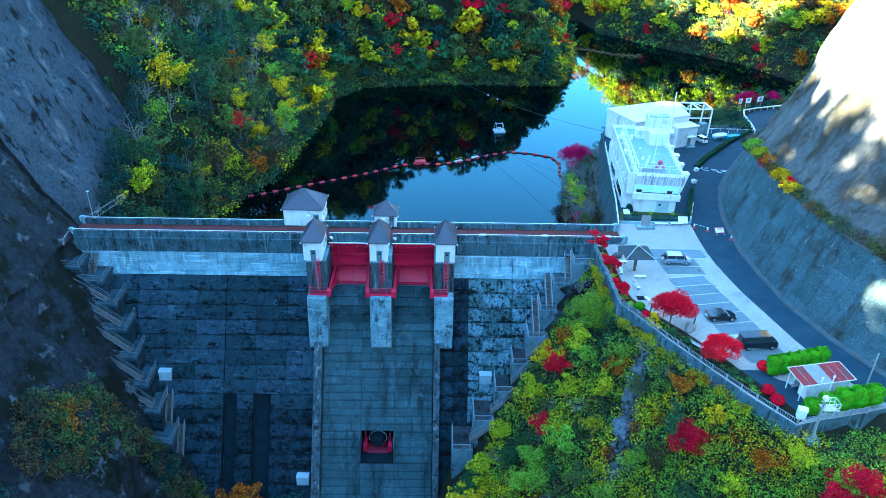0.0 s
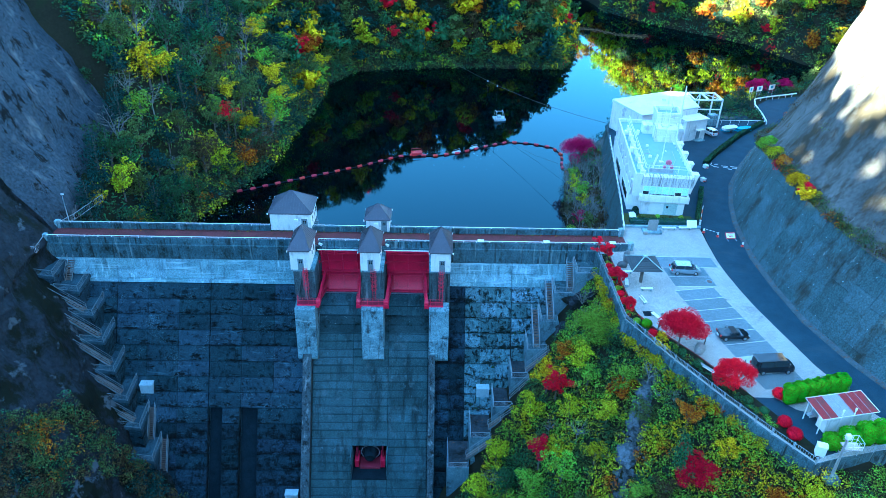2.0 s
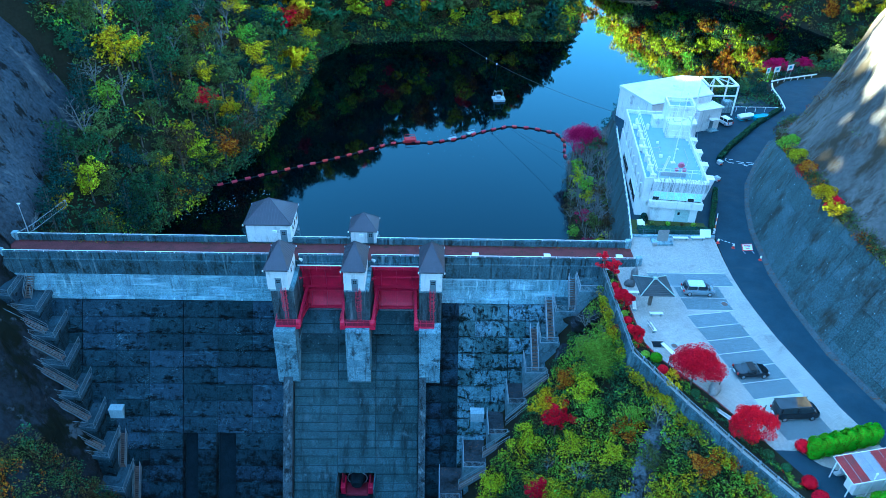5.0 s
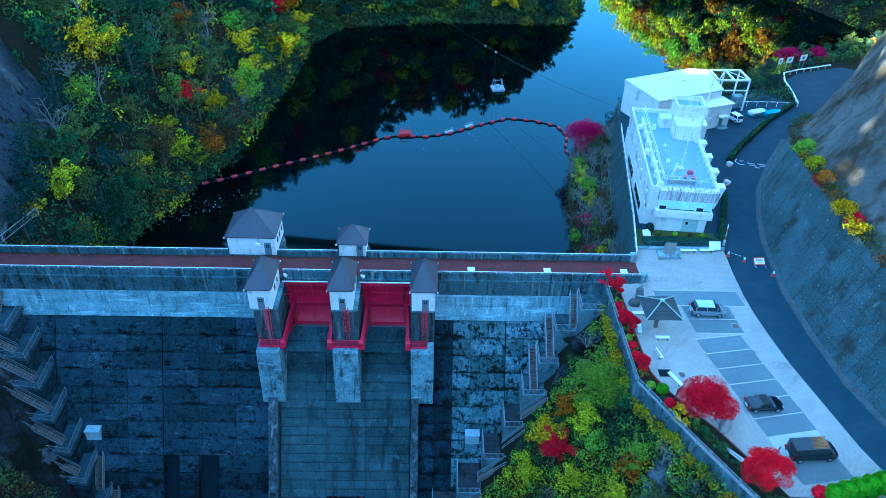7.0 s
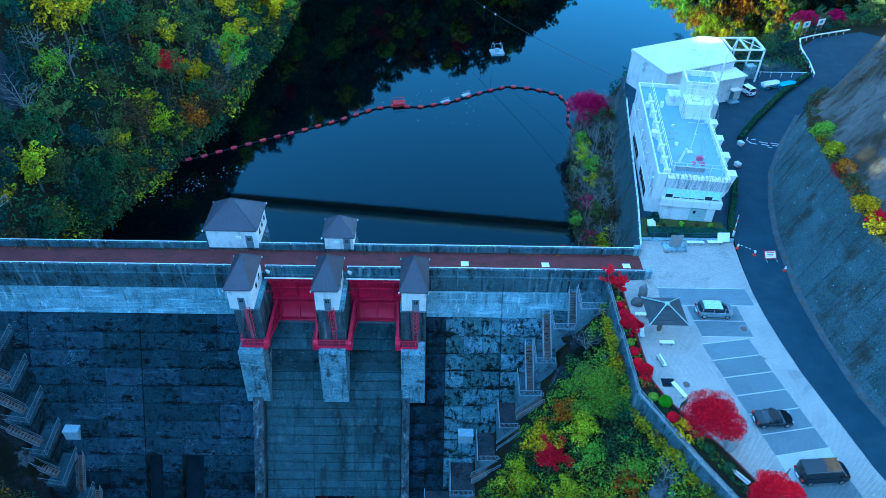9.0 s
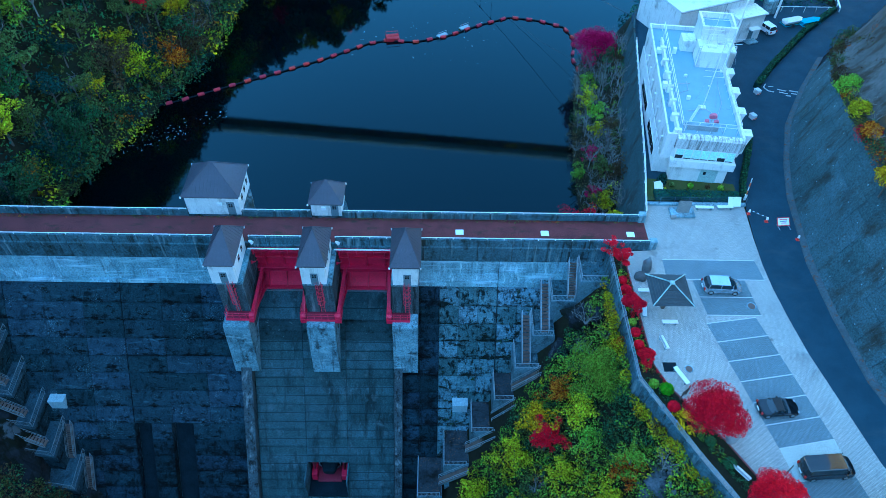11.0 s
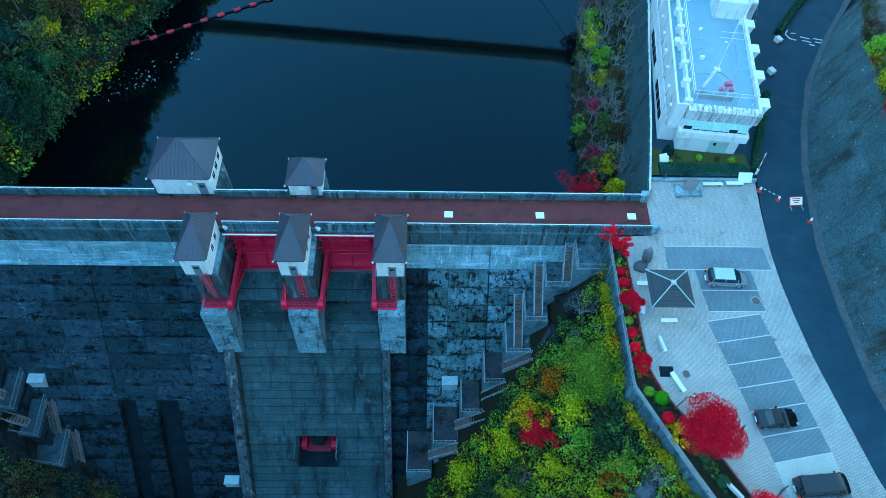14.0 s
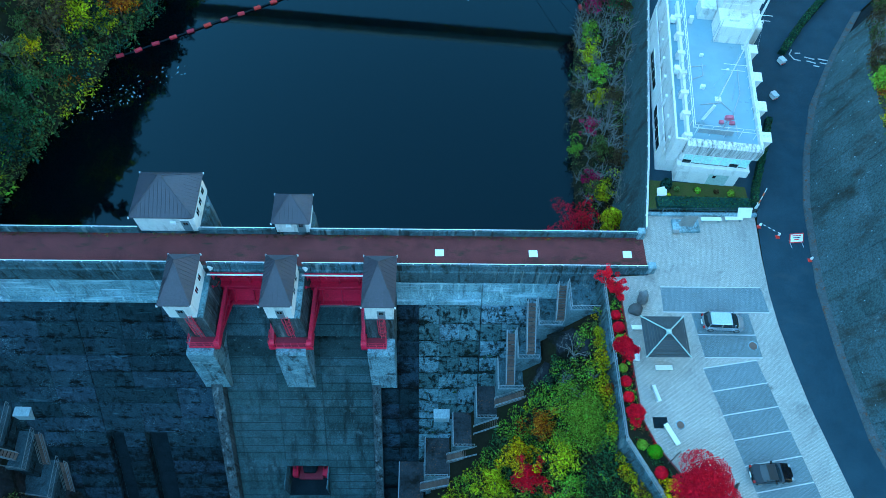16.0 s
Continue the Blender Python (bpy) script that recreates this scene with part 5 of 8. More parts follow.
ph_ = thing("panel_antenna", "white panel antenna leaning on a roof bracket", "antenna", at=bld.matrix_basis @ pose(2.9, 3.4, 6.5, 0, 12, 0))
part("panel", Mesh().cbox(-0.16, -0.1, 0.3, 0.16, 0.1, 2.8, 0.04), WHITE, ph_)
part("bracket", Mesh().tube([(0, 0.15, 0), (0, 0.15, 2.4)], 0.05, 6), STEEL, ph_)
g = random.Random(5)
for i in (4, 8):
    u = thing("roof_unit", "white roof-top air-conditioning unit", "air conditioner", "roof units", at=bld.matrix_basis @ pose(g.uniform(0.3, 0.5), 1.8 + i * 2.1 + g.uniform(-0.5, 0.5), 6.55, 0, 0, g.uniform(-8, 8)))
    part("casing", Mesh().cbox(-0.32, -0.4, 0.08, 0.32, 0.4, g.uniform(0.6, 0.95), 0.04), WHITE, u)
    part("foot", Mesh().box(-0.3, -0.35, 0, -0.2, 0.35, 0.08), STEEL, u)
    part("foot", Mesh().box(0.2, -0.35, 0, 0.3, 0.35, 0.08), STEEL, u)
    part("fan", Mesh().tube([(0.3, 0, 0.4), (0.34, 0, 0.4)], 0.24, 12), DARKC, u)

hall = thing("machine_hall", "white windowless hall with a low-pitched dirty roof", "building")
HALL = [(24.6, 41.9), (38.1, 47.6), (37.7, 56.3), (33.9, 56.5), (20.3, 50.6)]
part("wall", Mesh().prism([(x + (29 - x) * 0.02, y + (50 - y) * 0.02) for x, y in HALL], -4.0, 5.75), WALLW, hall)
m = Mesh()
n = len(HALL)
rf = [(*p, 5.75) for p in HALL] + [(*p, 6.0 if k in (0, 1) else 6.35) for k, p in enumerate(HALL)]
part("roof", m.add(rf, [tuple(reversed(range(n))), tuple(range(n, 2 * n))] + [(k, (k + 1) % n, n + (k + 1) % n, n + k) for k in range(n)]), HALLROOF, hall, "stained white metal roof")
part("gutter", Mesh().tube([(24.55, 41.75, 5.85), (38.15, 47.45, 5.85)], 0.1, 6), STEEL, hall)
for f in (0.25, 0.6):
    part("downpipe", Mesh().tube([(24.6 + 13.5 * f, 41.8 + 5.7 * f, 5.8), (24.6 + 13.5 * f, 41.85 + 5.7 * f, 0)], 0.06, 6), STEEL, hall)
part("roof_vent", Mesh().cbox(31.0, 50.6, 6.1, 31.8, 51.0, 6.5, 0.03), WALLW, hall)
gar = thing("garage", "white flat-roofed garage beside the hall", "garage", at=pose(34.4, 43.1, 0, 0, 0, 21))
part("wall", Mesh().box(0, 0, -0.2, 5.3, 3.2, 4.25), WALLW, gar)
part("roof", Mesh().cbox(-0.25, -0.25, 4.25, 5.55, 3.2, 4.5, 0.04), WALLW, gar)
part("shutter", Mesh().box(5.3, 0.5, 0, 5.35, 2.8, 3.0), STEEL, gar)
part("door", Mesh().cbox(3.0, -0.05, 0, 3.9, 0.02, 2.05, 0.02), DOORM, gar, "grey steel door")
part("canopy", Mesh().cbox(2.5, -1.0, 2.25, 4.4, 0.0, 2.4, 0.03), WALLW, gar)
part("step", Mesh().cbox(2.4, -1.3, 0, 4.5, 0.0, 0.2, 0.03), PALE, gar)
gan = thing("steel_gantry", "white steel gantry frame over the yard", "gantry", at=pose(38.4, 51.4, 0, 0, 0, 2))
for x, y in ((0, 0), (6, 0), (0, 5), (6, 5), (3.0, 5)):
    part("column", Mesh().box(x - 0.13, y - 0.13, -0.1, x + 0.13, y + 0.13, 6.3), WHITE, gan)
for a, b in (((0, 0), (6, 0)), ((0, 5), (6, 5)), ((0, 0), (0, 5)), ((6, 0), (6, 5)), ((3.0, 0), (3.0, 5))):
    part("beam", Mesh().box(min(a[0], b[0]) - 0.13, min(a[1], b[1]) - 0.13, 6.0, max(a[0], b[0]) + 0.13, max(a[1], b[1]) + 0.13, 6.3), WHITE, gan)
part("tie_beam", Mesh().box(-0.1, -0.1, 4.0, 6.1, 0.1, 4.2), WHITE, gan)
tw = thing("block_stack", "grey stack of concrete blocks under the gantry", "blocks", at=pose(43.6, 53.2, 0, 0, 0, 10))
for k_ in range(5):
    part("block", Mesh().cbox(-0.9, -0.7, 0.5 * k_, 0.9, 0.7, 0.5 * k_ + 0.47, 0.04), PALE, tw)
for a, b in (((0, 0), (3.0, 5)), ((6, 0), (3.0, 5))):
    part("brace", Mesh().tube([(*a, 6.15), (*b, 6.15)], 0.07, 5), WHITE, gan)

# ---- reservoir: boom, raft, cable ----
BOOMRED = material("red_plastic_float", (0.46, 0.008, 0.018), (0.32, 0.008, 0.016), 0.5, 1.0, 6.0, bump=0.05, rand=0.2)
BOOM = [(-61.5, 40.6), (-57.1, 42.5), (-53.0, 45.0), (-46.1, 49.0), (-41.2, 51.7), (-34.0, 56.0), (-26.2, 61.5), (-22.8, 62.7), (-17.3, 62.4), (-11.5, 64.4), (-4.3, 69.1), (1.5, 72.1), (7.0, 71.2), (12.1, 68.8), (13.7, 64.2), (12.5, 57.5), (13.4, 51.6)]
boom = thing("debris_boom", "chain of red drum floats across the reservoir", "boom")
fl = Mesh().tube([(-0.56, 0, 0), (-0.48, 0, 0), (0.48, 0, 0), (0.56, 0, 0)], 0.33, 10).data("float", BOOMRED)
for p_, a in along([(x, y, WATER_Z + 0.12) for x, y in BOOM], 2.8):
    f_ = part("float", fl, None, boom)
    f_.matrix_basis = pose(p_.x, p_.y, p_.z, 0, 0, math.degrees(a) + g.uniform(-9, 9))
part("chain", Mesh().tube([(x, y, WATER_Z + 0.12) for x, y in BOOM], 0.13, 5), NEARBLACK, boom)
ft = thing("red_pontoon", "large red pontoon float in the boom", "float", at=pose(-21.6, 63.4, WATER_Z, 0, 0, 10))
part("hull", Mesh().cbox(-1.3, -0.9, -0.2, 1.3, 0.9, 0.7, 0.12), BOOMRED, ft)
part("frame", Mesh().tube([(-1.2, -0.8, 0.7), (-1.2, -0.8, 1.2), (1.2, -0.8, 1.2), (1.2, -0.8, 0.7)], 0.05, 5).tube([(-1.2, 0.8, 0.7), (-1.2, 0.8, 1.2), (1.2, 0.8, 1.2), (1.2, 0.8, 0.7)], 0.05, 5), BOOMRED, ft)
for x, y in ((-12.0, 64.9), (-7.6, 67.9)):
    ft = thing("work_float", "grey work float moored in the boom", "float", "work floats", at=pose(x, y, WATER_Z, 0, 0, 35))
    part("hull", Mesh().cbox(-1.1, -0.5, -0.2, 1.1, 0.5, 0.3, 0.08), RAILM, ft)
    part("rail", Mesh().tube([(-1.0, 0, 0.3), (-1.0, 0, 0.9), (1.0, 0, 0.9), (1.0, 0, 0.3)], 0.04, 5), RAILM, ft)
raft = thing("survey_raft", "pale grey framed survey raft moored on the water", "raft", at=pose(0.2, 88.4, WATER_Z, 0, 0, 8))
part("pontoon", Mesh().tube([(-1.5, -1.0, 0.1), (1.5, -1.0, 0.1)], 0.35, 10), RAILM, raft)
part("pontoon", Mesh().tube([(-1.5, 1.0, 0.1), (1.5, 1.0, 0.1)], 0.35, 10), RAILM, raft)
part("deck", Mesh().cbox(-1.6, -1.3, 0.4, 1.6, 1.3, 0.55, 0.03), STEEL, raft)
for x in (-1.3, 1.3):
    part("arch", Mesh().tube([(x, -1.1, 0.5), (x * 0.7, -0.9, 2.4), (x * 0.7, 0.9, 2.4), (x, 1.1, 0.5)], 0.08, 6), RAILM, raft)
part("top_beam", Mesh().tube([(-0.9, 0, 2.4), (0.9, 0, 2.4)], 0.08, 6), RAILM, raft)
part("instrument_box", Mesh().cbox(-0.5, -0.4, 0.55, 0.5, 0.4, 1.3, 0.05), RAILM, raft)
CABLE = material("dark_cable", (0.05, 0.05, 0.05), (0.03, 0.03, 0.03), 0.6, bump=0.0)
c0, c1 = Vector((19.0, 47.0, 2.2)), Vector((-26.0, 141.0, -2.0))
cab = thing("survey_cableway", "thin dark cable slung across the reservoir", "cable")
part("cable", Mesh().tube([c0.lerp(c1, t) - Vector((0, 0, 14 * t * (1 - t))) for t in np.linspace(0, 1, 20)], 0.045, 4), CABLE, cab)
for t, dz in ((0.44, 4.2), (0.49, 3.0)):
    q = c0.lerp(c1, t) - Vector((0, 0, 14 * t * (1 - t)))
    part("hanger", Mesh().tube([q, q - Vector((0, 0, dz))], 0.03, 4), CABLE, cab)
    part("pulley", Mesh().cbox(q.x - 0.15, q.y - 0.15, q.z - 0.25, q.x + 0.15, q.y + 0.15, q.z + 0.15, 0.03), WHITE, cab)
part("tag_line", Mesh().tube([(1.5, 72.0, WATER_Z + 0.15), (7.0, 62.5, WATER_Z + 0.6), (13.0, 53.0, WATER_Z + 2.0)], 0.03, 4), CABLE, cab)

# ---- high road bridge across the valley, mirrored in the water ----
via = thing("road_bridge", "high grey road bridge spanning the valley", "bridge")


def deck_z(x):
    return 109.0 + 0.09 * x


part("girder", Mesh().add([(x, y, deck_z(x) + z_) for x in (-150, 170) for y, z_ in ((177.5, -2.0), (182.5, -2.0), (183.6, -0.4), (183.6, 0.3), (176.4, 0.3), (176.4, -0.4))],
     [(0, 6, 7, 1), (1, 7, 8, 2), (2, 8, 9, 3), (3, 9, 10, 4), (4, 10, 11, 5), (5, 11, 6, 0), (0, 1, 2, 3, 4, 5), (11, 10, 9, 8, 7, 6)]), PALE, via)
for y in (176.5, 183.5):
    rl = Mesh()
    for zz in (0.8, 1.3):
        rl.tube([(-150, y, deck_z(-150) + zz), (170, y, deck_z(170) + zz)], 0.12, 4)
    for x in np.arange(-148, 170, 2.5):
        rl.box(x - 0.12, y - 0.1, deck_z(x) + 0.3, x + 0.12, y + 0.1, deck_z(x) + 1.4)
    part("bridge_rail", rl, WHITE, via)
for x in (-118, 168):
    part("pier", Mesh().box(x - 2.0, 177.5, float(ground(np.array([x]), np.array([180.0]))[0]) - 3, x + 2.0, 182.5, deck_z(x) - 2.5), DARKC, via)

# ---- car park ----
def flat(name, poly, z, mat_, parent, label=""):
    return part(name, Mesh().prism(poly, z - 0.05, z), mat_, parent, label)


lot = thing("parking_bays", "grey paved parking bays with white dividing lines", "parking bays", kind="structure")
flat("bay", [(13.3, -6.6), (24.5, -6.6), (24.2, -3.7), (13.4, -3.7)], 0.006, STALL, lot)
flat("bay", [(16.7, -11.7), (22.6, -11.7), (22.2, -6.75), (16.2, -6.75)], 0.006, STALL, lot)
A0, A1, B0, B1 = Vector((16.3, -12.85, 0)), Vector((19.5, -27.3, 0)), Vector((21.9, -11.95, 0)), Vector((25.1, -26.3, 0))
for i in range(6):
    a, b, c, d = A0.lerp(A1, i / 6), B0.lerp(B1, i / 6), B0.lerp(B1, (i + 1) / 6), A0.lerp(A1, (i + 1) / 6)
    flat("bay", [d[:2], c[:2], b[:2], a[:2]], 0.006, STALL, lot)
BAYC = material("bare_concrete", (0.46, 0.48, 0.42), (0.38, 0.40, 0.36), 0.85, 0.5, 8.0, stain=(0.26, 0.28, 0.26), stain_scale=(0.4, 0.4, 1), stain_at=(0.56, 0.76))
flat("concrete_bay", [(20.1, -30.6), (25.6, -29.6), (25.1, -26.35), (19.5, -27.35)], 0.006, BAYC, lot, "pale bare concrete bay")
flat("bay", [(20.8, -33.0), (26.2, -32.2), (25.6, -29.65), (20.1, -30.65)], 0.006, STALL, lot)
flat("asphalt_patch", [(18.7, -34.3), (20.3, -40.6), (22.0, -43.3), (24.6, -42.4), (24.6, -36.9), (22.9, -36.2), (21.4, -34.4)], 0.009, ASPHALT, lot, "dark asphalt patch beside the shed")
lines = [((13.4, -3.7), (24.2, -3.7)), ((13.3, -6.65), (24.5, -6.65)), ((16.45, -9.2), (22.4, -9.2)), ((16.7, -11.7), (22.6, -11.7))]
lines += [(tuple(A0.lerp(A1, i / 6)[:2]), tuple(B0.lerp(B1, i / 6)[:2])) for i in range(7)]
LINE = material("worn_white_line", (0.56, 0.57, 0.56), (0.38, 0.39, 0.39), 0.8, 3.0, 9.0, bump=0.1)
for a, b in lines:
    a, b = Vector((*a, 0)), Vector((*b, 0))
    n = Vector((-(b - a).y, (b - a).x, 0)).normalized() * 0.05
    flat("bay_line", [(a - n)[:2], (b - n)[:2], (b + n)[:2], (a + n)[:2]], 0.012, LINE, lot)
for x, y, r in ((21.9, -10.4, 0.42), (13.0, -18.6, 0.36)):
    m = thing("manhole_cover", "round rusty iron manhole cover in the paving", "manhole", "manhole covers", at=pose(x, y, 0))
    part("ring", Mesh().tube([(0, 0, -0.05), (0, 0, 0.016)], r + 0.1, 20), PALE, m)
    part("lid", Mesh().tube([(0, 0, -0.05), (0, 0, 0.022)], r, 20), TREAD, m)
m = thing("drain_grate", "square dark drain grate in the paving", "drain", at=pose(11.1, -18.4, 0, 0, 0, 0))
part("grate", Mesh().box(-0.7, -0.55, -0.05, 0.7, 0.55, 0.02), NEARBLACK, m)
for x in (-10.2, 0.05, 10.4):
    m = thing("crest_plate", "white square marker plate on the crest road", "plate", "crest plates", at=pose(x, 0.25, 0))
    part("plate", Mesh().cbox(-0.48, -0.42, 0, 0.48, 0.42, 0.03, 0.01), WHITE, m)

# perimeter fence
fence = thing("boundary_fence", "white steel bar fence along the car park edge", "fence")
BARM = Mesh().tube([(0, 0, 0.12), (0, 0, 0.85)], 0.022, 4).data("bar", RAILM)
FL = [(33.6, -41.0, 0.28), (30, -42.2, 0.28), (24, -43.5, 0.28), (21.2, -44.3, 0.28), (18.4, -40.3, 0.28), (15.2, -34.9, 0.28), (11.6, -28.4, 0.28), (7.5, -20.2, 0.28), (7.4, -12.3, 0.28), (7.3, -5.6, 0.28), (7.3, -2.8, 0.28)]
for a, b in zip(FL, FL[1:]):
    n = max(1, round((Vector(b) - Vector(a)).length / 2.0))
    for i in range(n):
        p, q = Vector(a).lerp(Vector(b), i / n), Vector(a).lerp(Vector(b), (i + 1) / n)
        m = Mesh()
        for zz in (0.12, 0.85):
            m.tube([p + Vector((0, 0, zz)), q + Vector((0, 0, zz))], 0.03, 4)
        part("fence_rail", m, RAILM, fence)
        for k_ in range(9):
            part("bar", BARM, None, fence).location = p.lerp(q, (k_ + 0.5) / 9)
        part("post", Mesh().box(p.x - 0.05, p.y - 0.05, p.z - 0.05, p.x + 0.05, p.y + 0.05, p.z + 0.95), RAILM, fence)
# planting strip beside the fence
strip = thing("planting_bed", "leaf-strewn earth bed beside the fence", "planting bed", kind="structure")
flat("soil", [(7.6, -3.2), (7.6, -12.3), (7.85, -19.7), (12.0, -27.7), (15.6, -34.2), (18.9, -39.6), (21.6, -43.7), (23.0, -42.8), (21.2, -38.8), (18.4, -33.4), (14.6, -26.6), (10.4, -20.6), (9.4, -18.0), (9.2, -12.0), (9.0, -3.2)], 0.05, SOIL, strip)
KERBR = material("red_brown_kerb", (0.20, 0.05, 0.05), (0.12, 0.04, 0.04), 0.85, 1.0, 7.0)
part("edging", Mesh().tube([(9.0, -3.2, 0.04), (9.2, -12.0, 0.04), (9.4, -18.0, 0.04), (10.4, -20.6, 0.04), (14.6, -26.6, 0.04), (18.4, -33.4, 0.04)], 0.09, 5), KERBR, strip)

# gazebo
gaz = thing("gazebo", "single-post gazebo with a dark shingled pyramid roof", "gazebo", at=pose(11.9, -10.75, 0))
SHING = material("dark_shingles", (0.050, 0.060, 0.066), (0.032, 0.039, 0.044), 0.85, 0.8, 9.0, rand=0.12)
COPPER = material("pale_green_ridge", (0.36, 0.46, 0.42), (0.28, 0.36, 0.33), 0.6, 1.0, 6.0, bump=0.05)
part("post", Mesh().cbox(-0.2, -0.2, 0, 0.2, 0.2, 3.95, 0.03), BARK, gaz)
rows_ = 9
for sgn in range(4):
    R = Matrix.Rotation(sgn * math.pi / 2, 4, "Z")
    for i in range(rows_):
        w0, w1 = 2.15 * (1 - i / rows_), 2.15 * (1 - (i + 1) / rows_) + 0.03
        z0, z1 = 3.05 + 1.2 * i / rows_, 3.05 + 1.2 * (i + 1) / rows_
        part("shingle_course", Mesh().add([R @ Vector(v) for v in ((-w0, -w0, z0), (w0, -w0, z0), (w1, -w1, z1), (-w1, -w1, z1), (-w0, -w0, z0 + 0.06), (w0, -w0, z0 + 0.06), (w1, -w1, z1 + 0.02), (-w1, -w1, z1 + 0.02))],
             [(4, 5, 6, 7), (0, 1, 5, 4), (0, 3, 2, 1), (1, 2, 6, 5), (3, 0, 4, 7)]), SHING, gaz)
    part("hip_cap", Mesh().tube([R @ Vector((-2.2, -2.2, 3.12)), R @ Vector((-0.2, -0.2, 4.28))], 0.07, 5), COPPER, gaz)
    part("bracket", Mesh().tube([R @ Vector((0.15, 0, 2.5)), R @ Vector((1.3, 0, 3.18))], 0.06, 5), BARK, gaz)
part("finial", Mesh().cbox(-0.26, -0.26, 4.2, 0.26, 0.26, 4.42, 0.05), COPPER, gaz)
part("soffit", Mesh().box(-1.95, -1.95, 3.03, 1.95, 1.95, 3.06), BARK, gaz)


def bench(x, y, rz, L=1.7, label="pale slatted park bench", back=False, group="benches"):
    b = thing("bench", label, "bench", group, at=pose(x, y, 0, 0, 0, rz))
    for i in range(4):
        part("slat", Mesh().cbox(-L / 2, -0.24 + i * 0.125, 0.4, L / 2, -0.24 + i * 0.125 + 0.105, 0.45, 0.01), WHITE, b)
    for sx in (-1, 1):
        part("leg", Mesh().cbox(sx * (L / 2 - 0.25) - 0.06, -0.2, 0, sx * (L / 2 - 0.25) + 0.06, 0.22, 0.4, 0.015), PALE, b)
    if back:
        for i in range(2):
            part("back_slat", Mesh().cbox(-L / 2, 0.26, 0.6 + i * 0.16, L / 2, 0.3, 0.72 + i * 0.16, 0.01), STEEL, b)
    return b


bench(12.2, -12.95, 0, label="pale slatted bench beside the gazebo")
bench(9.75, -11.4, 80, label="pale slatted bench beside the gazebo")
bench(10.4, -8.6, 0, label="pale slatted bench beside the gazebo")
bench(11.0, -15.6, 103, back=True, label="grey metal park bench with a low back")
bench(11.9, -19.6, 115, L=2.2, label="long pale park bench on the paving")
bench(14.9, -29.6, 128, L=2.4, back=True, label="grey metal park bench with a low back")
bench(20.4, 4.75, 0, L=2.3, label="low pale stone seat by the office fence", group="stone seats")
bench(23.0, 4.85, 0, L=2.0, label="low pale stone seat by the office fence", group="stone seats")


def rock(name, x, y, z, sx, sy, sz, seed, mat_, label, category, rz=0, rough=0.22):
    bm = bmesh.new()
    bmesh.ops.create_icosphere(bm, subdivisions=3, radius=1)
    for v in bm.verts:
        n = noise.fractal(v.co * 1.3 + Vector((seed, 0, 0)), 1.0, 2.0, 4)
        v.co = Vector((v.co.x * sx, v.co.y * sy, v.co.z * sz)) * (1 + rough * n)
    t = tagged(part(name, Mesh().take(bm), mat_, smooth=rough < 0.3), label, category)
    t.matrix_basis = pose(x, y, z, 0, 0, rz)
    return t


STONE = material("grey_stone", (0.30, 0.29, 0.27), (0.18, 0.18, 0.17), 0.85, 0.9, 6.0, bump=0.5)
DARKSTONE = material("dark_garden_stone", (0.085, 0.088, 0.09), (0.045, 0.047, 0.05), 0.9, 0.9, 6.0, bump=0.6)
mon = thing("stone_monument", "upright grey memorial stone on a low plinth", "monument", at=pose(17.4, 3.9, 0))
part("plinth", Mesh().cbox(-1.5, -0.8, 0, 1.5, 0.8, 0.4, 0.05), PALE, mon)
part("slab", Mesh().extrude_x([(-0.18, 0.4), (0.22, 0.4), (0.16, 2.1), (-0.06, 2.3), (-0.14, 2.1)], -0.75, 0.75), STONE, mon)
part("side_stone", Mesh().cbox(-1.6, -1.0, 0, -0.9, -0.6, 0.5, 0.08), STONE, mon)
rock("boulder", 11.1, -5.4, 0.75, 0.5, 0.6, 1.35, 3, material("weathered_boulder", (0.17, 0.18, 0.185), (0.08, 0.085, 0.09), 0.9, 1.1, 6.0, bump=0.8), "tall weathered grey garden boulder", "boulder")
rock("boulder", 10.3, -6.5, 0.25, 0.75, 0.7, 0.4, 5, DARKSTONE, "low dark garden boulder beside the gazebo", "boulder")
rock("boulder", 15.4, -26.0, 0.35, 1.1, 0.6, 0.6, 8, STONE, "rough stone base under an information board", "boulder", 60)


def board(x, y, rz, w=1.5, h=1.1, z=0.9, label="dark brown framed information board"):
    b = thing("information_board", label, "sign board", "information boards", at=pose(x, y, 0, 0, 0, rz))
    for sx in (-1, 1):
        part("post", Mesh().box(sx * w / 2 - 0.05, -0.05, 0, sx * w / 2 + 0.05, 0.05, z + h + 0.1), BARK, b)
    part("panel", Mesh().cbox(-w / 2 + 0.05, -0.03, z, w / 2 - 0.05, 0.03, z + h, 0.01), BARK, b)
    return b


board(16.2, -25.2, 62, 1.6, 1.2, 1.0)
board(13.1, -23.0, 35, 1.0, 0.9, 0.7)
board(18.7, -30.3, 40, 1.7, 1.0, 0.6)
board(11.6, -21.9, 40, 1.0, 0.9, 0.6, "grey framed information board by the hedge")

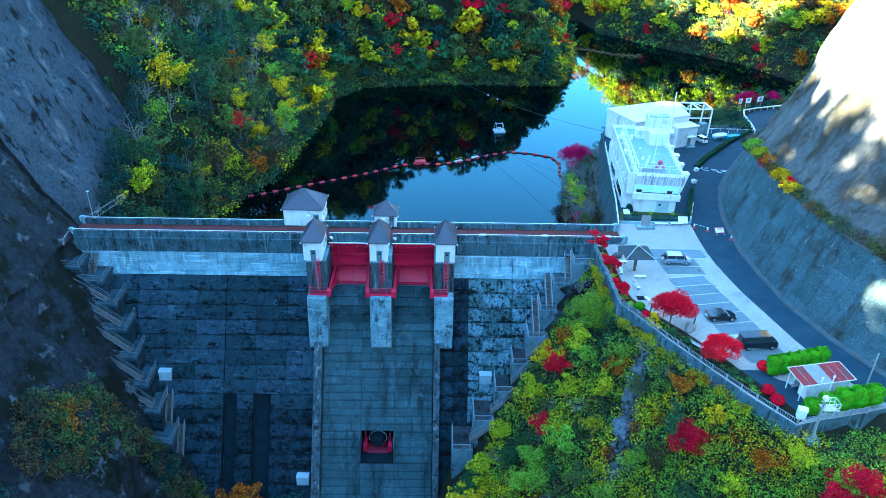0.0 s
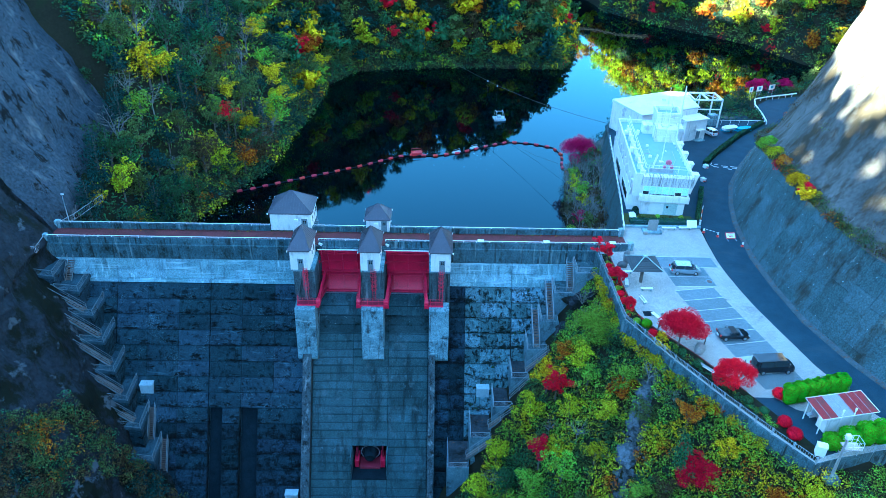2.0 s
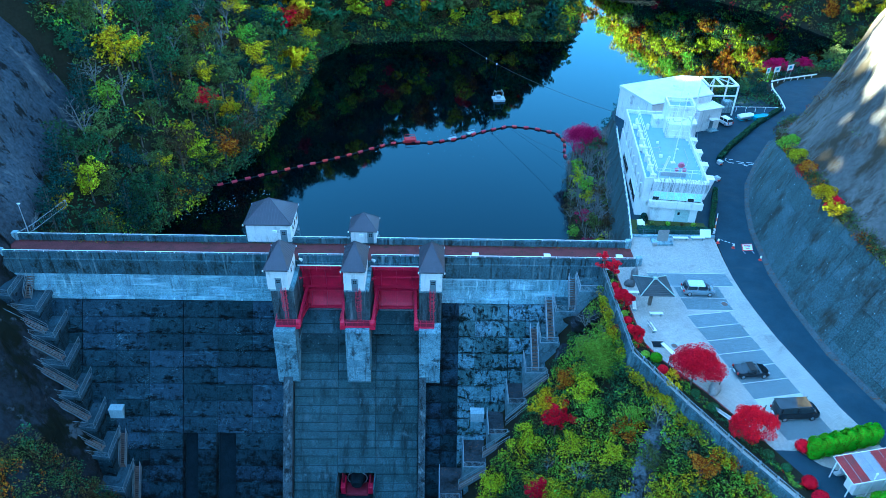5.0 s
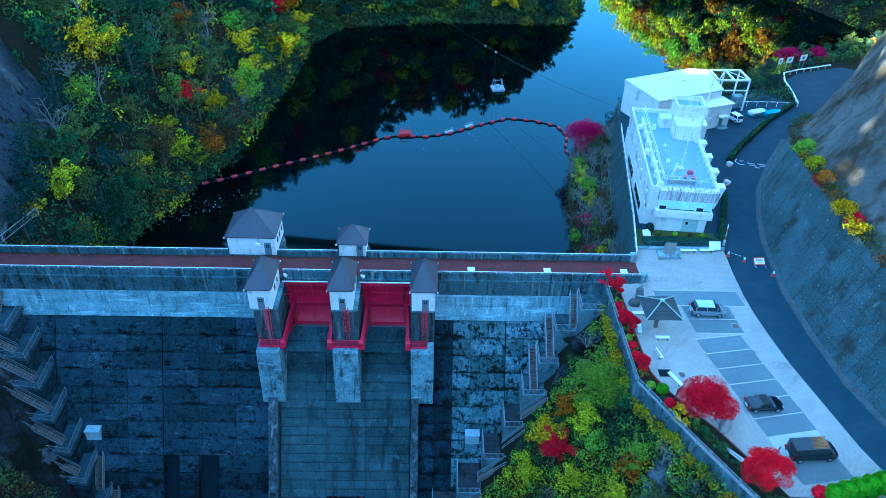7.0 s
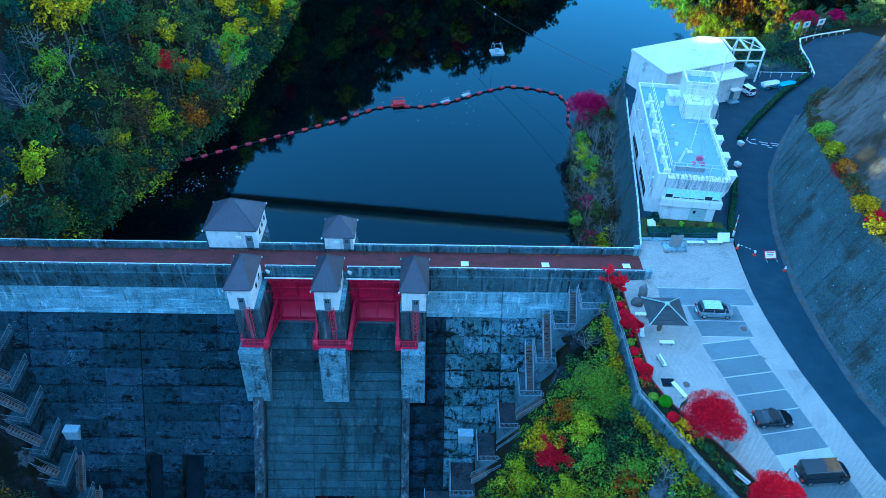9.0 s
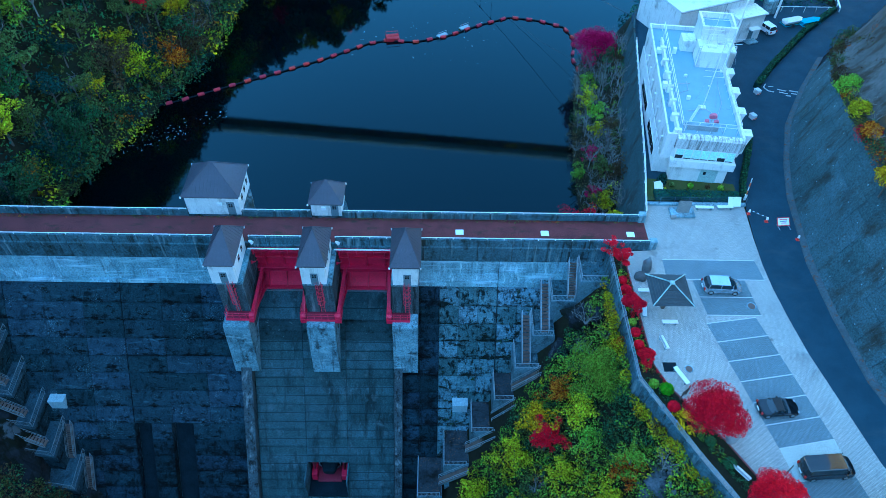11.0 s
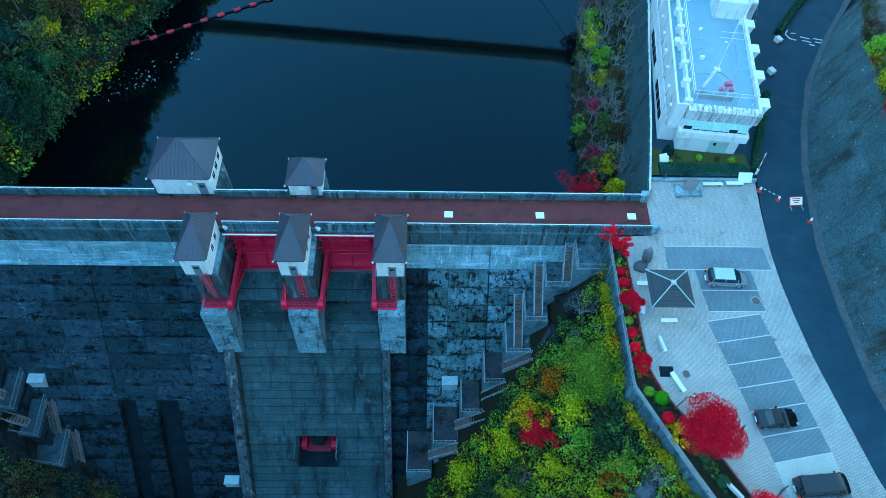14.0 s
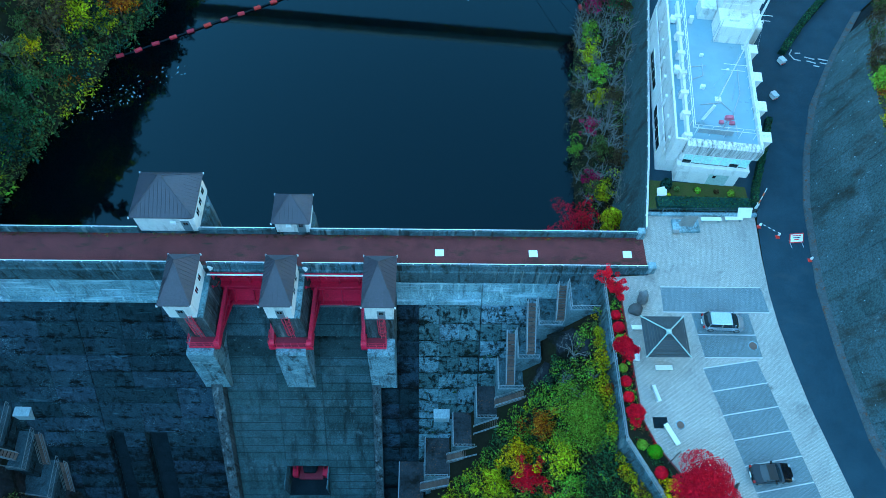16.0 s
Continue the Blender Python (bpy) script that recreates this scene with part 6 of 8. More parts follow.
# office front: lawn, fence, notice plates
lawn = thing("lawn", "small lawn before the office", "lawn", kind="structure")
flat("turf", [(13.5, 6.2), (25.4, 6.2), (25.4, 9.4), (24.0, 9.6), (14.3, 10.3)], 0.05, GRASS, lawn)
of = thing("garden_fence", "dark mesh fence on a low concrete kerb", "fence")
part("kerb", Mesh().cbox(13.0, 5.3, -0.1, 25.8, 5.75, 0.32, 0.03), PALE, of)
for x in np.arange(13.2, 25.9, 1.8):
    part("post", Mesh().box(x - 0.04, 5.6, 0.3, x + 0.04, 5.68, 1.2), DARKC, of)
mm = Mesh()
for zz in (0.4, 0.8, 1.15):
    mm.tube([(13.2, 5.64, zz), (25.6, 5.64, zz)], 0.025, 4)
for x in np.arange(13.3, 25.6, 0.15):
    mm.tube([(x, 5.64, 0.4), (x, 5.64, 1.15)], 0.01, 3)
part("mesh_panel", mm, DARKC, of)
nb = thing("notice_plate", "white notice panel leaning on the fence", "sign", at=pose(24.2, 5.0, 0.32, -38, 0, 0))
part("panel", Mesh().cbox(-0.8, -0.05, 0, 0.8, 0.05, 1.2, 0.02), WHITE, nb)
nb = thing("notice_plate", "white notice panel standing in the lawn", "sign", at=pose(15.4, 7.6, 0.05, -38, 0, 15))
part("panel", Mesh().cbox(-0.6, -0.05, 0.4, 0.6, 0.05, 1.5, 0.02), WHITE, nb)
part("leg", Mesh().box(-0.04, -0.04, 0, 0.04, 0.04, 0.5), STEEL, nb)
bar = thing("barrier_pole", "orange and white raised barrier pole", "barrier", at=pose(26.0, 6.6, 0))
ORANGE = material("orange_paint", (0.75, 0.16, 0.03), (0.6, 0.13, 0.03), 0.5, bump=0.02)
part("stand", Mesh().cbox(-0.15, -0.15, 0, 0.15, 0.15, 0.9, 0.03), WHITE, bar)
for i in range(4):
    part("stripe", Mesh().tube([(0.03, 0.3 * i * 0.3, 0.9 + 0.6 * i), (0.03, 0.3 * (i + 1) * 0.3, 1.5 + 0.6 * i)], 0.06, 6), ORANGE if i % 2 == 0 else WHITE, bar)

CONERED = material("cone_red", (0.65, 0.03, 0.02), (0.5, 0.03, 0.02), 0.5, bump=0.02)


def cone(x, y):
    c = thing("traffic_cone", "red and white traffic cone on the road", "traffic cone", "traffic cones", at=pose(x, y, 0.03))
    part("base", Mesh().cbox(-0.22, -0.22, 0, 0.22, 0.22, 0.05, 0.015), CONERED, c)
    part("body", Mesh().tube([(0, 0, 0.04), (0, 0, 0.4)], 0.17, 12, 0.1), CONERED, c)
    part("sleeve", Mesh().tube([(0, 0, 0.4), (0, 0, 0.72)], 0.15, 12, 0.1), WHITE, c)


for x, y in ((25.8, 4.0), (27.6, 2.7), (30.45, -0.3)):
    cone(x, y)
rope = thing("cone_bar", "yellow striped bar between two cones", "bar", at=pose(25.8, 4.0, 0.72))
for i in range(8):
    part("stripe", Mesh().tube([(1.8 * i / 8, -1.3 * i / 8, -0.0), (1.8 * (i + 0.96) / 8, -1.3 * (i + 0.96) / 8, 0.0)], 0.035, 5), WHITE if i % 2 else DARKC, rope)
cb = thing("closure_sign", "white and red road closure sign on a frame", "sign", at=pose(29.5, 1.8, 0.03, 0, 0, 5))
part("frame", Mesh().cbox(-0.8, -0.06, 0.15, 0.8, 0.0, 1.2, 0.02, pose(0, 0, 0, -52)), CONERED, cb)
part("panel", Mesh().box(-0.7, -0.075, 0.25, 0.7, -0.062, 1.1, pose(0, 0, 0, -52)), WHITE, cb)
for i, (xa, xb, zz) in enumerate(((-0.5, 0.5, 0.9), (-0.45, 0.4, 0.68), (-0.3, 0.3, 0.46))):
    part("text_bar", Mesh().box(xa, -0.083, zz, xb, -0.077, zz + 0.1, pose(0, 0, 0, -52)), CONERED if i != 1 else DARKC, cb)
part("leg", Mesh().box(-0.7, -0.5, 0, -0.64, 0.5, 0.05), STEEL, cb)
part("leg", Mesh().box(0.64, -0.5, 0, 0.7, 0.5, 0.05), STEEL, cb)

# road marking, worn strokes
mk = thing("road_marking", "worn white stop lettering painted on the asphalt", "road marking", kind="structure")
for pts in ([(36.6, 31.9), (36.1, 31.1), (36.5, 30.2), (37.3, 29.9)], [(36.9, 31.3), (37.6, 31.3)], [(38.0, 30.6), (39.2, 30.2)], [(38.1, 29.9), (39.2, 29.5)], [(39.7, 30.3), (40.9, 30.0)], [(39.8, 29.6), (41.0, 29.3)], [(38.8, 29.1), (39.5, 28.9)]):
    part("stroke", Mesh().tube([(x, y, 0.045) for x, y in pts], 0.09, 4), LINE, mk)

# ---- shed, mast and locker ----
shed = thing("shed", "white shed with a corrugated red and grey roof", "shed", at=pose(23.43, -39.96, 0, 0, 0, 11.0) @ Matrix.Diagonal((0.935, 0.84, 1, 1)))
part("wall", Mesh().box(0.9, 0.1, 0, 6.7, 0.2, 2.35).box(0.9, 2.8, 0, 6.7, 2.9, 2.5).box(6.6, 0.2, 0, 6.7, 2.8, 2.4).box(0.9, 0.2, 0, 1.0, 1.6, 2.4), WALLW, shed)
part("counter", Mesh().box(0.1, 2.3, 0.8, 0.9, 2.8, 0.9), STEEL, shed)
for y in (0.1, 2.85):
    part("post", Mesh().box(0.0, y - 0.05, 0, 0.1, y + 0.05, 2.4), WHITE, shed)
ROOFR = material("red_roof_sheet", (0.30, 0.012, 0.016), (0.20, 0.010, 0.014), 0.55, 0.8, 6.0, stain=(0.12, 0.03, 0.03), bump=0.05)
ROOFG = material("grey_roof_sheet", (0.30, 0.31, 0.36), (0.24, 0.25, 0.30), 0.5, 0.8, 6.0, bump=0.05)
for i in range(7):
    x0 = -0.25 + i * 1.04
    sh = part("roof_sheet", Mesh().extrude_x([(-0.35, 2.36), (3.25, 2.66), (3.25, 2.71), (-0.35, 2.41)], x0, x0 + 1.02), ROOFG if i in (2, 3) else ROOFR, shed)
    for k_ in range(5):
        part("rib", Mesh().tube([(x0 + 0.1 + k_ * 0.2, -0.35, 2.43), (x0 + 0.1 + k_ * 0.2, 3.25, 2.73)], 0.03, 4), ROOFG if i in (2, 3) else ROOFR, sh)
    part("batten", Mesh().tube([(x0, -0.35, 2.46), (x0, 3.25, 2.76)], 0.025, 4), RAILM, shed)
part("roof_edge", Mesh().tube([(-0.27, -0.37, 2.44), (7.05, -0.37, 2.44), (7.05, 3.27, 2.74), (-0.27, 3.27, 2.74), (-0.27, -0.37, 2.44)], 0.05, 5), WHITE, shed)
for x in (2.3, 3.9):
    part("vent_pipe", Mesh().tube([(x, -0.15, 0), (x, -0.15, 3.1)], 0.07, 7).tube([(x, -0.15, 3.0), (x, -0.15, 3.25)], 0.12, 7), WHITE, shed)
lk = thing("locker", "white steel locker with a gabled lid", "locker", at=pose(22.4, -42.7, 0, 0, 0, -20))
part("body", Mesh().cbox(-0.45, -0.4, 0, 0.45, 0.4, 1.3, 0.02), WHITE, lk)
part("lid", Mesh().extrude_x([(-0.45, 1.3), (0.45, 1.3), (0, 1.5)], -0.5, 0.5), WHITE, lk)
mast = thing("camera_mast", "grey steel mast with a caged service platform", "mast", at=pose(23.2, -44.5, -1.6))
part("footing", Mesh().cbox(-0.7, -0.7, -1.5, 0.7, 0.7, 0.4, 0.06), LANDC, mast)
part("pole", Mesh().tube([(0, 0, 0.3), (0, 0, 5.7)], 0.16, 10, 0.13), STEEL, mast)
part("platform", Mesh().box(-0.1, -0.5, 4.5, 1.5, 0.6, 4.58), STEEL, mast)
cg = Mesh()
for zz in (5.0, 5.5):
    cg.tube([(0, -0.5, zz), (1.5, -0.5, zz), (1.5, 0.6, zz), (0, 0.6, zz)], 0.03, 4)
for x, y in ((0.5, -0.5), (1.5, -0.5), (1.5, 0.6), (0.5, 0.6), (1.0, -0.5), (1.0, 0.6)):
    cg.tube([(x, y, 4.5), (x, y, 5.5)], 0.03, 4)
part("cage", cg, WHITE, mast)
part("camera_head", Mesh().cbox(-0.26, -0.26, 5.6, 0.26, 0.26, 6.2, 0.1), WHITE, mast)
part("strut", Mesh().tube([(0, 0, 3.6), (1.4, 0, 4.5)], 0.05, 5), STEEL, mast)
lp = thing("lamp_post", "slim grey lamp post at the dam end", "lamp post", "lamp posts", at=pose(-75.0, 4.0, 0))
part("pole", Mesh().tube([(0, 0, -0.5), (0, 0, 5.0)], 0.07, 8, 0.05), STEEL, lp)
part("head", Mesh().cbox(-0.15, -0.1, 4.95, 0.3, 0.1, 5.12, 0.03), WHITE, lp)
lp = thing("lamp_post", "slim grey post beside the road", "lamp post", "lamp posts", at=pose(31.5, -38.8, 0))
part("pole", Mesh().tube([(0, 0, -0.5), (0, 0, 6.0)], 0.1, 8, 0.08), STEEL, lp)
gr = thing("end_fence", "white bar fence at the end of the dam crest", "fence")
guard([(-76.0, -2.0, 0.0), (-75.6, -5.3, 0.0), (-80.2, -4.5, 0.0)], gr, gap=0.3)
guard([(-75.6, 2.6, 0.0), (-74.6, 5.0, 0.0), (-73.0, 12.0, 0.0)], gr, gap=0.4)
for x, y in ((-76.0, -1.7), (-76.0, 2.6), (12.55, -1.75), (12.05, 2.6)):
    ps = thing("end_post", "square concrete end post of the parapet", "post", "parapet end posts", at=pose(x, y, -0.1))
    part("shaft", Mesh().cbox(-0.4, -0.4, 0, 0.4, 0.4, 1.35, 0.05), PALE, ps)

# ---- vehicles ----
TYRE = material("tyre_rubber", (0.02, 0.02, 0.02), (0.015, 0.015, 0.015), 0.85, bump=0.05)
RIM = material("alloy_rim", (0.6, 0.61, 0.62), (0.5, 0.51, 0.52), 0.3, metal=0.9, bump=0.0)
LAMPW = material("lamp_glass", (0.30, 0.32, 0.33), (0.25, 0.27, 0.28), 0.1, bump=0.0)
LAMPR = material("tail_lamp_red", (0.4, 0.01, 0.01), (0.3, 0.01, 0.01), 0.15, bump=0.0)


def paint(name, c, rough=0.18, metal=0.4, coat=0.8):
    m = material(name, c, tuple(0.9 * v for v in c), rough, 2.0, 30.0, bump=0.0, metal=metal, spec=0.6)
    m.node_tree.nodes["Principled BSDF"].inputs["Coat Weight"].default_value = coat
    return m


def car(x, y, rz, L, W, side, cabin, mat_, label, wheels, roofmat=None, glass=None):
    """side: lower body outline (x, z); cabin: glasshouse outline (x, z)."""
    c = thing("car", label, "car", "parked cars", at=pose(x, y, 0.01, 0, 0, rz))
    def loft(prof, ws, sub):
        bm = bmesh.new()
        rings = []
        for w, inset in ws:
            rings.append([bm.verts.new((px - inset * (px / L * 2) ** 5 if abs(px) > 0.3 * L else px, w, pz)) for px, pz in prof])
        n = len(prof)
        for r0, r1 in zip(rings, rings[1:]):
            for i in range(n):
                bm.faces.new((r0[i], r0[(i + 1) % n], r1[(i + 1) % n], r1[i]))
        bm.faces.new(rings[0]), bm.faces.new(list(reversed(rings[-1])))
        bmesh.ops.recalc_face_normals(bm, faces=bm.faces[:])
        bmesh.ops.bevel(bm, geom=[e for e in bm.edges if len(e.link_faces) == 2 and e.calc_face_angle(0) > 0.45], offset=0.06, segments=2, affect="EDGES", clamp_overlap=True)
        return Mesh().take(bm)
    h = W / 2
    body = part("body", loft(side, [(-h, 0.42), (-h * 0.93, 0.2), (-h * 0.72, 0.07), (0, 0.0), (h * 0.72, 0.07), (h * 0.93, 0.2), (h, 0.42)], 0), mat_, c, smooth=False)
    top = max(p[1] for p in cabin)
    low = min(p[1] for p in cabin)
    def cab(prof, k0, k1, inset=0.0):
        bm = bmesh.new()
        rings = []
        for s in (-1, -0.86, -0.5, 0.5, 0.86, 1):
            rings.append([bm.verts.new((px - 0.14 * max(0, abs(s) - 0.5) * 2 * math.copysign(1, px), s * (h * (k0 + (k1 - k0) * (pz - low) / (top - low))) , pz - (0.04 if abs(s) == 1 and pz > top - 0.1 else 0))) for px, pz in prof])
        n = len(prof)
        for r0, r1 in zip(rings, rings[1:]):
            for i in range(n):
                bm.faces.new((r0[i], r0[(i + 1) % n], r1[(i + 1) % n], r1[i]))
        bm.faces.new(rings[0]), bm.faces.new(list(reversed(rings[-1])))
        return Mesh().take(bm)
    part("glasshouse", cab(cabin, 0.95, 0.84), DARKGLASS, c, "dark tinted windows")
    xs = [p[0] for p in cabin if p[1] > top - 0.12]
    x0, x1 = min(xs), max(xs)
    rf = part("roof", Mesh().cbox(x0 - 0.06, -h * 0.83, top - 0.09, x1 + 0.06, h * 0.83, top + 0.03, 0.05), roofmat or mat_, c)
    for s in (-1, 1):
        for xp in np.linspace(min(p[0] for p in cabin) + 0.3, max(p[0] for p in cabin) - 0.5, 3):
            part("pillar", Mesh().tube([(xp, s * h * 0.955, low), (xp * 0.94 + 0.03 * (x0 + x1) / 2, s * h * 0.85, top - 0.02)], 0.045, 5), mat_, c)
        part("mirror", Mesh().cbox(max(p[0] for p in cabin) - 0.75, s * h - 0.02 if s > 0 else -h - 0.2, low - 0.02, max(p[0] for p in cabin) - 0.58, s * h + 0.2 if s > 0 else -h + 0.02, low + 0.13, 0.03), mat_, c)
        part("headlight", Mesh().cbox(L / 2 - 0.36, s * h * 0.70 - 0.14, 0.54, L / 2 - 0.12, s * h * 0.70 + 0.14, 0.68, 0.04), LAMPW, c)
        part("tail_light", Mesh().cbox(-L / 2 + 0.02, s * h * 0.8 - 0.12, 0.62, -L / 2 + 0.16, s * h * 0.8 + 0.12, 0.92, 0.03), LAMPR, c)
    for wx in wheels:
        for s in (-1, 1):
            wl = part("wheel", Mesh().tube([(wx, s * (h - 0.2), 0.32), (wx, s * (h + 0.01), 0.32)], 0.32, 16), TYRE, c)
            part("rim", Mesh().tube([(wx, s * (h - 0.05), 0.32), (wx, s * (h + 0.025), 0.32)], 0.2, 12), RIM, wl)
    if top > 1.7:
        for k_ in range(9):
            yr = -h * 0.68 + h * 0.17 * k_
            part("roof_rib", Mesh().cbox(x0 + 0.1, yr - 0.03, top + 0.03, x1 - 0.25, yr + 0.03, top + 0.05, 0.008), mat_, rf)
    part("number_plate", Mesh().box(-L / 2 - 0.03, -0.26, 0.5, -L / 2 + 0.02, 0.26, 0.66), WHITE, c)
    return c


SILVER, BLACK, BLUEB = paint("silver_paint", (0.50, 0.55, 0.60), 0.22, 0.7), paint("black_paint", (0.004, 0.005, 0.008), 0.05, 0.0, 0.3), paint("white_car_paint", (0.8, 0.8, 0.8), 0.25, 0.0)
car(19.05, -8.05, -2, 4.4, 1.72, [(-2.18, 0.3), (2.1, 0.28), (2.2, 0.5), (2.1, 0.78), (1.3, 0.98), (-2.0, 1.02), (-2.2, 0.8)], [(-2.05, 1.0), (1.45, 0.96), (0.55, 1.5), (-1.5, 1.55), (-1.85, 1.42)], SILVER, "silver family car parked in a bay", (-1.32, 1.35))
car(20.5, -23.25, 3, 4.05, 1.72, [(-2.0, 0.3), (1.95, 0.26), (2.02, 0.45), (1.9, 0.62), (0.9, 0.82), (-1.1, 0.86), (-1.9, 0.82), (-2.02, 0.6)], [(-1.15, 0.84), (0.75, 0.8), (0.15, 1.2), (-0.55, 1.22)], BLACK, "black two-seat sports car parked in a bay", (-1.25, 1.2), TYRE)
car(22.9, -29.5, 4.5, 5.0, 1.85, [(-2.48, 0.35), (2.4, 0.32), (2.5, 0.6), (2.35, 0.95), (1.9, 1.12), (-2.45, 1.15), (-2.5, 0.8)], [(-2.45, 1.1), (1.95, 1.08), (1.1, 1.88), (-2.2, 1.95), (-2.38, 1.85)], BLACK, "long black van parked on pale concrete", (-1.55, 1.55))
car(41.3, 47.2, 115, 3.6, 1.5, [(-1.75, 0.3), (1.7, 0.28), (1.8, 0.5), (1.65, 0.8), (1.1, 0.95), (-1.65, 1.0), (-1.8, 0.7)], [(-1.7, 0.98), (1.2, 0.94), (0.5, 1.42), (-1.3, 1.46)], BLUEB, "small white car in the yard", (-1.1, 1.1))
for x, y, rz, lab in ((46.4, 49.4, 20, "covered workboat on a teal trailer"), (49.4, 49.5, 20, "open teal workboat on a trailer")):
    bt = thing("workboat", lab, "boat", "yard boats", at=pose(x, y, 0, 0, 0, rz))
    part("hull", Mesh().add([(-1.7, -0.7, 0.9), (1.2, -0.7, 0.9), (2.0, 0, 1.0), (1.2, 0.7, 0.9), (-1.7, 0.7, 0.9), (-1.6, -0.45, 0.4), (1.0, -0.45, 0.4), (1.0, 0.45, 0.4), (-1.6, 0.45, 0.4)],
         [(0, 1, 2, 3, 4), (0, 5, 6, 1), (1, 6, 2), (2, 6, 7), (2, 7, 3), (3, 7, 8, 4), (4, 8, 5, 0), (5, 8, 7, 6)]), TEAL if "open" in lab else WHITE, bt)
    part("trailer_frame", Mesh().tube([(-1.8, -0.8, 0.35), (1.6, -0.8, 0.35), (2.4, 0, 0.35), (1.6, 0.8, 0.35), (-1.8, 0.8, 0.35), (-1.8, -0.8, 0.35)], 0.06, 5), TEAL, bt)
    for s in (-1, 1):
        part("wheel", Mesh().tube([(-0.4, s * 0.95, 0.28), (-0.4, s * 0.8, 0.28)], 0.28, 12), TYRE, bt)
    if "cover" in lab:
        part("cover", Mesh().add([(-1.7, -0.75, 0.95), (1.3, -0.7, 0.95), (1.9, 0, 1.05), (1.3, 0.7, 0.95), (-1.7, 0.75, 0.95), (-1.4, 0, 1.5), (0.9, 0, 1.45)], [(0, 1, 6, 5), (1, 2, 6), (2, 3, 6), (3, 4, 5, 6), (4, 0, 5)]), WHITE, bt)
for x, y in ((35.2, 28.2), (32.7, 22.1)):
    tk = thing("storage_crate", "pale plastic crate with a red edge beside the road", "crate", "roadside crates", at=pose(x - 0.6, y + 1.4, 0, 0, 0, 25))
    part("box", Mesh().cbox(-0.35, -0.45, 0, 0.35, 0.45, 0.6, 0.05), WHITE, tk)
    part("lid", Mesh().cbox(-0.39, -0.49, 0.6, 0.39, 0.49, 0.68, 0.03), STEEL, tk)
    part("edge", Mesh().box(-0.36, -0.47, 0.1, 0.36, -0.45, 0.25), CONERED, tk)

# far road: guard rail and signs
gl = thing("guard_rail", "white roadside guard rail at the bend", "guard rail")
GR = [(56.2, 53.8, 0.0), (57.3, 58.8, 0.0), (58.1, 65.0, 0.0), (59.6, 69.3, 0.0), (63.5, 71.2, 0.0), (72.0, 74.3, 0.0)]
part("rail", Mesh().tube([(x, y, 0.75) for x, y, z in GR], 0.14, 6), WHITE, gl)
for p_, _ in along(GR, 2.0):
    part("post", Mesh().tube([p_, p_ + Vector((0, 0, 0.75))], 0.07, 6), WHITE, gl)
for x, y, w in ((62.0, 73.2, 1.9), (65.6, 74.6, 2.0), (59.6, 72.3, 1.2)):
    sg = thing("road_sign", "white sign panel on two posts by the far bend", "sign", "far road signs", at=pose(x, y, -0.3, 0, 0, 25))
    for s in (-1, 1):
        part("post", Mesh().tube([(s * w * 0.3, 0, 0), (s * w * 0.3, 0, 2.9)], 0.06, 6), STEEL, sg)
    part("panel", Mesh().cbox(-w / 2, -0.08, 1.8, w / 2, -0.04, 3.1, 0.01), WHITE, sg)
    part("mark", Mesh().box(-w * 0.2, -0.095, 2.2, w * 0.2, -0.085, 2.8), TEAL, sg)
yf = thing("yard_fence", "white pipe fence along the back of the yard", "fence")
rail([(44.0, 53.5, 1.0), (54.6, 53.6, 1.0)], yf, h=1.0)
# wall top fence beside the reservoir
wf = thing("wall_fence", "white pipe fence on the reservoir wall", "fence")
rail([(12.6, 3.0, 1.5), (13.25, 6.7, 1.5), (14.25, 12.4, 1.5), (16.25, 26, 1.5), (18.65, 42, 1.5)], wf, h=0.9)
rail([(12.6, 3.0, 1.05), (13.25, 6.7, 1.05), (14.25, 12.4, 1.05), (16.25, 26, 1.05), (18.65, 42, 1.05)], wf, h=0.4)

# ---- trees ----
def leaf_cards(centres, radii, count, size, seed, flat=0.75, up=0.4):
    """Small bent leaf sprays scattered over the skins of clumps."""
    g = np.random.default_rng(seed)
    c = np.asarray(centres, float)
    r = np.asarray(radii, float)
    pick = g.choice(len(c), count, p=r ** 2 / np.sum(r ** 2))
    d = g.normal(size=(count, 3))
    d /= np.linalg.norm(d, axis=1)[:, None]
    d[:, 2] = np.where(g.random(count) < up, np.abs(d[:, 2]), d[:, 2])
    dist = r[pick] * (0.55 + 0.5 * g.random(count) ** 0.6)
    pos = c[pick] + d * dist[:, None] * np.array([1, 1, flat])
    nrm = d * 0.55 + g.normal(size=(count, 3)) * 0.75
    nrm[:, 2] += 0.3
    nrm /= np.linalg.norm(nrm, axis=1)[:, None]
    a = np.cross(nrm, g.normal(size=(count, 3)))
    a /= np.linalg.norm(a, axis=1)[:, None]
    b = np.cross(nrm, a)
    s = size * (0.55 + 0.9 * g.random(count))[:, None]
    v = np.stack([pos - a * s * 0.6, pos - b * s * 0.35 + nrm * s * 0.12, pos + a * s * 0.75, pos + b * s * 0.35 + nrm * s * 0.12], 1).reshape(-1, 3)
    return v


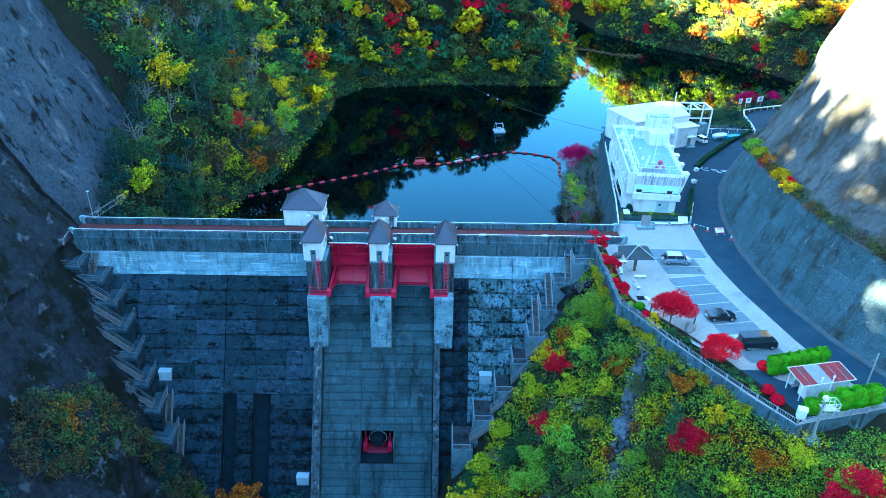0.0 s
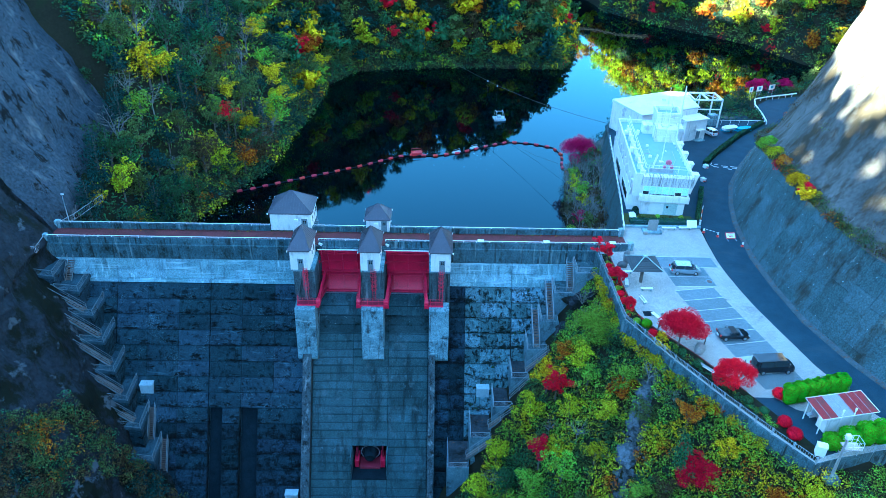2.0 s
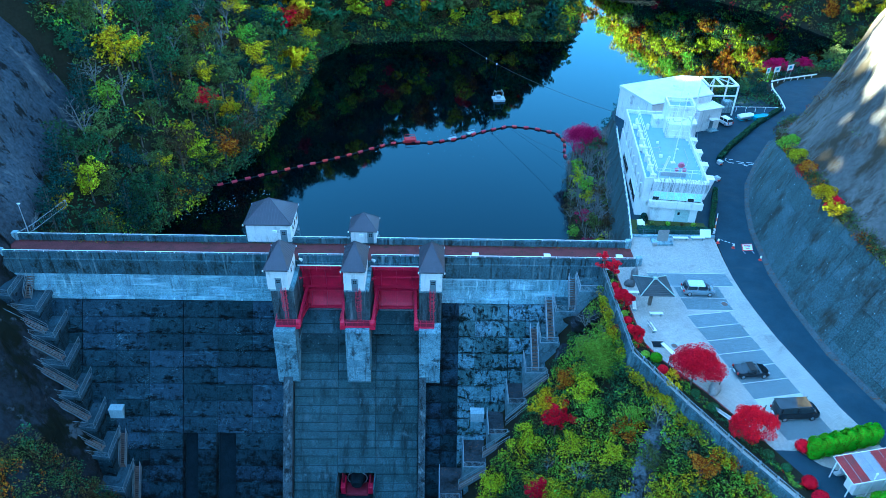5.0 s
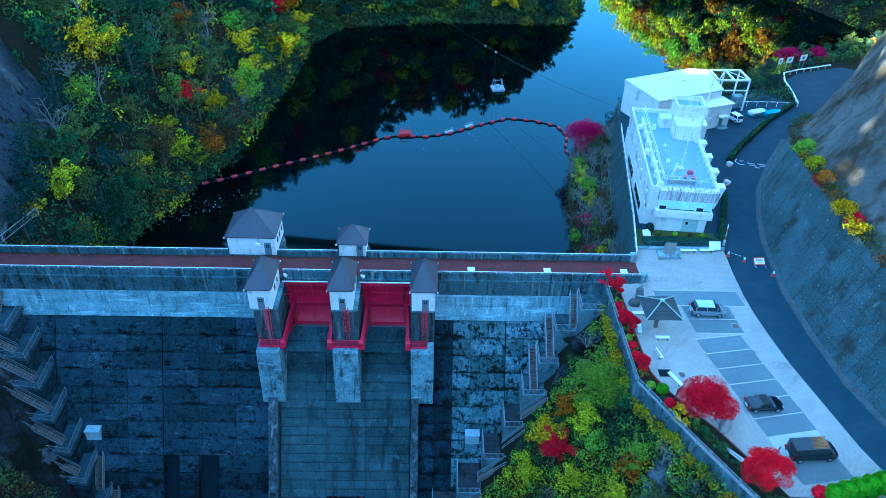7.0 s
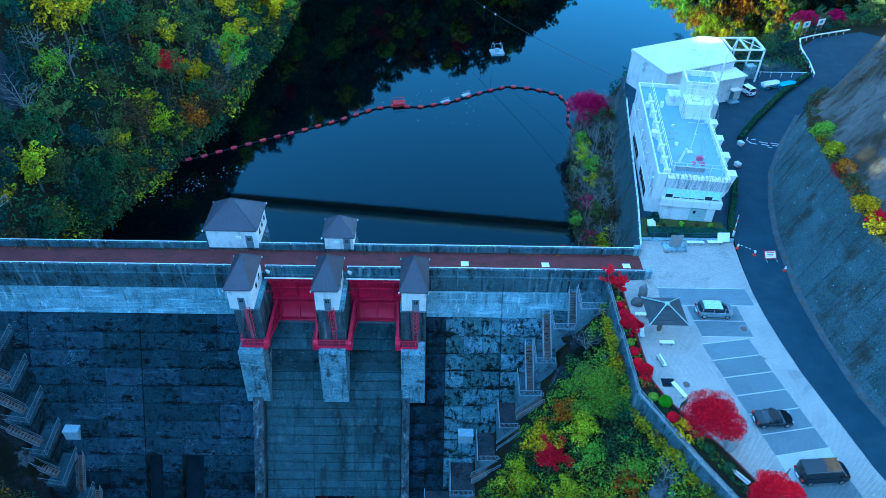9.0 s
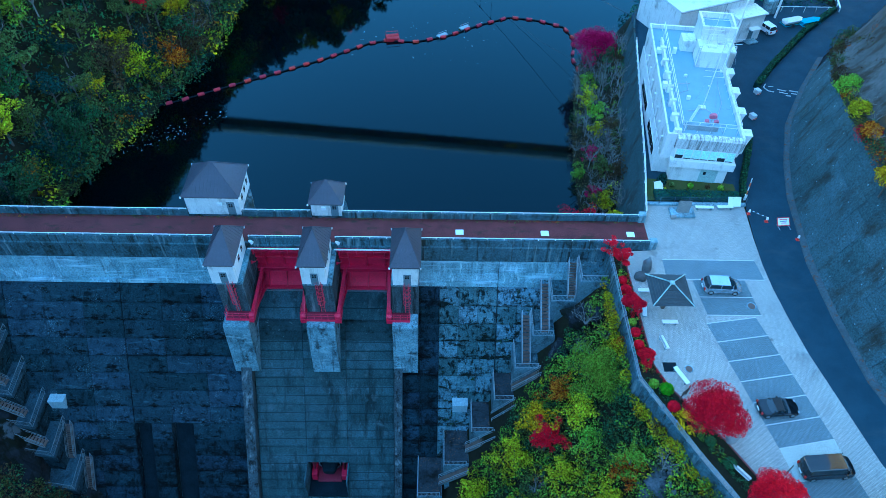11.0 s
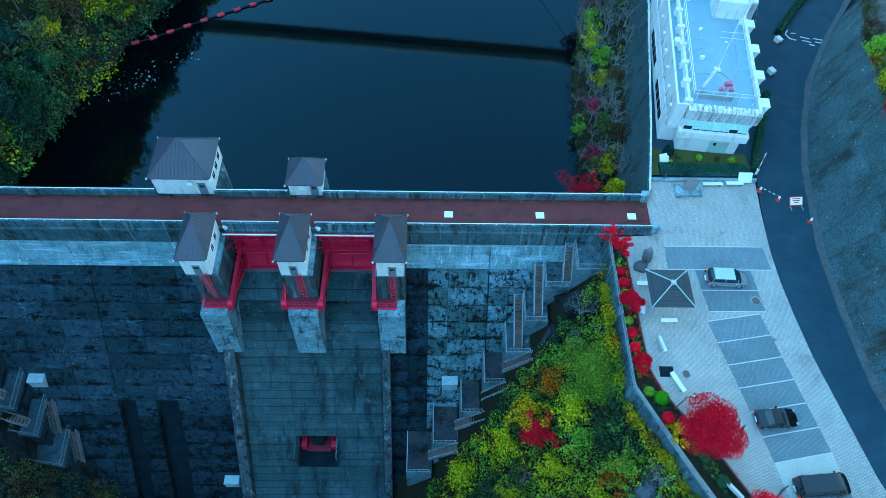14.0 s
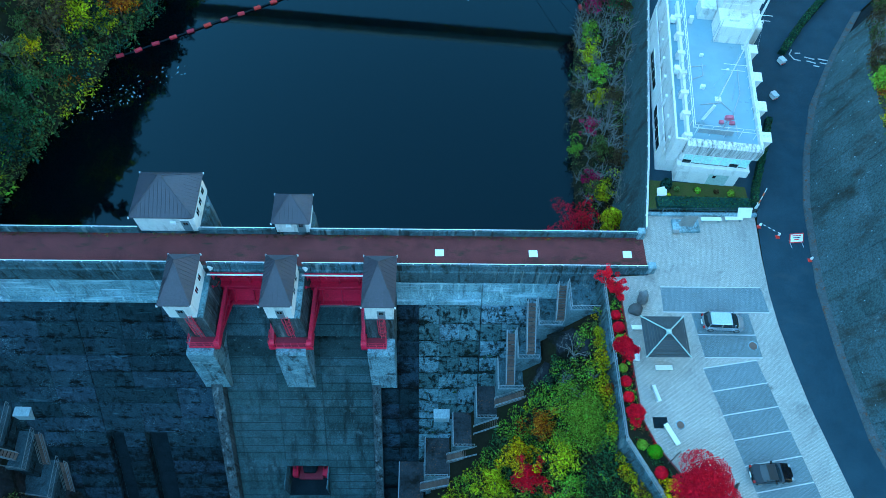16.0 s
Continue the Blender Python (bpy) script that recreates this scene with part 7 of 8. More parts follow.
def cards_mesh(name, v, mat_):
    me = bpy.data.meshes.new(name)
    n = len(v) // 4
    me.vertices.add(4 * n), me.loops.add(4 * n), me.polygons.add(n)
    me.vertices.foreach_set("co", np.asarray(v, np.float32).ravel())
    me.loops.foreach_set("vertex_index", np.arange(4 * n, dtype=np.int32))
    me.polygons.foreach_set("loop_start", np.arange(0, 4 * n, 4, dtype=np.int32))
    me.update(calc_edges=True)
    me.materials.append(mat_)
    return me


def crown_shape(seed, h, w, kind):
    """Clump centres and radii of a crown above its trunk."""
    g = random.Random(seed)
    cs, rs = [], []
    if kind == "dome":
        for i in range(42):
            an, f = g.uniform(0, 6.28), math.sqrt(g.random()) if i > 7 else 0.3 * g.random()
            cs.append((math.cos(an) * w * 0.4 * f, math.sin(an) * w * 0.4 * f, h * (0.26 + 0.56 * math.sqrt(max(0.0, 1 - f * f * 0.9)) * g.uniform(0.6, 1.0))))
            rs.append(w * g.uniform(0.08, 0.19))
    elif kind == "cone":
        n = 13
        for i in range(n):
            t = i / (n - 1)
            rr = w * (1 - t) * 0.5 + 0.35
            for k_ in range(3 if t < 0.8 else 1):
                an = g.uniform(0, 6.28)
                cs.append((math.cos(an) * rr * 0.6, math.sin(an) * rr * 0.6, h * (0.18 + 0.8 * t))), rs.append(rr * 0.75 + 0.25)
    else:
        # limbs fan out from the trunk, each with a string of clumps thinning outwards
        n = 9 if kind == "round" else 7
        for i in range(n):
            an = 6.28 * i / n + g.uniform(-0.5, 0.5)
            t0 = g.uniform(0.28, 0.62)
            reach = w * 0.5 * g.uniform(0.55, 1.15)
            rise = h * g.uniform(0.05, 0.34)
            for f in (0.35, 0.68, 1.0):
                if g.random() < 0.12:
                    continue
                e = g.uniform(-0.3, 0.3)
                cs.append((math.cos(an + e) * reach * f, math.sin(an + e) * reach * f, h * t0 + rise * f + g.uniform(-0.3, 0.3)))
                rs.append(w * g.uniform(0.10, 0.19) * (1.15 - 0.35 * f))
        for i in range(4):
            cs.append((g.uniform(-0.16, 0.16) * w, g.uniform(-0.16, 0.16) * w, h * g.uniform(0.66, 0.95))), rs.append(w * g.uniform(0.12, 0.2))
    return cs, rs


def trunk_mesh(seed, h, w, cs, r=0.16, mat_=None):
    g = random.Random(seed)
    m = Mesh()
    top = Vector((g.uniform(-0.3, 0.3), g.uniform(-0.3, 0.3), h * 0.8))
    m.tube([(0, 0, -0.8), (0.05, 0.03, h * 0.3), top * 0.7, top], r * 1.3, 6, 0.03)
    for c in cs[::3]:
        c = Vector(c)
        s = Vector((0, 0, max(h * 0.22, c.z * 0.55)))
        m.tube([s, s.lerp(c, 0.5) + Vector((0, 0, -0.1)), c], r * 0.5, 4, 0.02)
    return m.data("trunk", mat_ or BARK)


def bare_mesh(seed, h, w):
    """A leafless tree: trunk, limbs and fans of twigs."""
    g = random.Random(seed)
    m = Mesh()
    fork = Vector((0.1, 0.05, h * 0.32))
    m.tube([(0, 0, -0.8), (0.12, 0, h * 0.16), fork], 0.17, 5, 0.11)
    n = 6
    for i in range(n):
        an = 6.28 * i / n + g.uniform(-0.45, 0.45)
        out = Vector((math.cos(an), math.sin(an), 0))
        reach, top = w * 0.5 * g.uniform(0.5, 1.15) * (0.35 if i == 0 else 1.0), h * g.uniform(0.3, 0.68)
        bend = fork + out * reach * 0.45 + Vector((g.uniform(-0.25, 0.25), g.uniform(-0.25, 0.25), top * 0.62))
        tip = fork + out * reach + Vector((0, 0, top))
        m.tube([fork, bend, tip], 0.085, 4, 0.025)
        for k_ in range(6):
            f = 0.25 + 0.13 * k_
            a = fork.lerp(bend, f * 2) if f < 0.5 else bend.lerp(tip, f * 2 - 1)
            side = Vector((-out.y, out.x, 0)) * (1 if k_ % 2 else -1)
            b = a + (side * g.uniform(0.5, 1.0) + out * g.uniform(0.1, 0.7) + Vector((0, 0, g.uniform(0.1, 0.6)))) * w * 0.19
            m.tube([a, b], 0.034, 3, 0.014)
            for q_ in range(3):
                c = a.lerp(b, g.uniform(0.35, 1.0))
                m.tube([c, c + (b - a) * g.uniform(0.3, 0.6) + Vector((g.uniform(-1, 1), g.uniform(-1, 1), g.uniform(-0.2, 0.8))) * w * 0.07], 0.017, 3, 0.009)
    return m.data("trunk", TWIG)


PROTO = {}


def proto(colour, kind, variant, h, w, cards, size):
    """Meshes of a tree, made once and shared."""
    key = (colour, kind, variant)
    if key not in PROTO:
        seed = abs(hash((len(colour), len(kind), variant, int(h * 10)))) % 9999
        cs, rs = crown_shape(seed + len(colour), h, w, kind)
        PROTO[key] = (trunk_mesh(seed, h, w, cs), cards_mesh("crown", leaf_cards(cs, rs, cards, size, seed), LEAF[colour]))
    return PROTO[key]


LABELS = {"deep green": "deep green tree on the shaded valley side", "moss": "moss-green tree on the shaded valley side", "dark green": "dark evergreen tree on the valley side", "green": "leafy green tree on the valley side", "olive": "olive-green tree turning in autumn", "yellow": "bright yellow autumn tree on the slope",
          "orange": "orange-brown autumn tree on the slope", "red": "crimson autumn maple on the slope", "brown": "thin brown autumn tree on the slope"}


def plant(colour, kind, variant, x, y, z, s, group, spin, name="tree"):
    tm, cm = proto(colour, kind, variant, 8.0 if kind != "cone" else 11.0, 6.2 if kind != "cone" else 5.0, 1500, 0.27)
    t = thing(name, LABELS[colour], "tree", group, at=pose(x, y, z, 0, 0, spin) @ Matrix.Diagonal((s, s, s * random.uniform(0.85, 1.15), 1)))
    part("trunk", tm, None, t)
    part("crown", cm, None, t)
    return t


BARES = [bare_mesh(50 + i, 7.5, 5.5) for i in range(3)]
MIX = ["dark green"] * 6 + ["deep green"] * 9 + ["moss"] * 9 + ["green"] * 3 + ["olive"] * 3 + ["yellow"] * 2 + ["orange"] * 1 + ["brown"] * 3
FARMIX = ["dark green"] * 5 + ["deep green"] * 6 + ["moss"] * 6 + ["green"] * 2 + ["olive"] * 2 + ["yellow"] * 2 + ["orange"] * 2 + ["brown"] * 2 + ["red"]


def spots(n, box, gap, ok, seed):
    """Random places on the ground that pass a test and keep apart."""
    g = np.random.default_rng(seed)
    xs, ys = g.uniform(box[0], box[1], n * 14), g.uniform(box[2], box[3], n * 14)
    zs, ds = ground(xs, ys), shore_distance(xs, ys)
    keep, cells = [], {}
    for x, y, z, d in zip(xs, ys, zs, ds):
        if len(keep) >= n:
            break
        if not ok(x, y, z, d):
            continue
        c = (int(x // gap), int(y // gap))
        if any((x - a) ** 2 + (y - b) ** 2 < gap * gap for i in (-1, 0, 1) for j in (-1, 0, 1) for a, b in cells.get((c[0] + i, c[1] + j), ())):
            continue
        cells.setdefault(c, []).append((x, y))
        keep.append((float(x), float(y), float(z)))
    return keep


def grove(places, seed, group, scale, mix=MIX, bare=0.08):
    g = random.Random(seed)
    for x, y, z in places:
        s = g.uniform(*scale)
        if g.random() < bare:
            t = thing("bare_tree", "leafless grey tree among the autumn woods", "tree", group, at=pose(x, y, z, 0, 0, g.uniform(0, 360)) @ Matrix.Diagonal((s, s, s, 1)))
            part("trunk", BARES[g.randrange(3)], None, t)
        else:
            c = g.choice(mix)
            kind = "cone" if c == "dark green" and g.random() < 0.35 else g.choice(["round", "round", "loose"])
            plant(c, kind, g.randrange(3), x, y, z, s, group, g.uniform(0, 360))


def many(name, chunks, label, category):
    """One leafy object out of (corner points, colour) chunks."""
    cols = sorted({c for _, c in chunks})
    v = np.concatenate([c[0] for c in chunks])
    idx = np.concatenate([np.full(len(c[0]) // 4, cols.index(c[1]), np.int32) for c in chunks])
    me = cards_mesh(name, v, LEAF[cols[0]])
    for c in cols[1:]:
        me.materials.append(LEAF[c])
    me.polygons.foreach_set("material_index", idx)
    return tagged(new(name, me), label, category, kind="stuff")


def woods(name, places, seed, scale, label, mix=MIX, cards=360, size=0.82):
    g = random.Random(seed)
    shapes = {}
    for kind in ("round", "loose", "cone"):
        for k_ in range(4):
            cs, rs = crown_shape(900 + k_, 8.0 if kind != "cone" else 11.0, 6.4 if kind != "cone" else 5.0, kind)
            shapes[kind, k_] = leaf_cards(cs, rs, cards, size, 77 + k_)
    chunks = []
    for x, y, z in places:
        c = g.choice(mix)
        kind = "cone" if c == "dark green" and g.random() < 0.35 else g.choice(["round", "round", "loose"])
        s, a = g.uniform(*scale), g.uniform(0, 6.28)
        v = shapes[kind, g.randrange(4)] * s
        ca, sa = math.cos(a), math.sin(a)
        chunks.append((np.stack([v[:, 0] * ca - v[:, 1] * sa + x, v[:, 0] * sa + v[:, 1] * ca + y, v[:, 2] + z], 1), c))
    return many(name, chunks, label, "woods")


def brush(name, places, seed, label, radius=(0.6, 1.5), cards=46, size=0.34, mix=MIX, lift=0.3, category="undergrowth"):
    """Ground-hugging shrubs in one object."""
    g = random.Random(seed)
    chunks = []
    by = {}
    for p in places:
        # colours drift in patches
        f = 0.5 + 0.75 * noise.noise(Vector((p[0] * 0.16 + seed, p[1] * 0.16, p[2] * 0.12))) + g.gauss(0, 0.16)
        by.setdefault(mix[int(min(0.999, max(0.0, f)) * len(mix))], []).append(p)
    for k_, (c, ps) in enumerate(sorted(by.items())):
        rs = [g.uniform(*radius) for _ in ps]
        cs = [(x, y, z + lift * r) for (x, y, z), r in zip(ps, rs)]
        chunks.append((leaf_cards(cs, rs, cards * len(ps), size, seed + k_, flat=0.85), c))
    return many(name, chunks, label, category)


def on_left(x, y, z, d):
    return d > 1.0 and not (x < -76.5 and y < 37.0)


hillside = sorted(spots(470, (-120, -46, 6, 92), 3.0, lambda x, y, z, d: on_left(x, y, z, d) and z < 92, 21), key=lambda p: p[1] + 0.3 * p[2])
grove(hillside[:215], 31, "trees on the valley side", (0.62, 1.2), bare=0.2)
woods("hillside_woods", hillside[215:], 30, (0.65, 1.2), "mixed autumn woods high on the valley side", cards=1000, size=0.42)
for x, y, s, c, k_ in ((-62.5, 52, 0.8, "red", 1), (-66, 34, 0.6, "yellow", 0), (-70.5, 17, 0.5, "orange", 1), (-75, 14, 0.5, "yellow", 2), (-72, 47, 0.95, "yellow", 1), (-66, 66, 0.9, "orange", 2), (-58.5, 58, 0.8, "olive", 0), (-63, 84, 1.1, "yellow", 0), (-84, 62, 1.1, "yellow", 2), (-60.5, 44, 0.8, "olive", 1)):
    plant(c, "loose", k_, x, y, float(ground(np.array([x]), np.array([y]))[0]), s, "trees on the valley side", 40 * x)
woods("far_woods", spots(330, (-135, 70, 88, 215), 4.6, lambda x, y, z, d: d > 1.2 and z < 75 and (y > 92 or x < -100), 22), 32, (0.9, 1.5), "autumn woods on the far shore of the reservoir", FARMIX)
woods("shore_woods", spots(300, (-60, 60, 100, 200), 3.4, lambda x, y, z, d: 0.8 < d < 15 and (y > 108 or x < -48), 24), 34, (0.6, 1.05), "autumn trees lining the far shore", FARMIX, 460, 0.6)
# autumn leaves kept to warm tones, so colour adds to the hill's sunlight
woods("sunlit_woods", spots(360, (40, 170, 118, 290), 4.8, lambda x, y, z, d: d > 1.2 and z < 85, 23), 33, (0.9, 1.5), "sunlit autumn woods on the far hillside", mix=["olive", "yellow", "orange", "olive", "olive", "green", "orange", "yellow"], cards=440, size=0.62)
woods("high_woods", spots(420, (-260, -95, -60, 230), 7.5, lambda x, y, z, d: z > 42, 26), 36, (1.2, 2.0), "dark woods on the high ridge", cards=100, size=1.7)
brush("hillside_undergrowth", spots(3400, (-118, 30, 4, 150), 1.15, lambda x, y, z, d: d > -0.2 and d < 62 and not (x < -76.5 and y < 36.5) and not (x > -5 and y < 100), 25), 35, "mixed autumn undergrowth on the hillsides", (0.9, 2.1), 38, 0.44)
# split at the shade line: dark greens carry shade, gold carries sun
brush("far_undergrowth", spots(2600, (20, 150, 112, 235), 1.5, lambda x, y, z, d: -0.3 < d < 34 and (x < 58 or d < 13), 27), 37, "mixed autumn undergrowth along the far shore", (1.4, 2.6), 54, 0.55, FARMIX)
brush("sunlit_undergrowth", spots(2400, (58, 150, 128, 235), 1.4, lambda x, y, z, d: 13 <= d < 40, 127), 137, "golden autumn undergrowth on the sunlit far shore", (1.2, 2.6), 36, 0.75, ["brown", "olive", "olive", "orange", "yellow", "olive", "orange", "yellow"])

# mostly dark leaf mix, the low bank's shade put into the colours
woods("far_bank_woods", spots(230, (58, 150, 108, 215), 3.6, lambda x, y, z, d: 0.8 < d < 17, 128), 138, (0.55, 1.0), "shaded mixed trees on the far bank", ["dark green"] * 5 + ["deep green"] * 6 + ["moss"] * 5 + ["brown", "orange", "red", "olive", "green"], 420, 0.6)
brush("shore_undergrowth", spots(1100, (-78, 30, 4, 150), 0.9, lambda x, y, z, d: d > -0.7 and d < 4.0 and not (x < -76.5 and y < 36.5) and not (x > -5 and y < 100), 28), 38, "dark shrubs overhanging the water edge", (0.9, 2.0), 80, 0.3, lift=0.7)
grove(spots(46, (-78, -40, 6, 128), 3.0, lambda x, y, z, d: 0.4 < d < 3.2 and x < -42, 29), 39, "trees at the water edge", (0.7, 1.1), bare=0.1)

brush("slope_edge_undergrowth", spots(640, (-118, -76.5, 34.6, 50), 1.0, lambda x, y, z, d: z > 3, 81), 82, "brush along the edge of the sprayed slope", (0.9, 2.0), 80, 0.36, lift=0.5)
grove(spots(34, (-114, -76.5, 38, 54), 3.0, lambda x, y, z, d: z > 3, 83), 84, "trees beside the sprayed slope", (0.6, 1.0), bare=0.2)

# slope below the car park
SLOPEMIX = ["deep green"] * 2 + ["moss"] * 2 + ["green"] * 9 + ["olive"] * 8 + ["yellow"] * 4 + ["brown"] * 1 + ["orange"] * 3


def below(x, y, z, d):
    edge = np.interp(y, [-32, -26, -21.2, -18.6, -15.8, -13.3, -10.9, -8.5, -5.6], [-24, -15.5, -10.2, -7.0, -4.0, -1.5, 1.4, 3.0, 7.6])
    scree = ((x - 6.9 - 0.44 * (y + 33.0)) / 1.5) ** 2 + ((y + 33.0) / 6.0) ** 2 < 1
    return y < -5 and x < curve_y(XF, y) - 0.55 and z > -39.5 and x > edge + 0.8 and not scree


brush("slope_groundcover", spots(1500, (-32, 40, -75, -3), 1.1, below, 47), 48, "deep green ground growth between the shrubs", (0.7, 1.2), 44, 0.3, ["deep green"] * 5 + ["moss"] * 4 + ["green"] * 2 + ["brown"], 0.1, "groundcover")
brush("slope_undergrowth", spots(3500, (-32, 40, -75, -3), 0.75, below, 41), 42, "dense green and yellow shrubs below the car park", (0.55, 1.3), 140, 0.165, ["deep green"] * 6 + ["moss"] * 3 + ["green"] * 9 + ["olive"] * 7 + ["yellow"] * 2 + ["orange"] * 2, 0.7)
grove(spots(110, (-20, 34, -66, -8), 2.3, lambda x, y, z, d: below(x - 2.2, y, z, d) and below(x + 1.6, y, z, d), 43), 44, "trees below the car park", (0.42, 0.72), SLOPEMIX, 0.12)
foot = []
gw = random.Random(23)
for (ax, ay), (bx, by_) in zip(FENCE[5:-1], FENCE[4:-2]):
    for _ in range(int(math.hypot(bx - ax, by_ - ay) * 2.2)):
        f, e = gw.random(), gw.uniform(0.55, 1.3)
        foot.append((ax + (bx - ax) * f - 0.85 * e, ay + (by_ - ay) * f - 0.35 * e, gw.uniform(-1.7, -0.9)))
brush("wall_foot_shrubs", foot, 71, "green and yellow shrubs against the retaining wall", (0.4, 0.8), 110, 0.15, SLOPEMIX, 0.3)
brush("south_undergrowth", spots(1500, (20, 64, -78, -43), 1.0, lambda x, y, z, d: x < curve_y(XB, y) - 8 and x > curve_y(XF, y) - 3 and z < -0.6, 45), 46, "shrubs below the shed", (0.6, 1.3), 120, 0.155, SLOPEMIX + ["red"], 0.45)


# grey scree showing between the shrubs, and rock under the top landings
GULLY = material("grey_scree", (0.105, 0.115, 0.125), (0.05, 0.056, 0.062), 0.95, 0.5, 5.0, stain=(0.02, 0.022, 0.018), stain_scale=(0.5, 0.5, 0.5), stain_at=(0.5, 0.62), bump=0.8, bump_scale=2.0, island=0.4, spec=0.1)
for x, y, a, b, c, sd_ in ((7.4, -31.0, 1.0, 1.7, 0.7, 5), (6.0, -34.2, 1.3, 1.5, 0.8, 6), (8.7, -28.8, 0.8, 1.2, 0.6, 7), (4.8, -8.0, 2.2, 1.8, 1.2, 8), (2.4, -10.6, 1.8, 1.5, 1.1, 9), (6.4, -9.4, 1.1, 1.3, 0.8, 10)):
    rock("outcrop", x, y, float(ground(np.array([x]), np.array([y]))[0]), a, b, c, sd_, GULLY if y < -20 else ROCK, "grey broken rock outcrop on the slope", "rock", 0, 0.6)
scree = Mesh()
gs = random.Random(19)
for _ in range(520):
    f = gs.random()
    x, y = 9.6 - 5.6 * f + gs.gauss(0, 0.75), -27.0 - 12.5 * f + gs.gauss(0, 0.4)
    z = float(np.minimum(-1.5, -1.2 - np.interp(y, [-34, -22], [0.95, 1.36]) * (curve_y(XF, y) - x)))
    bm = bmesh.new()
    bmesh.ops.create_icosphere(bm, subdivisions=1, radius=gs.uniform(0.12, 0.42))
    for v in bm.verts:
        v.co *= gs.uniform(0.65, 1.25)
    scree.take(bm, pose(x, y, z + 0.15, gs.uniform(0, 90), gs.uniform(0, 90), 0))
tagged(part("scree", scree, GULLY), "loose grey stones in a gully on the slope", "stones", kind="stuff")
for x, y, z, s in ((5.2, -9.4, -5.6, 0.42), (3.4, -12.0, -7.4, 0.4), (6.0, -12.6, -4.4, 0.36), (11.2, -31.5, -4.2, 0.4), (4.4, -9.6, -6.2, 0.62)):
    t = thing("bare_tree", "small leafless grey tree below the fence", "tree", "bare trees below the fence", at=pose(x, y, z, 0, 0, 50 * x) @ Matrix.Diagonal((s, s, s, 1)))
    part("trunk", BARES[int(x) % 3], None, t)
gd = np.random.default_rng(12)
mat_v = []
for _ in range(900):
    f, e = gd.random(), gd.normal() * 1.6
    q = np.array([39 + 27 * f, 195 - 12 * f + e + 2 * math.sin(7 * f), WATER_Z + 0.03])
    a = gd.normal(size=3) * np.array([0.3, 0.3, 0.02])
    b = gd.normal(size=3) * np.array([0.3, 0.3, 0.02])
    mat_v += [q - a, q - b, q + a, q + b]
drift = []
for _ in range(170):
    f = gd.random() ** 1.6
    if gd.random() < 0.6:
        q = np.array([-63 + 14 * f + gd.normal() * 1.2, 30 + 8 * f + gd.normal() * 1.4, WATER_Z + 0.03])
    else:
        q = np.array([-30 + 30 * gd.random(), 66 + 6 * gd.normal(), WATER_Z + 0.03])
    an, ln = gd.random() * 6.28, 0.05 + 0.16 * gd.random() ** 2
    a, b = np.array([math.cos(an), math.sin(an), 0.0]) * ln * 1.6, np.array([-math.sin(an), math.cos(an), 0.1]) * ln * 0.6
    drift += [q - a, q - b, q + a, q + b]
tagged(new("driftwood", cards_mesh("driftwood", np.array(drift), PALE)), "pale bits of driftwood and litter floating on the water", "driftwood", kind="stuff")
tagged(new("floating_leaves", cards_mesh("floating_leaves", np.array(mat_v), LEAF["brown"])), "raft of brown leaves floating on the far water", "leaves", kind="stuff")


def maple(x, y, z, h, w, colour, label, cards=1500, size=0.24, kind="dome", name="maple", seed=0, group="maples by the car park"):
    t = thing(name, label, "tree", group, at=pose(x, y, z))
    cs, rs = crown_shape(300 + seed, h, w, kind)
    part("trunk", trunk_mesh(60 + seed, h, w, cs, 0.09), None, t)
    part("crown", cards_mesh("crown", leaf_cards(cs, rs, cards, size, 70 + seed), LEAF[colour]), None, t)
    return t


maple(12.9, -25.3, 0.0, 5.8, 6.7, "red", "large scarlet maple beside the fence", 22000, 0.115, seed=1)
maple(17.0, -32.5, 0.0, 4.0, 4.8, "red", "crimson maple beside the fence", 14000, 0.11, seed=2)
maple(8.3, -11.5, 0.0, 3.2, 2.6, "red", "bright red maple by the gazebo", 8000, 0.11, seed=3)
maple(8.5, -18.0, 0.0, 2.6, 2.1, "red", "red maple at the fence bend", 6000, 0.105, seed=4)
maple(8.3, -5.0, 0.0, 3.2, 2.0, "red", "red maple at the dam end", 2600, 0.12, "loose", seed=6)
maple(7.4, -3.6, -0.4, 3.6, 2.2, "red", "thin red maple above the stair", 1600, 0.12, "loose", seed=7)
maple(11.8, -40.3, -8.0, 4.4, 6.0, "red", "dark red maple on the slope", 7000, 0.15, "round", seed=8, group="slope maples")
maple(24.2, -51.4, -4.2, 5.0, 6.4, "red", "wide dark red maple below the shed", 4600, 0.22, "round", seed=9, group="slope maples")
maple(-0.6, -21.6, -11.8, 5.0, 4.0, "red", "red maple beside the stair", 4000, 0.13, "round", seed=10, group="slope maples")
maple(-3.6, -30.0, -16.0, 5.0, 3.6, "red", "red maple low on the slope", 900, 0.22, "loose", seed=11, group="slope maples")
maple(6.5, -27.2, -7.2, 3.4, 3.8, "orange", "orange maple on the slope", 1700, 0.18, "round", seed=12, group="slope maples")
maple(-46.5, -27.5, -40.0, 13.5, 7.0, "orange", "large orange tree below the dam", 3600, 0.24, "round", seed=13, group="slope maples")
maple(11.0, -24.6, -1.5, 3.0, 2.6, "yellow", "pale yellow tree below the fence", 700, 0.22, "loose", seed=14, group="slope maples")
maple(4.6, -16.6, -7.5, 7.6, 8.0, "green", "broad green tree beside the stair", 17000, 0.14, seed=15, group="slope maples")


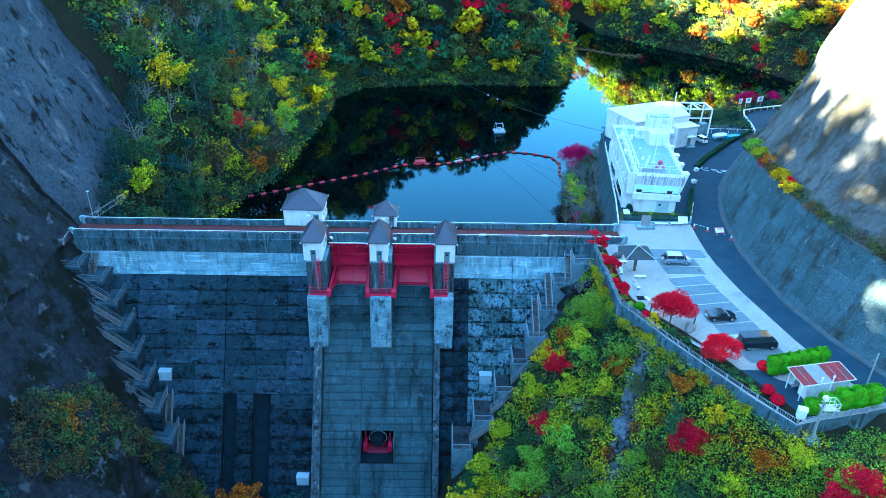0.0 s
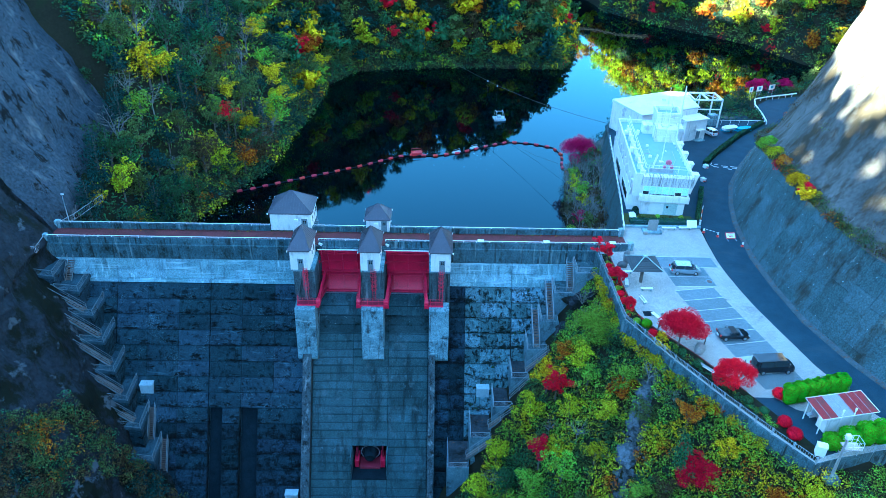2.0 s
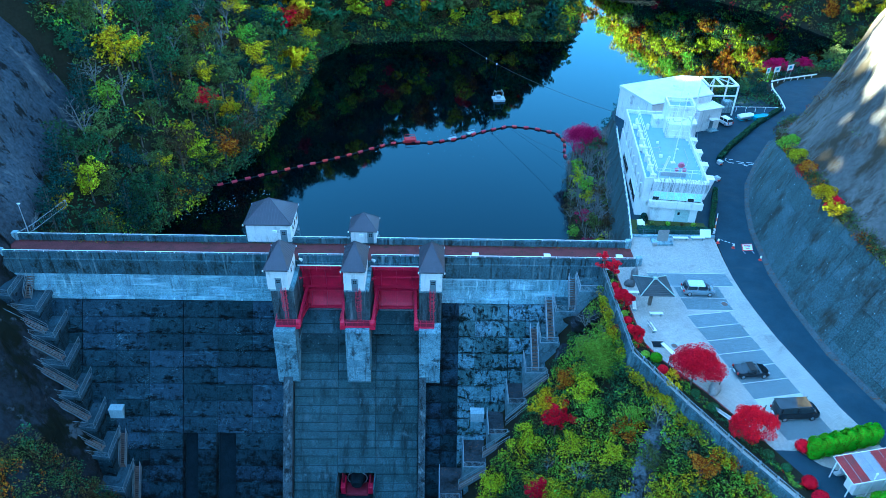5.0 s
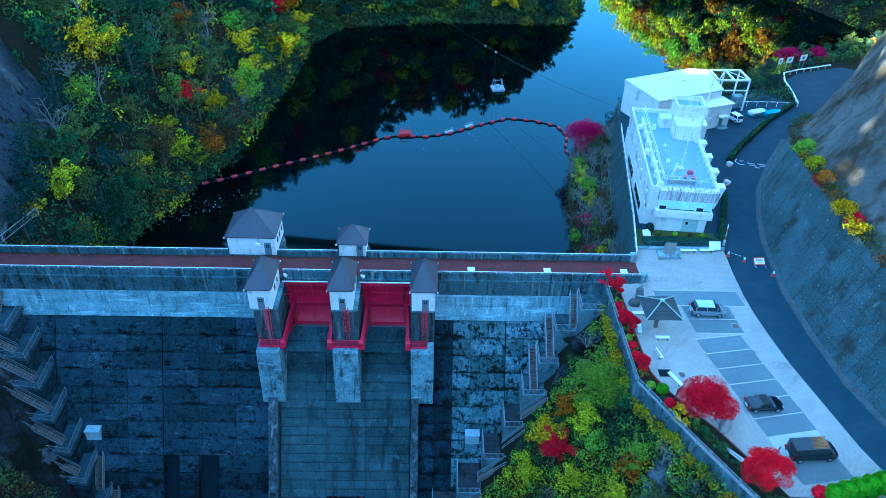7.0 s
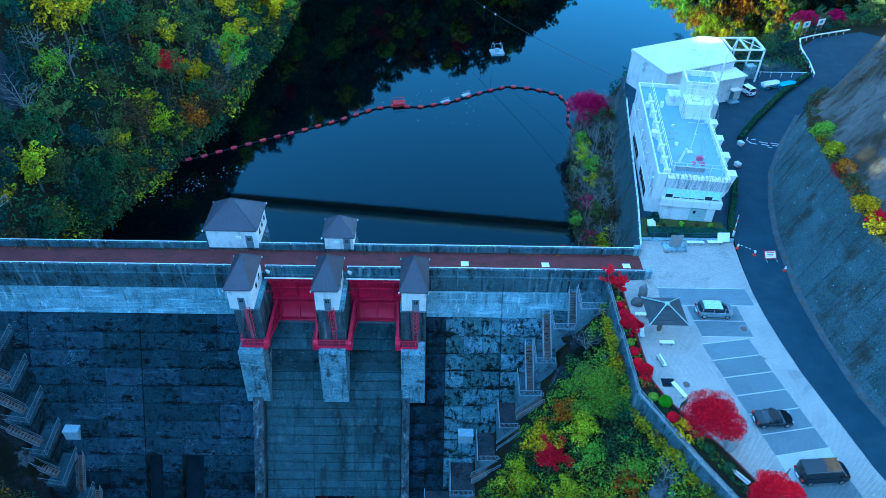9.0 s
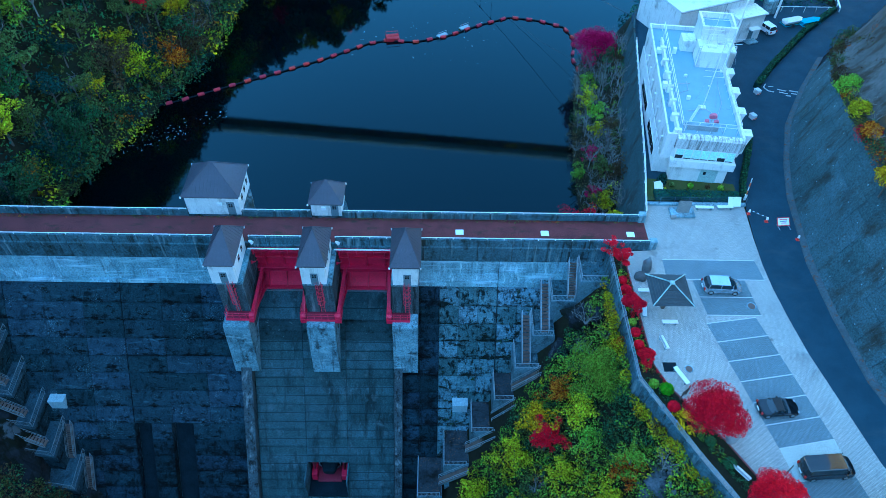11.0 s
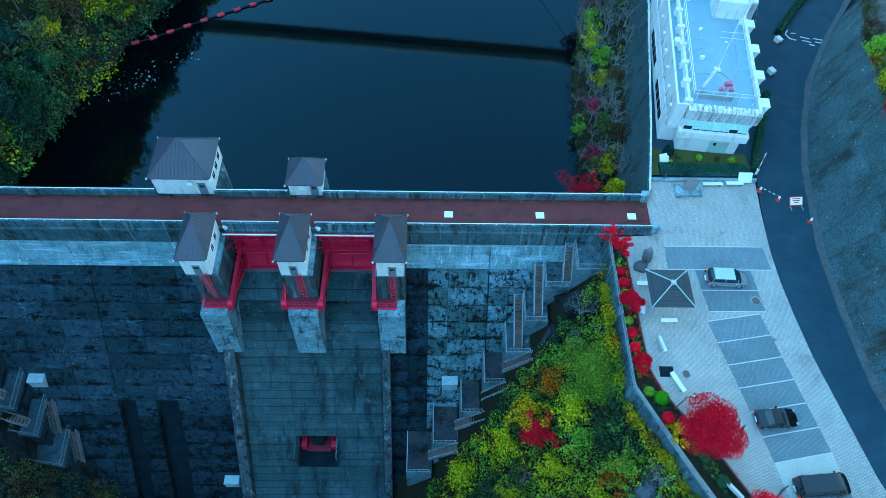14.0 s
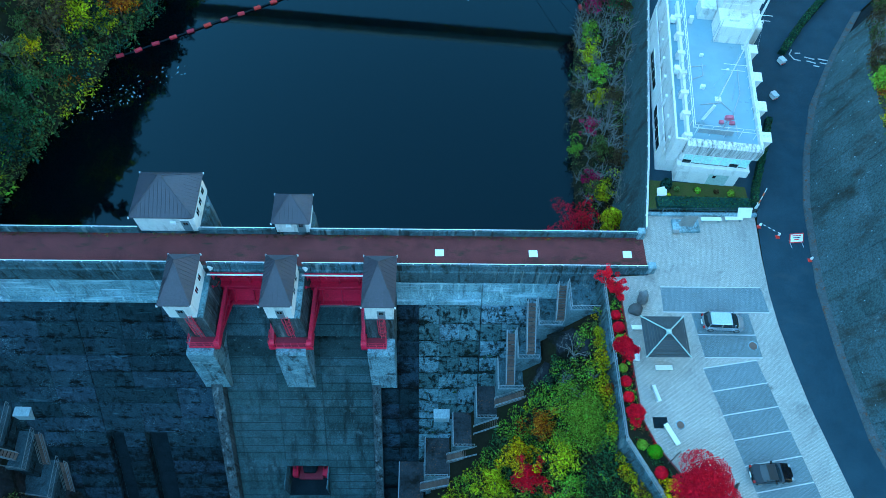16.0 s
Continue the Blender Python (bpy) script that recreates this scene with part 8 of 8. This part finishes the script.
def shrub(x, y, z, rx, ry, rz_, colour, label, cards=700, size=0.13, name="shrub", group="clipped shrubs", square=2.0):
    """A clipped bush: a dense skin of small leaves round a dark heart."""
    g = np.random.default_rng(int(abs(x * 31 + y * 17)))
    d = g.normal(size=(cards, 3))
    d /= np.linalg.norm(d, axis=1)[:, None]
    d = np.sign(d) * np.abs(d) ** (2.0 / square)
    d[:, 2] = np.where(d[:, 2] < -0.55, -d[:, 2], d[:, 2])
    pos = d * np.array([rx, ry, rz_]) * g.uniform(0.9, 1.05, cards)[:, None] + np.array([0, 0, rz_ * 0.92])
    nrm = d + g.normal(size=(cards, 3)) * 0.45
    nrm /= np.linalg.norm(nrm, axis=1)[:, None]
    a = np.cross(nrm, g.normal(size=(cards, 3)))
    a /= np.linalg.norm(a, axis=1)[:, None]
    b = np.cross(nrm, a)
    s = size * g.uniform(0.6, 1.3, cards)[:, None]
    v = np.stack([pos - a * s, pos - b * s * 0.6, pos + a * s, pos + b * s * 0.6], 1).reshape(-1, 3)
    t = thing(name, label, "shrub", group, at=pose(x, y, z))
    part("foliage", cards_mesh("foliage", v, HEDGE if colour == "hedge" else LEAF[colour]), None, t)
    bm = bmesh.new()
    bmesh.ops.create_icosphere(bm, subdivisions=2, radius=1)
    for q in bm.verts:
        c = Vector([math.copysign(abs(e) ** (2.0 / square), e) for e in q.co])
        q.co = Vector((c.x * rx * 0.9, c.y * ry * 0.9, max(-0.9, c.z) * rz_ * 0.9 + rz_ * 0.9))
    part("heart", Mesh().take(bm), HEDGE if colour == "hedge" else LEAF[colour], t, smooth=True)
    return t


for i in range(6):
    t = i / 5
    shrub(22.4 + 6.6 * t, -35.1 + 1.8 * t, 0, 0.8, 0.75, 1.35, "hedge", "bright green clipped column shrub", 1100, 0.11, "hedge_shrub", "hedge by the van", 4.0)
for i in range(5):
    t = i / 4
    shrub(23.9 + 7.5 * t, -41.8 + 1.2 * t, 0, 1.0 if i else 0.8, 0.9, (0.9, 1.2, 1.45, 1.5, 1.5)[i], "hedge", "bright green clipped round shrub", 1200, 0.11, "hedge_shrub", "hedge by the fence", 3.4)
for x, y, r, c in ((8.2, -8.6, 0.6, "red"), (8.1, -7.2, 0.5, "red"), (8.2, -14.4, 0.55, "red"), (8.25, -16.0, 0.55, "red"), (10.3, -23.2, 0.6, "red"), (20.4, -38.7, 0.75, "red"), (20.7, -40.5, 0.8, "red"), (21.7, -34.3, 0.8, "red"), (10.0, -21.3, 0.7, "hedge"), (8.9, -20.6, 0.5, "green"),
                   (8.2, -9.9, 0.5, "green"), (8.1, -13.0, 0.45, "green"), (14.2, -29.0, 0.6, "deep green"), (16.3, -32.8, 0.6, "deep green"), (17.8, -35.2, 0.55, "deep green"), (13.0, -26.8, 0.5, "deep green"), (19.0, -36.8, 0.5, "deep green")):
    shrub(x, y, 0.03, r, r, r * 0.8, c, "small clipped red azalea bush" if c == "red" else "small clipped green bush", 620, 0.085)
rg = random.Random(3)
bed = []
for (ax, ay), (bx, by_) in (((8.3, -3.6), (8.4, -12.3)), ((8.4, -12.3), (8.7, -19.4)), ((8.9, -20.0), (13.2, -27.2)), ((13.2, -27.2), (20.0, -39.5))):
    for _ in range(int(math.hypot(bx - ax, by_ - ay) * 9)):
        f = rg.random()
        bed.append((ax + (bx - ax) * f + rg.uniform(-0.55, 0.55), ay + (by_ - ay) * f, 0.05))
edge = []
for (ax, ay), (bx, by_) in (((8.85, -6.0), (9.05, -12.0)), ((9.05, -12.0), (9.3, -18.0)), ((9.3, -18.0), (10.3, -20.6))):
    for _ in range(int(math.hypot(bx - ax, by_ - ay) * 7)):
        f = rg.random()
        edge.append((ax + (bx - ax) * f + rg.uniform(-0.14, 0.1), ay + (by_ - ay) * f, 0.06))
brush("bed_edging_plants", edge, 70, "low red edging plants along the planting bed kerb", (0.1, 0.18), 26, 0.07, ["red"] * 3 + ["brown"] * 2, 0.2, "groundcover")
brush("bed_groundcover", bed, 66, "low green groundcover in the planting bed", (0.14, 0.34), 26, 0.1, ["deep green"] * 4 + ["green"] * 3 + ["brown", "red"], 0.2, "groundcover")


def hedge_run(pts, w, h, label):
    t = thing("hedge", label, "hedge")
    m = Mesh()
    v = []
    g = np.random.default_rng(8)
    for (a, b) in zip(pts, pts[1:]):
        a, b = Vector(a), Vector(b)
        u = (b - a).normalized()
        n = Vector((-u.y, u.x, 0))
        m.add([a - n * w * 0.45, a + n * w * 0.45, b + n * w * 0.45, b - n * w * 0.45] + [q + Vector((0, 0, h * 0.9)) for q in (a - n * w * 0.4, a + n * w * 0.4, b + n * w * 0.4, b - n * w * 0.4)],
              [(0, 1, 5, 4), (1, 2, 6, 5), (2, 3, 7, 6), (3, 0, 4, 7), (4, 5, 6, 7)])
        k_ = int((b - a).length * 90)
        for _ in range(k_):
            f, e = rg.random(), rg.uniform(-0.5, 0.5)
            q = a.lerp(b, f) + n * w * e + Vector((0, 0, h * (rg.uniform(0.85, 1.1) if abs(e) < 0.42 else rg.uniform(0.1, 1.0))))
            d1 = Vector((rg.gauss(0, 1), rg.gauss(0, 1), rg.gauss(0, 1))).normalized() * 0.11
            d2 = Vector((rg.gauss(0, 1), rg.gauss(0, 1), rg.gauss(0, 1))).normalized() * 0.08
            v += [q - d1, q - d2, q + d1, q + d2]
    part("foliage", cards_mesh("foliage", np.array([tuple(q) for q in v]), LEAF["deep green"]), None, t)
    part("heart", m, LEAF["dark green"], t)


for x, y, r, c in ((17.2, 8.9, 0.35, "moss"), (19.6, 8.7, 0.4, "green"), (21.8, 8.6, 0.3, "brown"), (16.1, 8.0, 0.3, "olive"), (23.4, 8.3, 0.45, "green")):
    shrub(x, y, 0.05, r, r, r * 0.8, c, "low garden shrub on the lawn", 160, 0.1)
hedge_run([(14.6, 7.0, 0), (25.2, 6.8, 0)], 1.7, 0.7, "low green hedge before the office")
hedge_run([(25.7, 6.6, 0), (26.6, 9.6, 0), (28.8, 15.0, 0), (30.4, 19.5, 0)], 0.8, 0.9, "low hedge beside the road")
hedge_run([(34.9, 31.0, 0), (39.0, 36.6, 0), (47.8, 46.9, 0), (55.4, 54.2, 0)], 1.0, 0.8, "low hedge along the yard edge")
shrub(15.8, 9.0, 0, 0.6, 0.6, 1.0, "dark green", "dark evergreen bush by the office wall", 500, 0.16)

# reservoir bank beside the office
BANKMIX = ["brown"] * 8 + ["moss"] * 4 + ["deep green"] * 2 + ["green"] * 1 + ["olive"]
brush("bank_undergrowth", spots(620, (6, 24, 4, 72), 0.9, lambda x, y, z, d: d > -0.3 and z < -2 and x < curve_y(XW, y) - 0.4, 51), 52, "autumn shrubs on the reservoir bank", (0.5, 1.1), 90, 0.15, BANKMIX, 0.5)
grove(spots(26, (6, 24, 10, 66), 2.8, lambda x, y, z, d: d > 0.0 and z < -4 and x < curve_y(XW, y) - 1.0, 53), 54, "trees on the reservoir bank", (0.35, 0.6), BANKMIX, 0.6)
grove(spots(64, (7, 24, 5, 64), 1.4, lambda x, y, z, d: d > -0.2 and z < -3 and x < curve_y(XW, y) - 1.0, 59), 60, "bare shrubs on the reservoir bank", (0.4, 0.7), BANKMIX, 1.0)
for x, y, h_, w_, c, k_ in ((12.6, 44.0, 4.2, 4.0, "green", 41), (12.2, 39.0, 4.4, 3.8, "olive", 42), (12.8, 34.0, 4.0, 3.6, "green", 43), (11.0, 14.0, 3.6, 3.4, "olive", 44), (12.4, 29.5, 3.2, 3.0, "olive", 45), (11.6, 21.0, 3.2, 3.0, "moss", 46)):
    maple(x, y, float(ground(np.array([x]), np.array([y]))[0]), h_, w_, c, "leafy %s shrub tree on the reservoir bank" % ("yellow-green" if c == "olive" else "green"), 1100, 0.2, "round", "shrub_tree", k_, "bank shrub trees")
maple(11.2, 26.0, -11.0, 3.4, 3.6, "magenta", "thin purple-red maple on the bank", 900, 0.2, "loose", seed=26, group="bank maples")
maple(10.6, 17.0, -11.0, 3.0, 3.4, "magenta", "thin crimson shrub maple on the bank", 700, 0.2, "loose", seed=27, group="bank maples")
maple(14.6, 50.0, -9.0, 7.4, 9.0, "magenta", "magenta maple on the reservoir bank", 9000, 0.19, seed=21, group="bank maples")
maple(7.0, 9.0, -11.5, 5.0, 7.4, "red", "thin dark red maple at the water edge", 2200, 0.2, "loose", seed=22, group="bank maples")
maple(11.2, 8.6, -9.0, 4.6, 4.2, "olive", "yellow-green tree at the wall foot", 1900, 0.24, seed=23, group="bank maples")

# the office side bank north of the yard
def off_road(x, y):
    return y > 56 and (x < np.interp(y, [54, 59, 66], [54.5, 56.3, 57.0]) if y < 68 else True) and y > 64 + max(0.0, x - 57) * 0.42 + (6.5 if x > 57 else -9)


grove(spots(44, (30, 90, 56, 112), 3.4, lambda x, y, z, d: d > 0.5 and z < 1 and off_road(x, y - 1.5), 55), 56, "trees behind the yard", (0.45, 0.8), ["deep green"] * 6 + ["dark green"] * 4 + ["moss"] * 2, 0.04)
brush("yard_undergrowth", spots(620, (22, 100, 54, 122), 1.6, lambda x, y, z, d: d > 0.2 and z < 0.5 and off_road(x, y), 57), 58, "green shrubs behind the yard", (0.9, 1.8), 90, 0.3, ["deep green"] * 6 + ["dark green"] * 4 + ["moss"] * 2 + ["green"])
maple(64.0, 77.5, -0.5, 4.0, 6.5, "magenta", "dark crimson maple behind the road signs", 1500, 0.3, seed=24, group="far road maples")
maple(71.0, 79.5, -0.5, 3.6, 5.0, "magenta", "dark red maple behind the road signs", 1200, 0.3, seed=25, group="far road maples")

BANKGREEN = ["dark green"] * 4 + ["deep green"] * 4 + ["moss"] * 3 + ["brown"] * 2 + ["orange"] * 2 + ["olive"]
brush("east_bank_undergrowth", spots(800, (66, 136, 77, 142), 1.7, lambda x, y, z, d: d > 0.2 and y > 78 + max(0.0, 75 - x) * 0.4, 157), 158, "dark green and brown brush on the east bank", (0.9, 2.2), 60, 0.34, BANKGREEN)
woods("east_bank_woods", spots(70, (72, 140, 84, 142), 4.5, lambda x, y, z, d: d > 1.0, 159), 160, (0.45, 0.85), "shaded trees on the east bank", BANKGREEN, 700, 0.42)

# ledge and cliff growth
ledge = []
for y in np.arange(-55, 40, 0.17):
    ledge.append((float(curve_y(XB, y)) + 0.36 * ledge_h(y) + 0.8 + rg.uniform(-0.8, 1.3), float(y), ledge_h(y) - 0.2 + rg.uniform(0, 0.5)))
brush("ledge_undergrowth", ledge, 61, "brown and orange brush along the slope ledge", (0.45, 1.15), 80, 0.16, ["brown"] * 9 + ["moss"] * 5 + ["deep green"] * 3 + ["olive"] + ["orange"] * 3 + ["red"], 0.5)
grove([ledge[k_] for k_ in range(9, len(ledge), 19)], 69, "bare shrubs along the slope ledge", (0.2, 0.36), MIX, 1.0)
cl = []
for _ in range(420):
    y, t = rg.uniform(-60, 56), rg.random() ** 2.6
    H = ledge_h(y) if y < 36 else 2.0
    zz = H + 1 + t * 45
    if noise.noise(Vector((y * 0.06, zz * 0.06, 3.0))) < -0.05:
        continue
    cl.append((float(curve_y(XB, y)) + 0.36 * H + 1.6 + 0.44 * (zz - H) + 0.4, y, zz))
brush("cliff_undergrowth", cl, 62, "dry brown brush clinging to the cliff", (0.4, 1.1), 60, 0.13, ["brown"] * 6 + ["moss"] * 2 + ["orange"], 0.0)
maple(34.4, -3.0, 10.6, 3.6, 3.6, "yellow", "bright yellow maple on the slope ledge", 3200, 0.15, seed=31, group="ledge maples")
maple(34.6, -6.4, 10.6, 2.6, 2.8, "yellow", "yellow and orange maple on the slope ledge", 900, 0.22, "loose", seed=32, group="ledge maples")
maple(35.0, -4.9, 10.8, 2.8, 2.4, "red", "small red maple on the slope ledge", 700, 0.2, seed=33, group="ledge maples")
maple(39.0, 17.0, 8.6, 3.4, 4.0, "green", "green tree on the slope ledge", 2400, 0.16, seed=34, group="ledge maples")
maple(37.4, 10.5, 9.6, 3.0, 3.4, "olive", "olive tree on the slope ledge", 2400, 0.16, seed=35, group="ledge maples")
maple(36.6, 6.0, 10.2, 2.8, 2.8, "orange", "orange bush on the slope ledge", 2400, 0.16, seed=36, group="ledge maples")
rgz = []
for _ in range(2400):
    y, zz = rg.uniform(-62, -21), rg.uniform(-36, -6)
    x = -60.4 - (zz + 27.5) / 1.6
    if noise.noise(Vector((y * 0.08, zz * 0.08, 9.0))) > -0.08:
        rgz.append((x + 1.5, y, zz))
brush("gorge_undergrowth", rgz, 63, "dark moss and brush on the gorge rock", (0.4, 1.2), 60, 0.2, ["dark green"] * 3 + ["brown"] * 6 + ["deep green"] * 2 + ["moss"] * 5 + ["orange"], 0.1)
grove(spots(16, (-62, -38, -42, -25), 3.2, lambda x, y, z, d: z < -36, 65), 64, "trees in the gorge", (0.7, 1.15), ["dark green"] * 3 + ["deep green", "moss", "brown"], 0.2)
brush("gorge_floor_undergrowth", spots(420, (-64, -37, -52, -24), 1.0, lambda x, y, z, d: z < -30, 67), 68, "dark shrubs on the floor of the gorge", (0.6, 1.4), 60, 0.22, ["dark green"] * 3 + ["brown"] * 3 + ["deep green"] * 3 + ["moss"] * 2, 0.4)

# leaf litter and moss along the crest road
lit = []
for _ in range(900):
    e = rg.random()
    lit.append((rg.uniform(-75, 12), 2.35 - 0.5 * e * e if rg.random() < 0.7 else -1.5 + 0.35 * e * e, 0.0))
brush("crest_litter", lit, 92, "brown leaves and moss along the crest road edges", (0.06, 0.16), 14, 0.07, ["brown"] * 4 + ["moss"] * 3 + ["orange"], 0.05, "leaf litter")
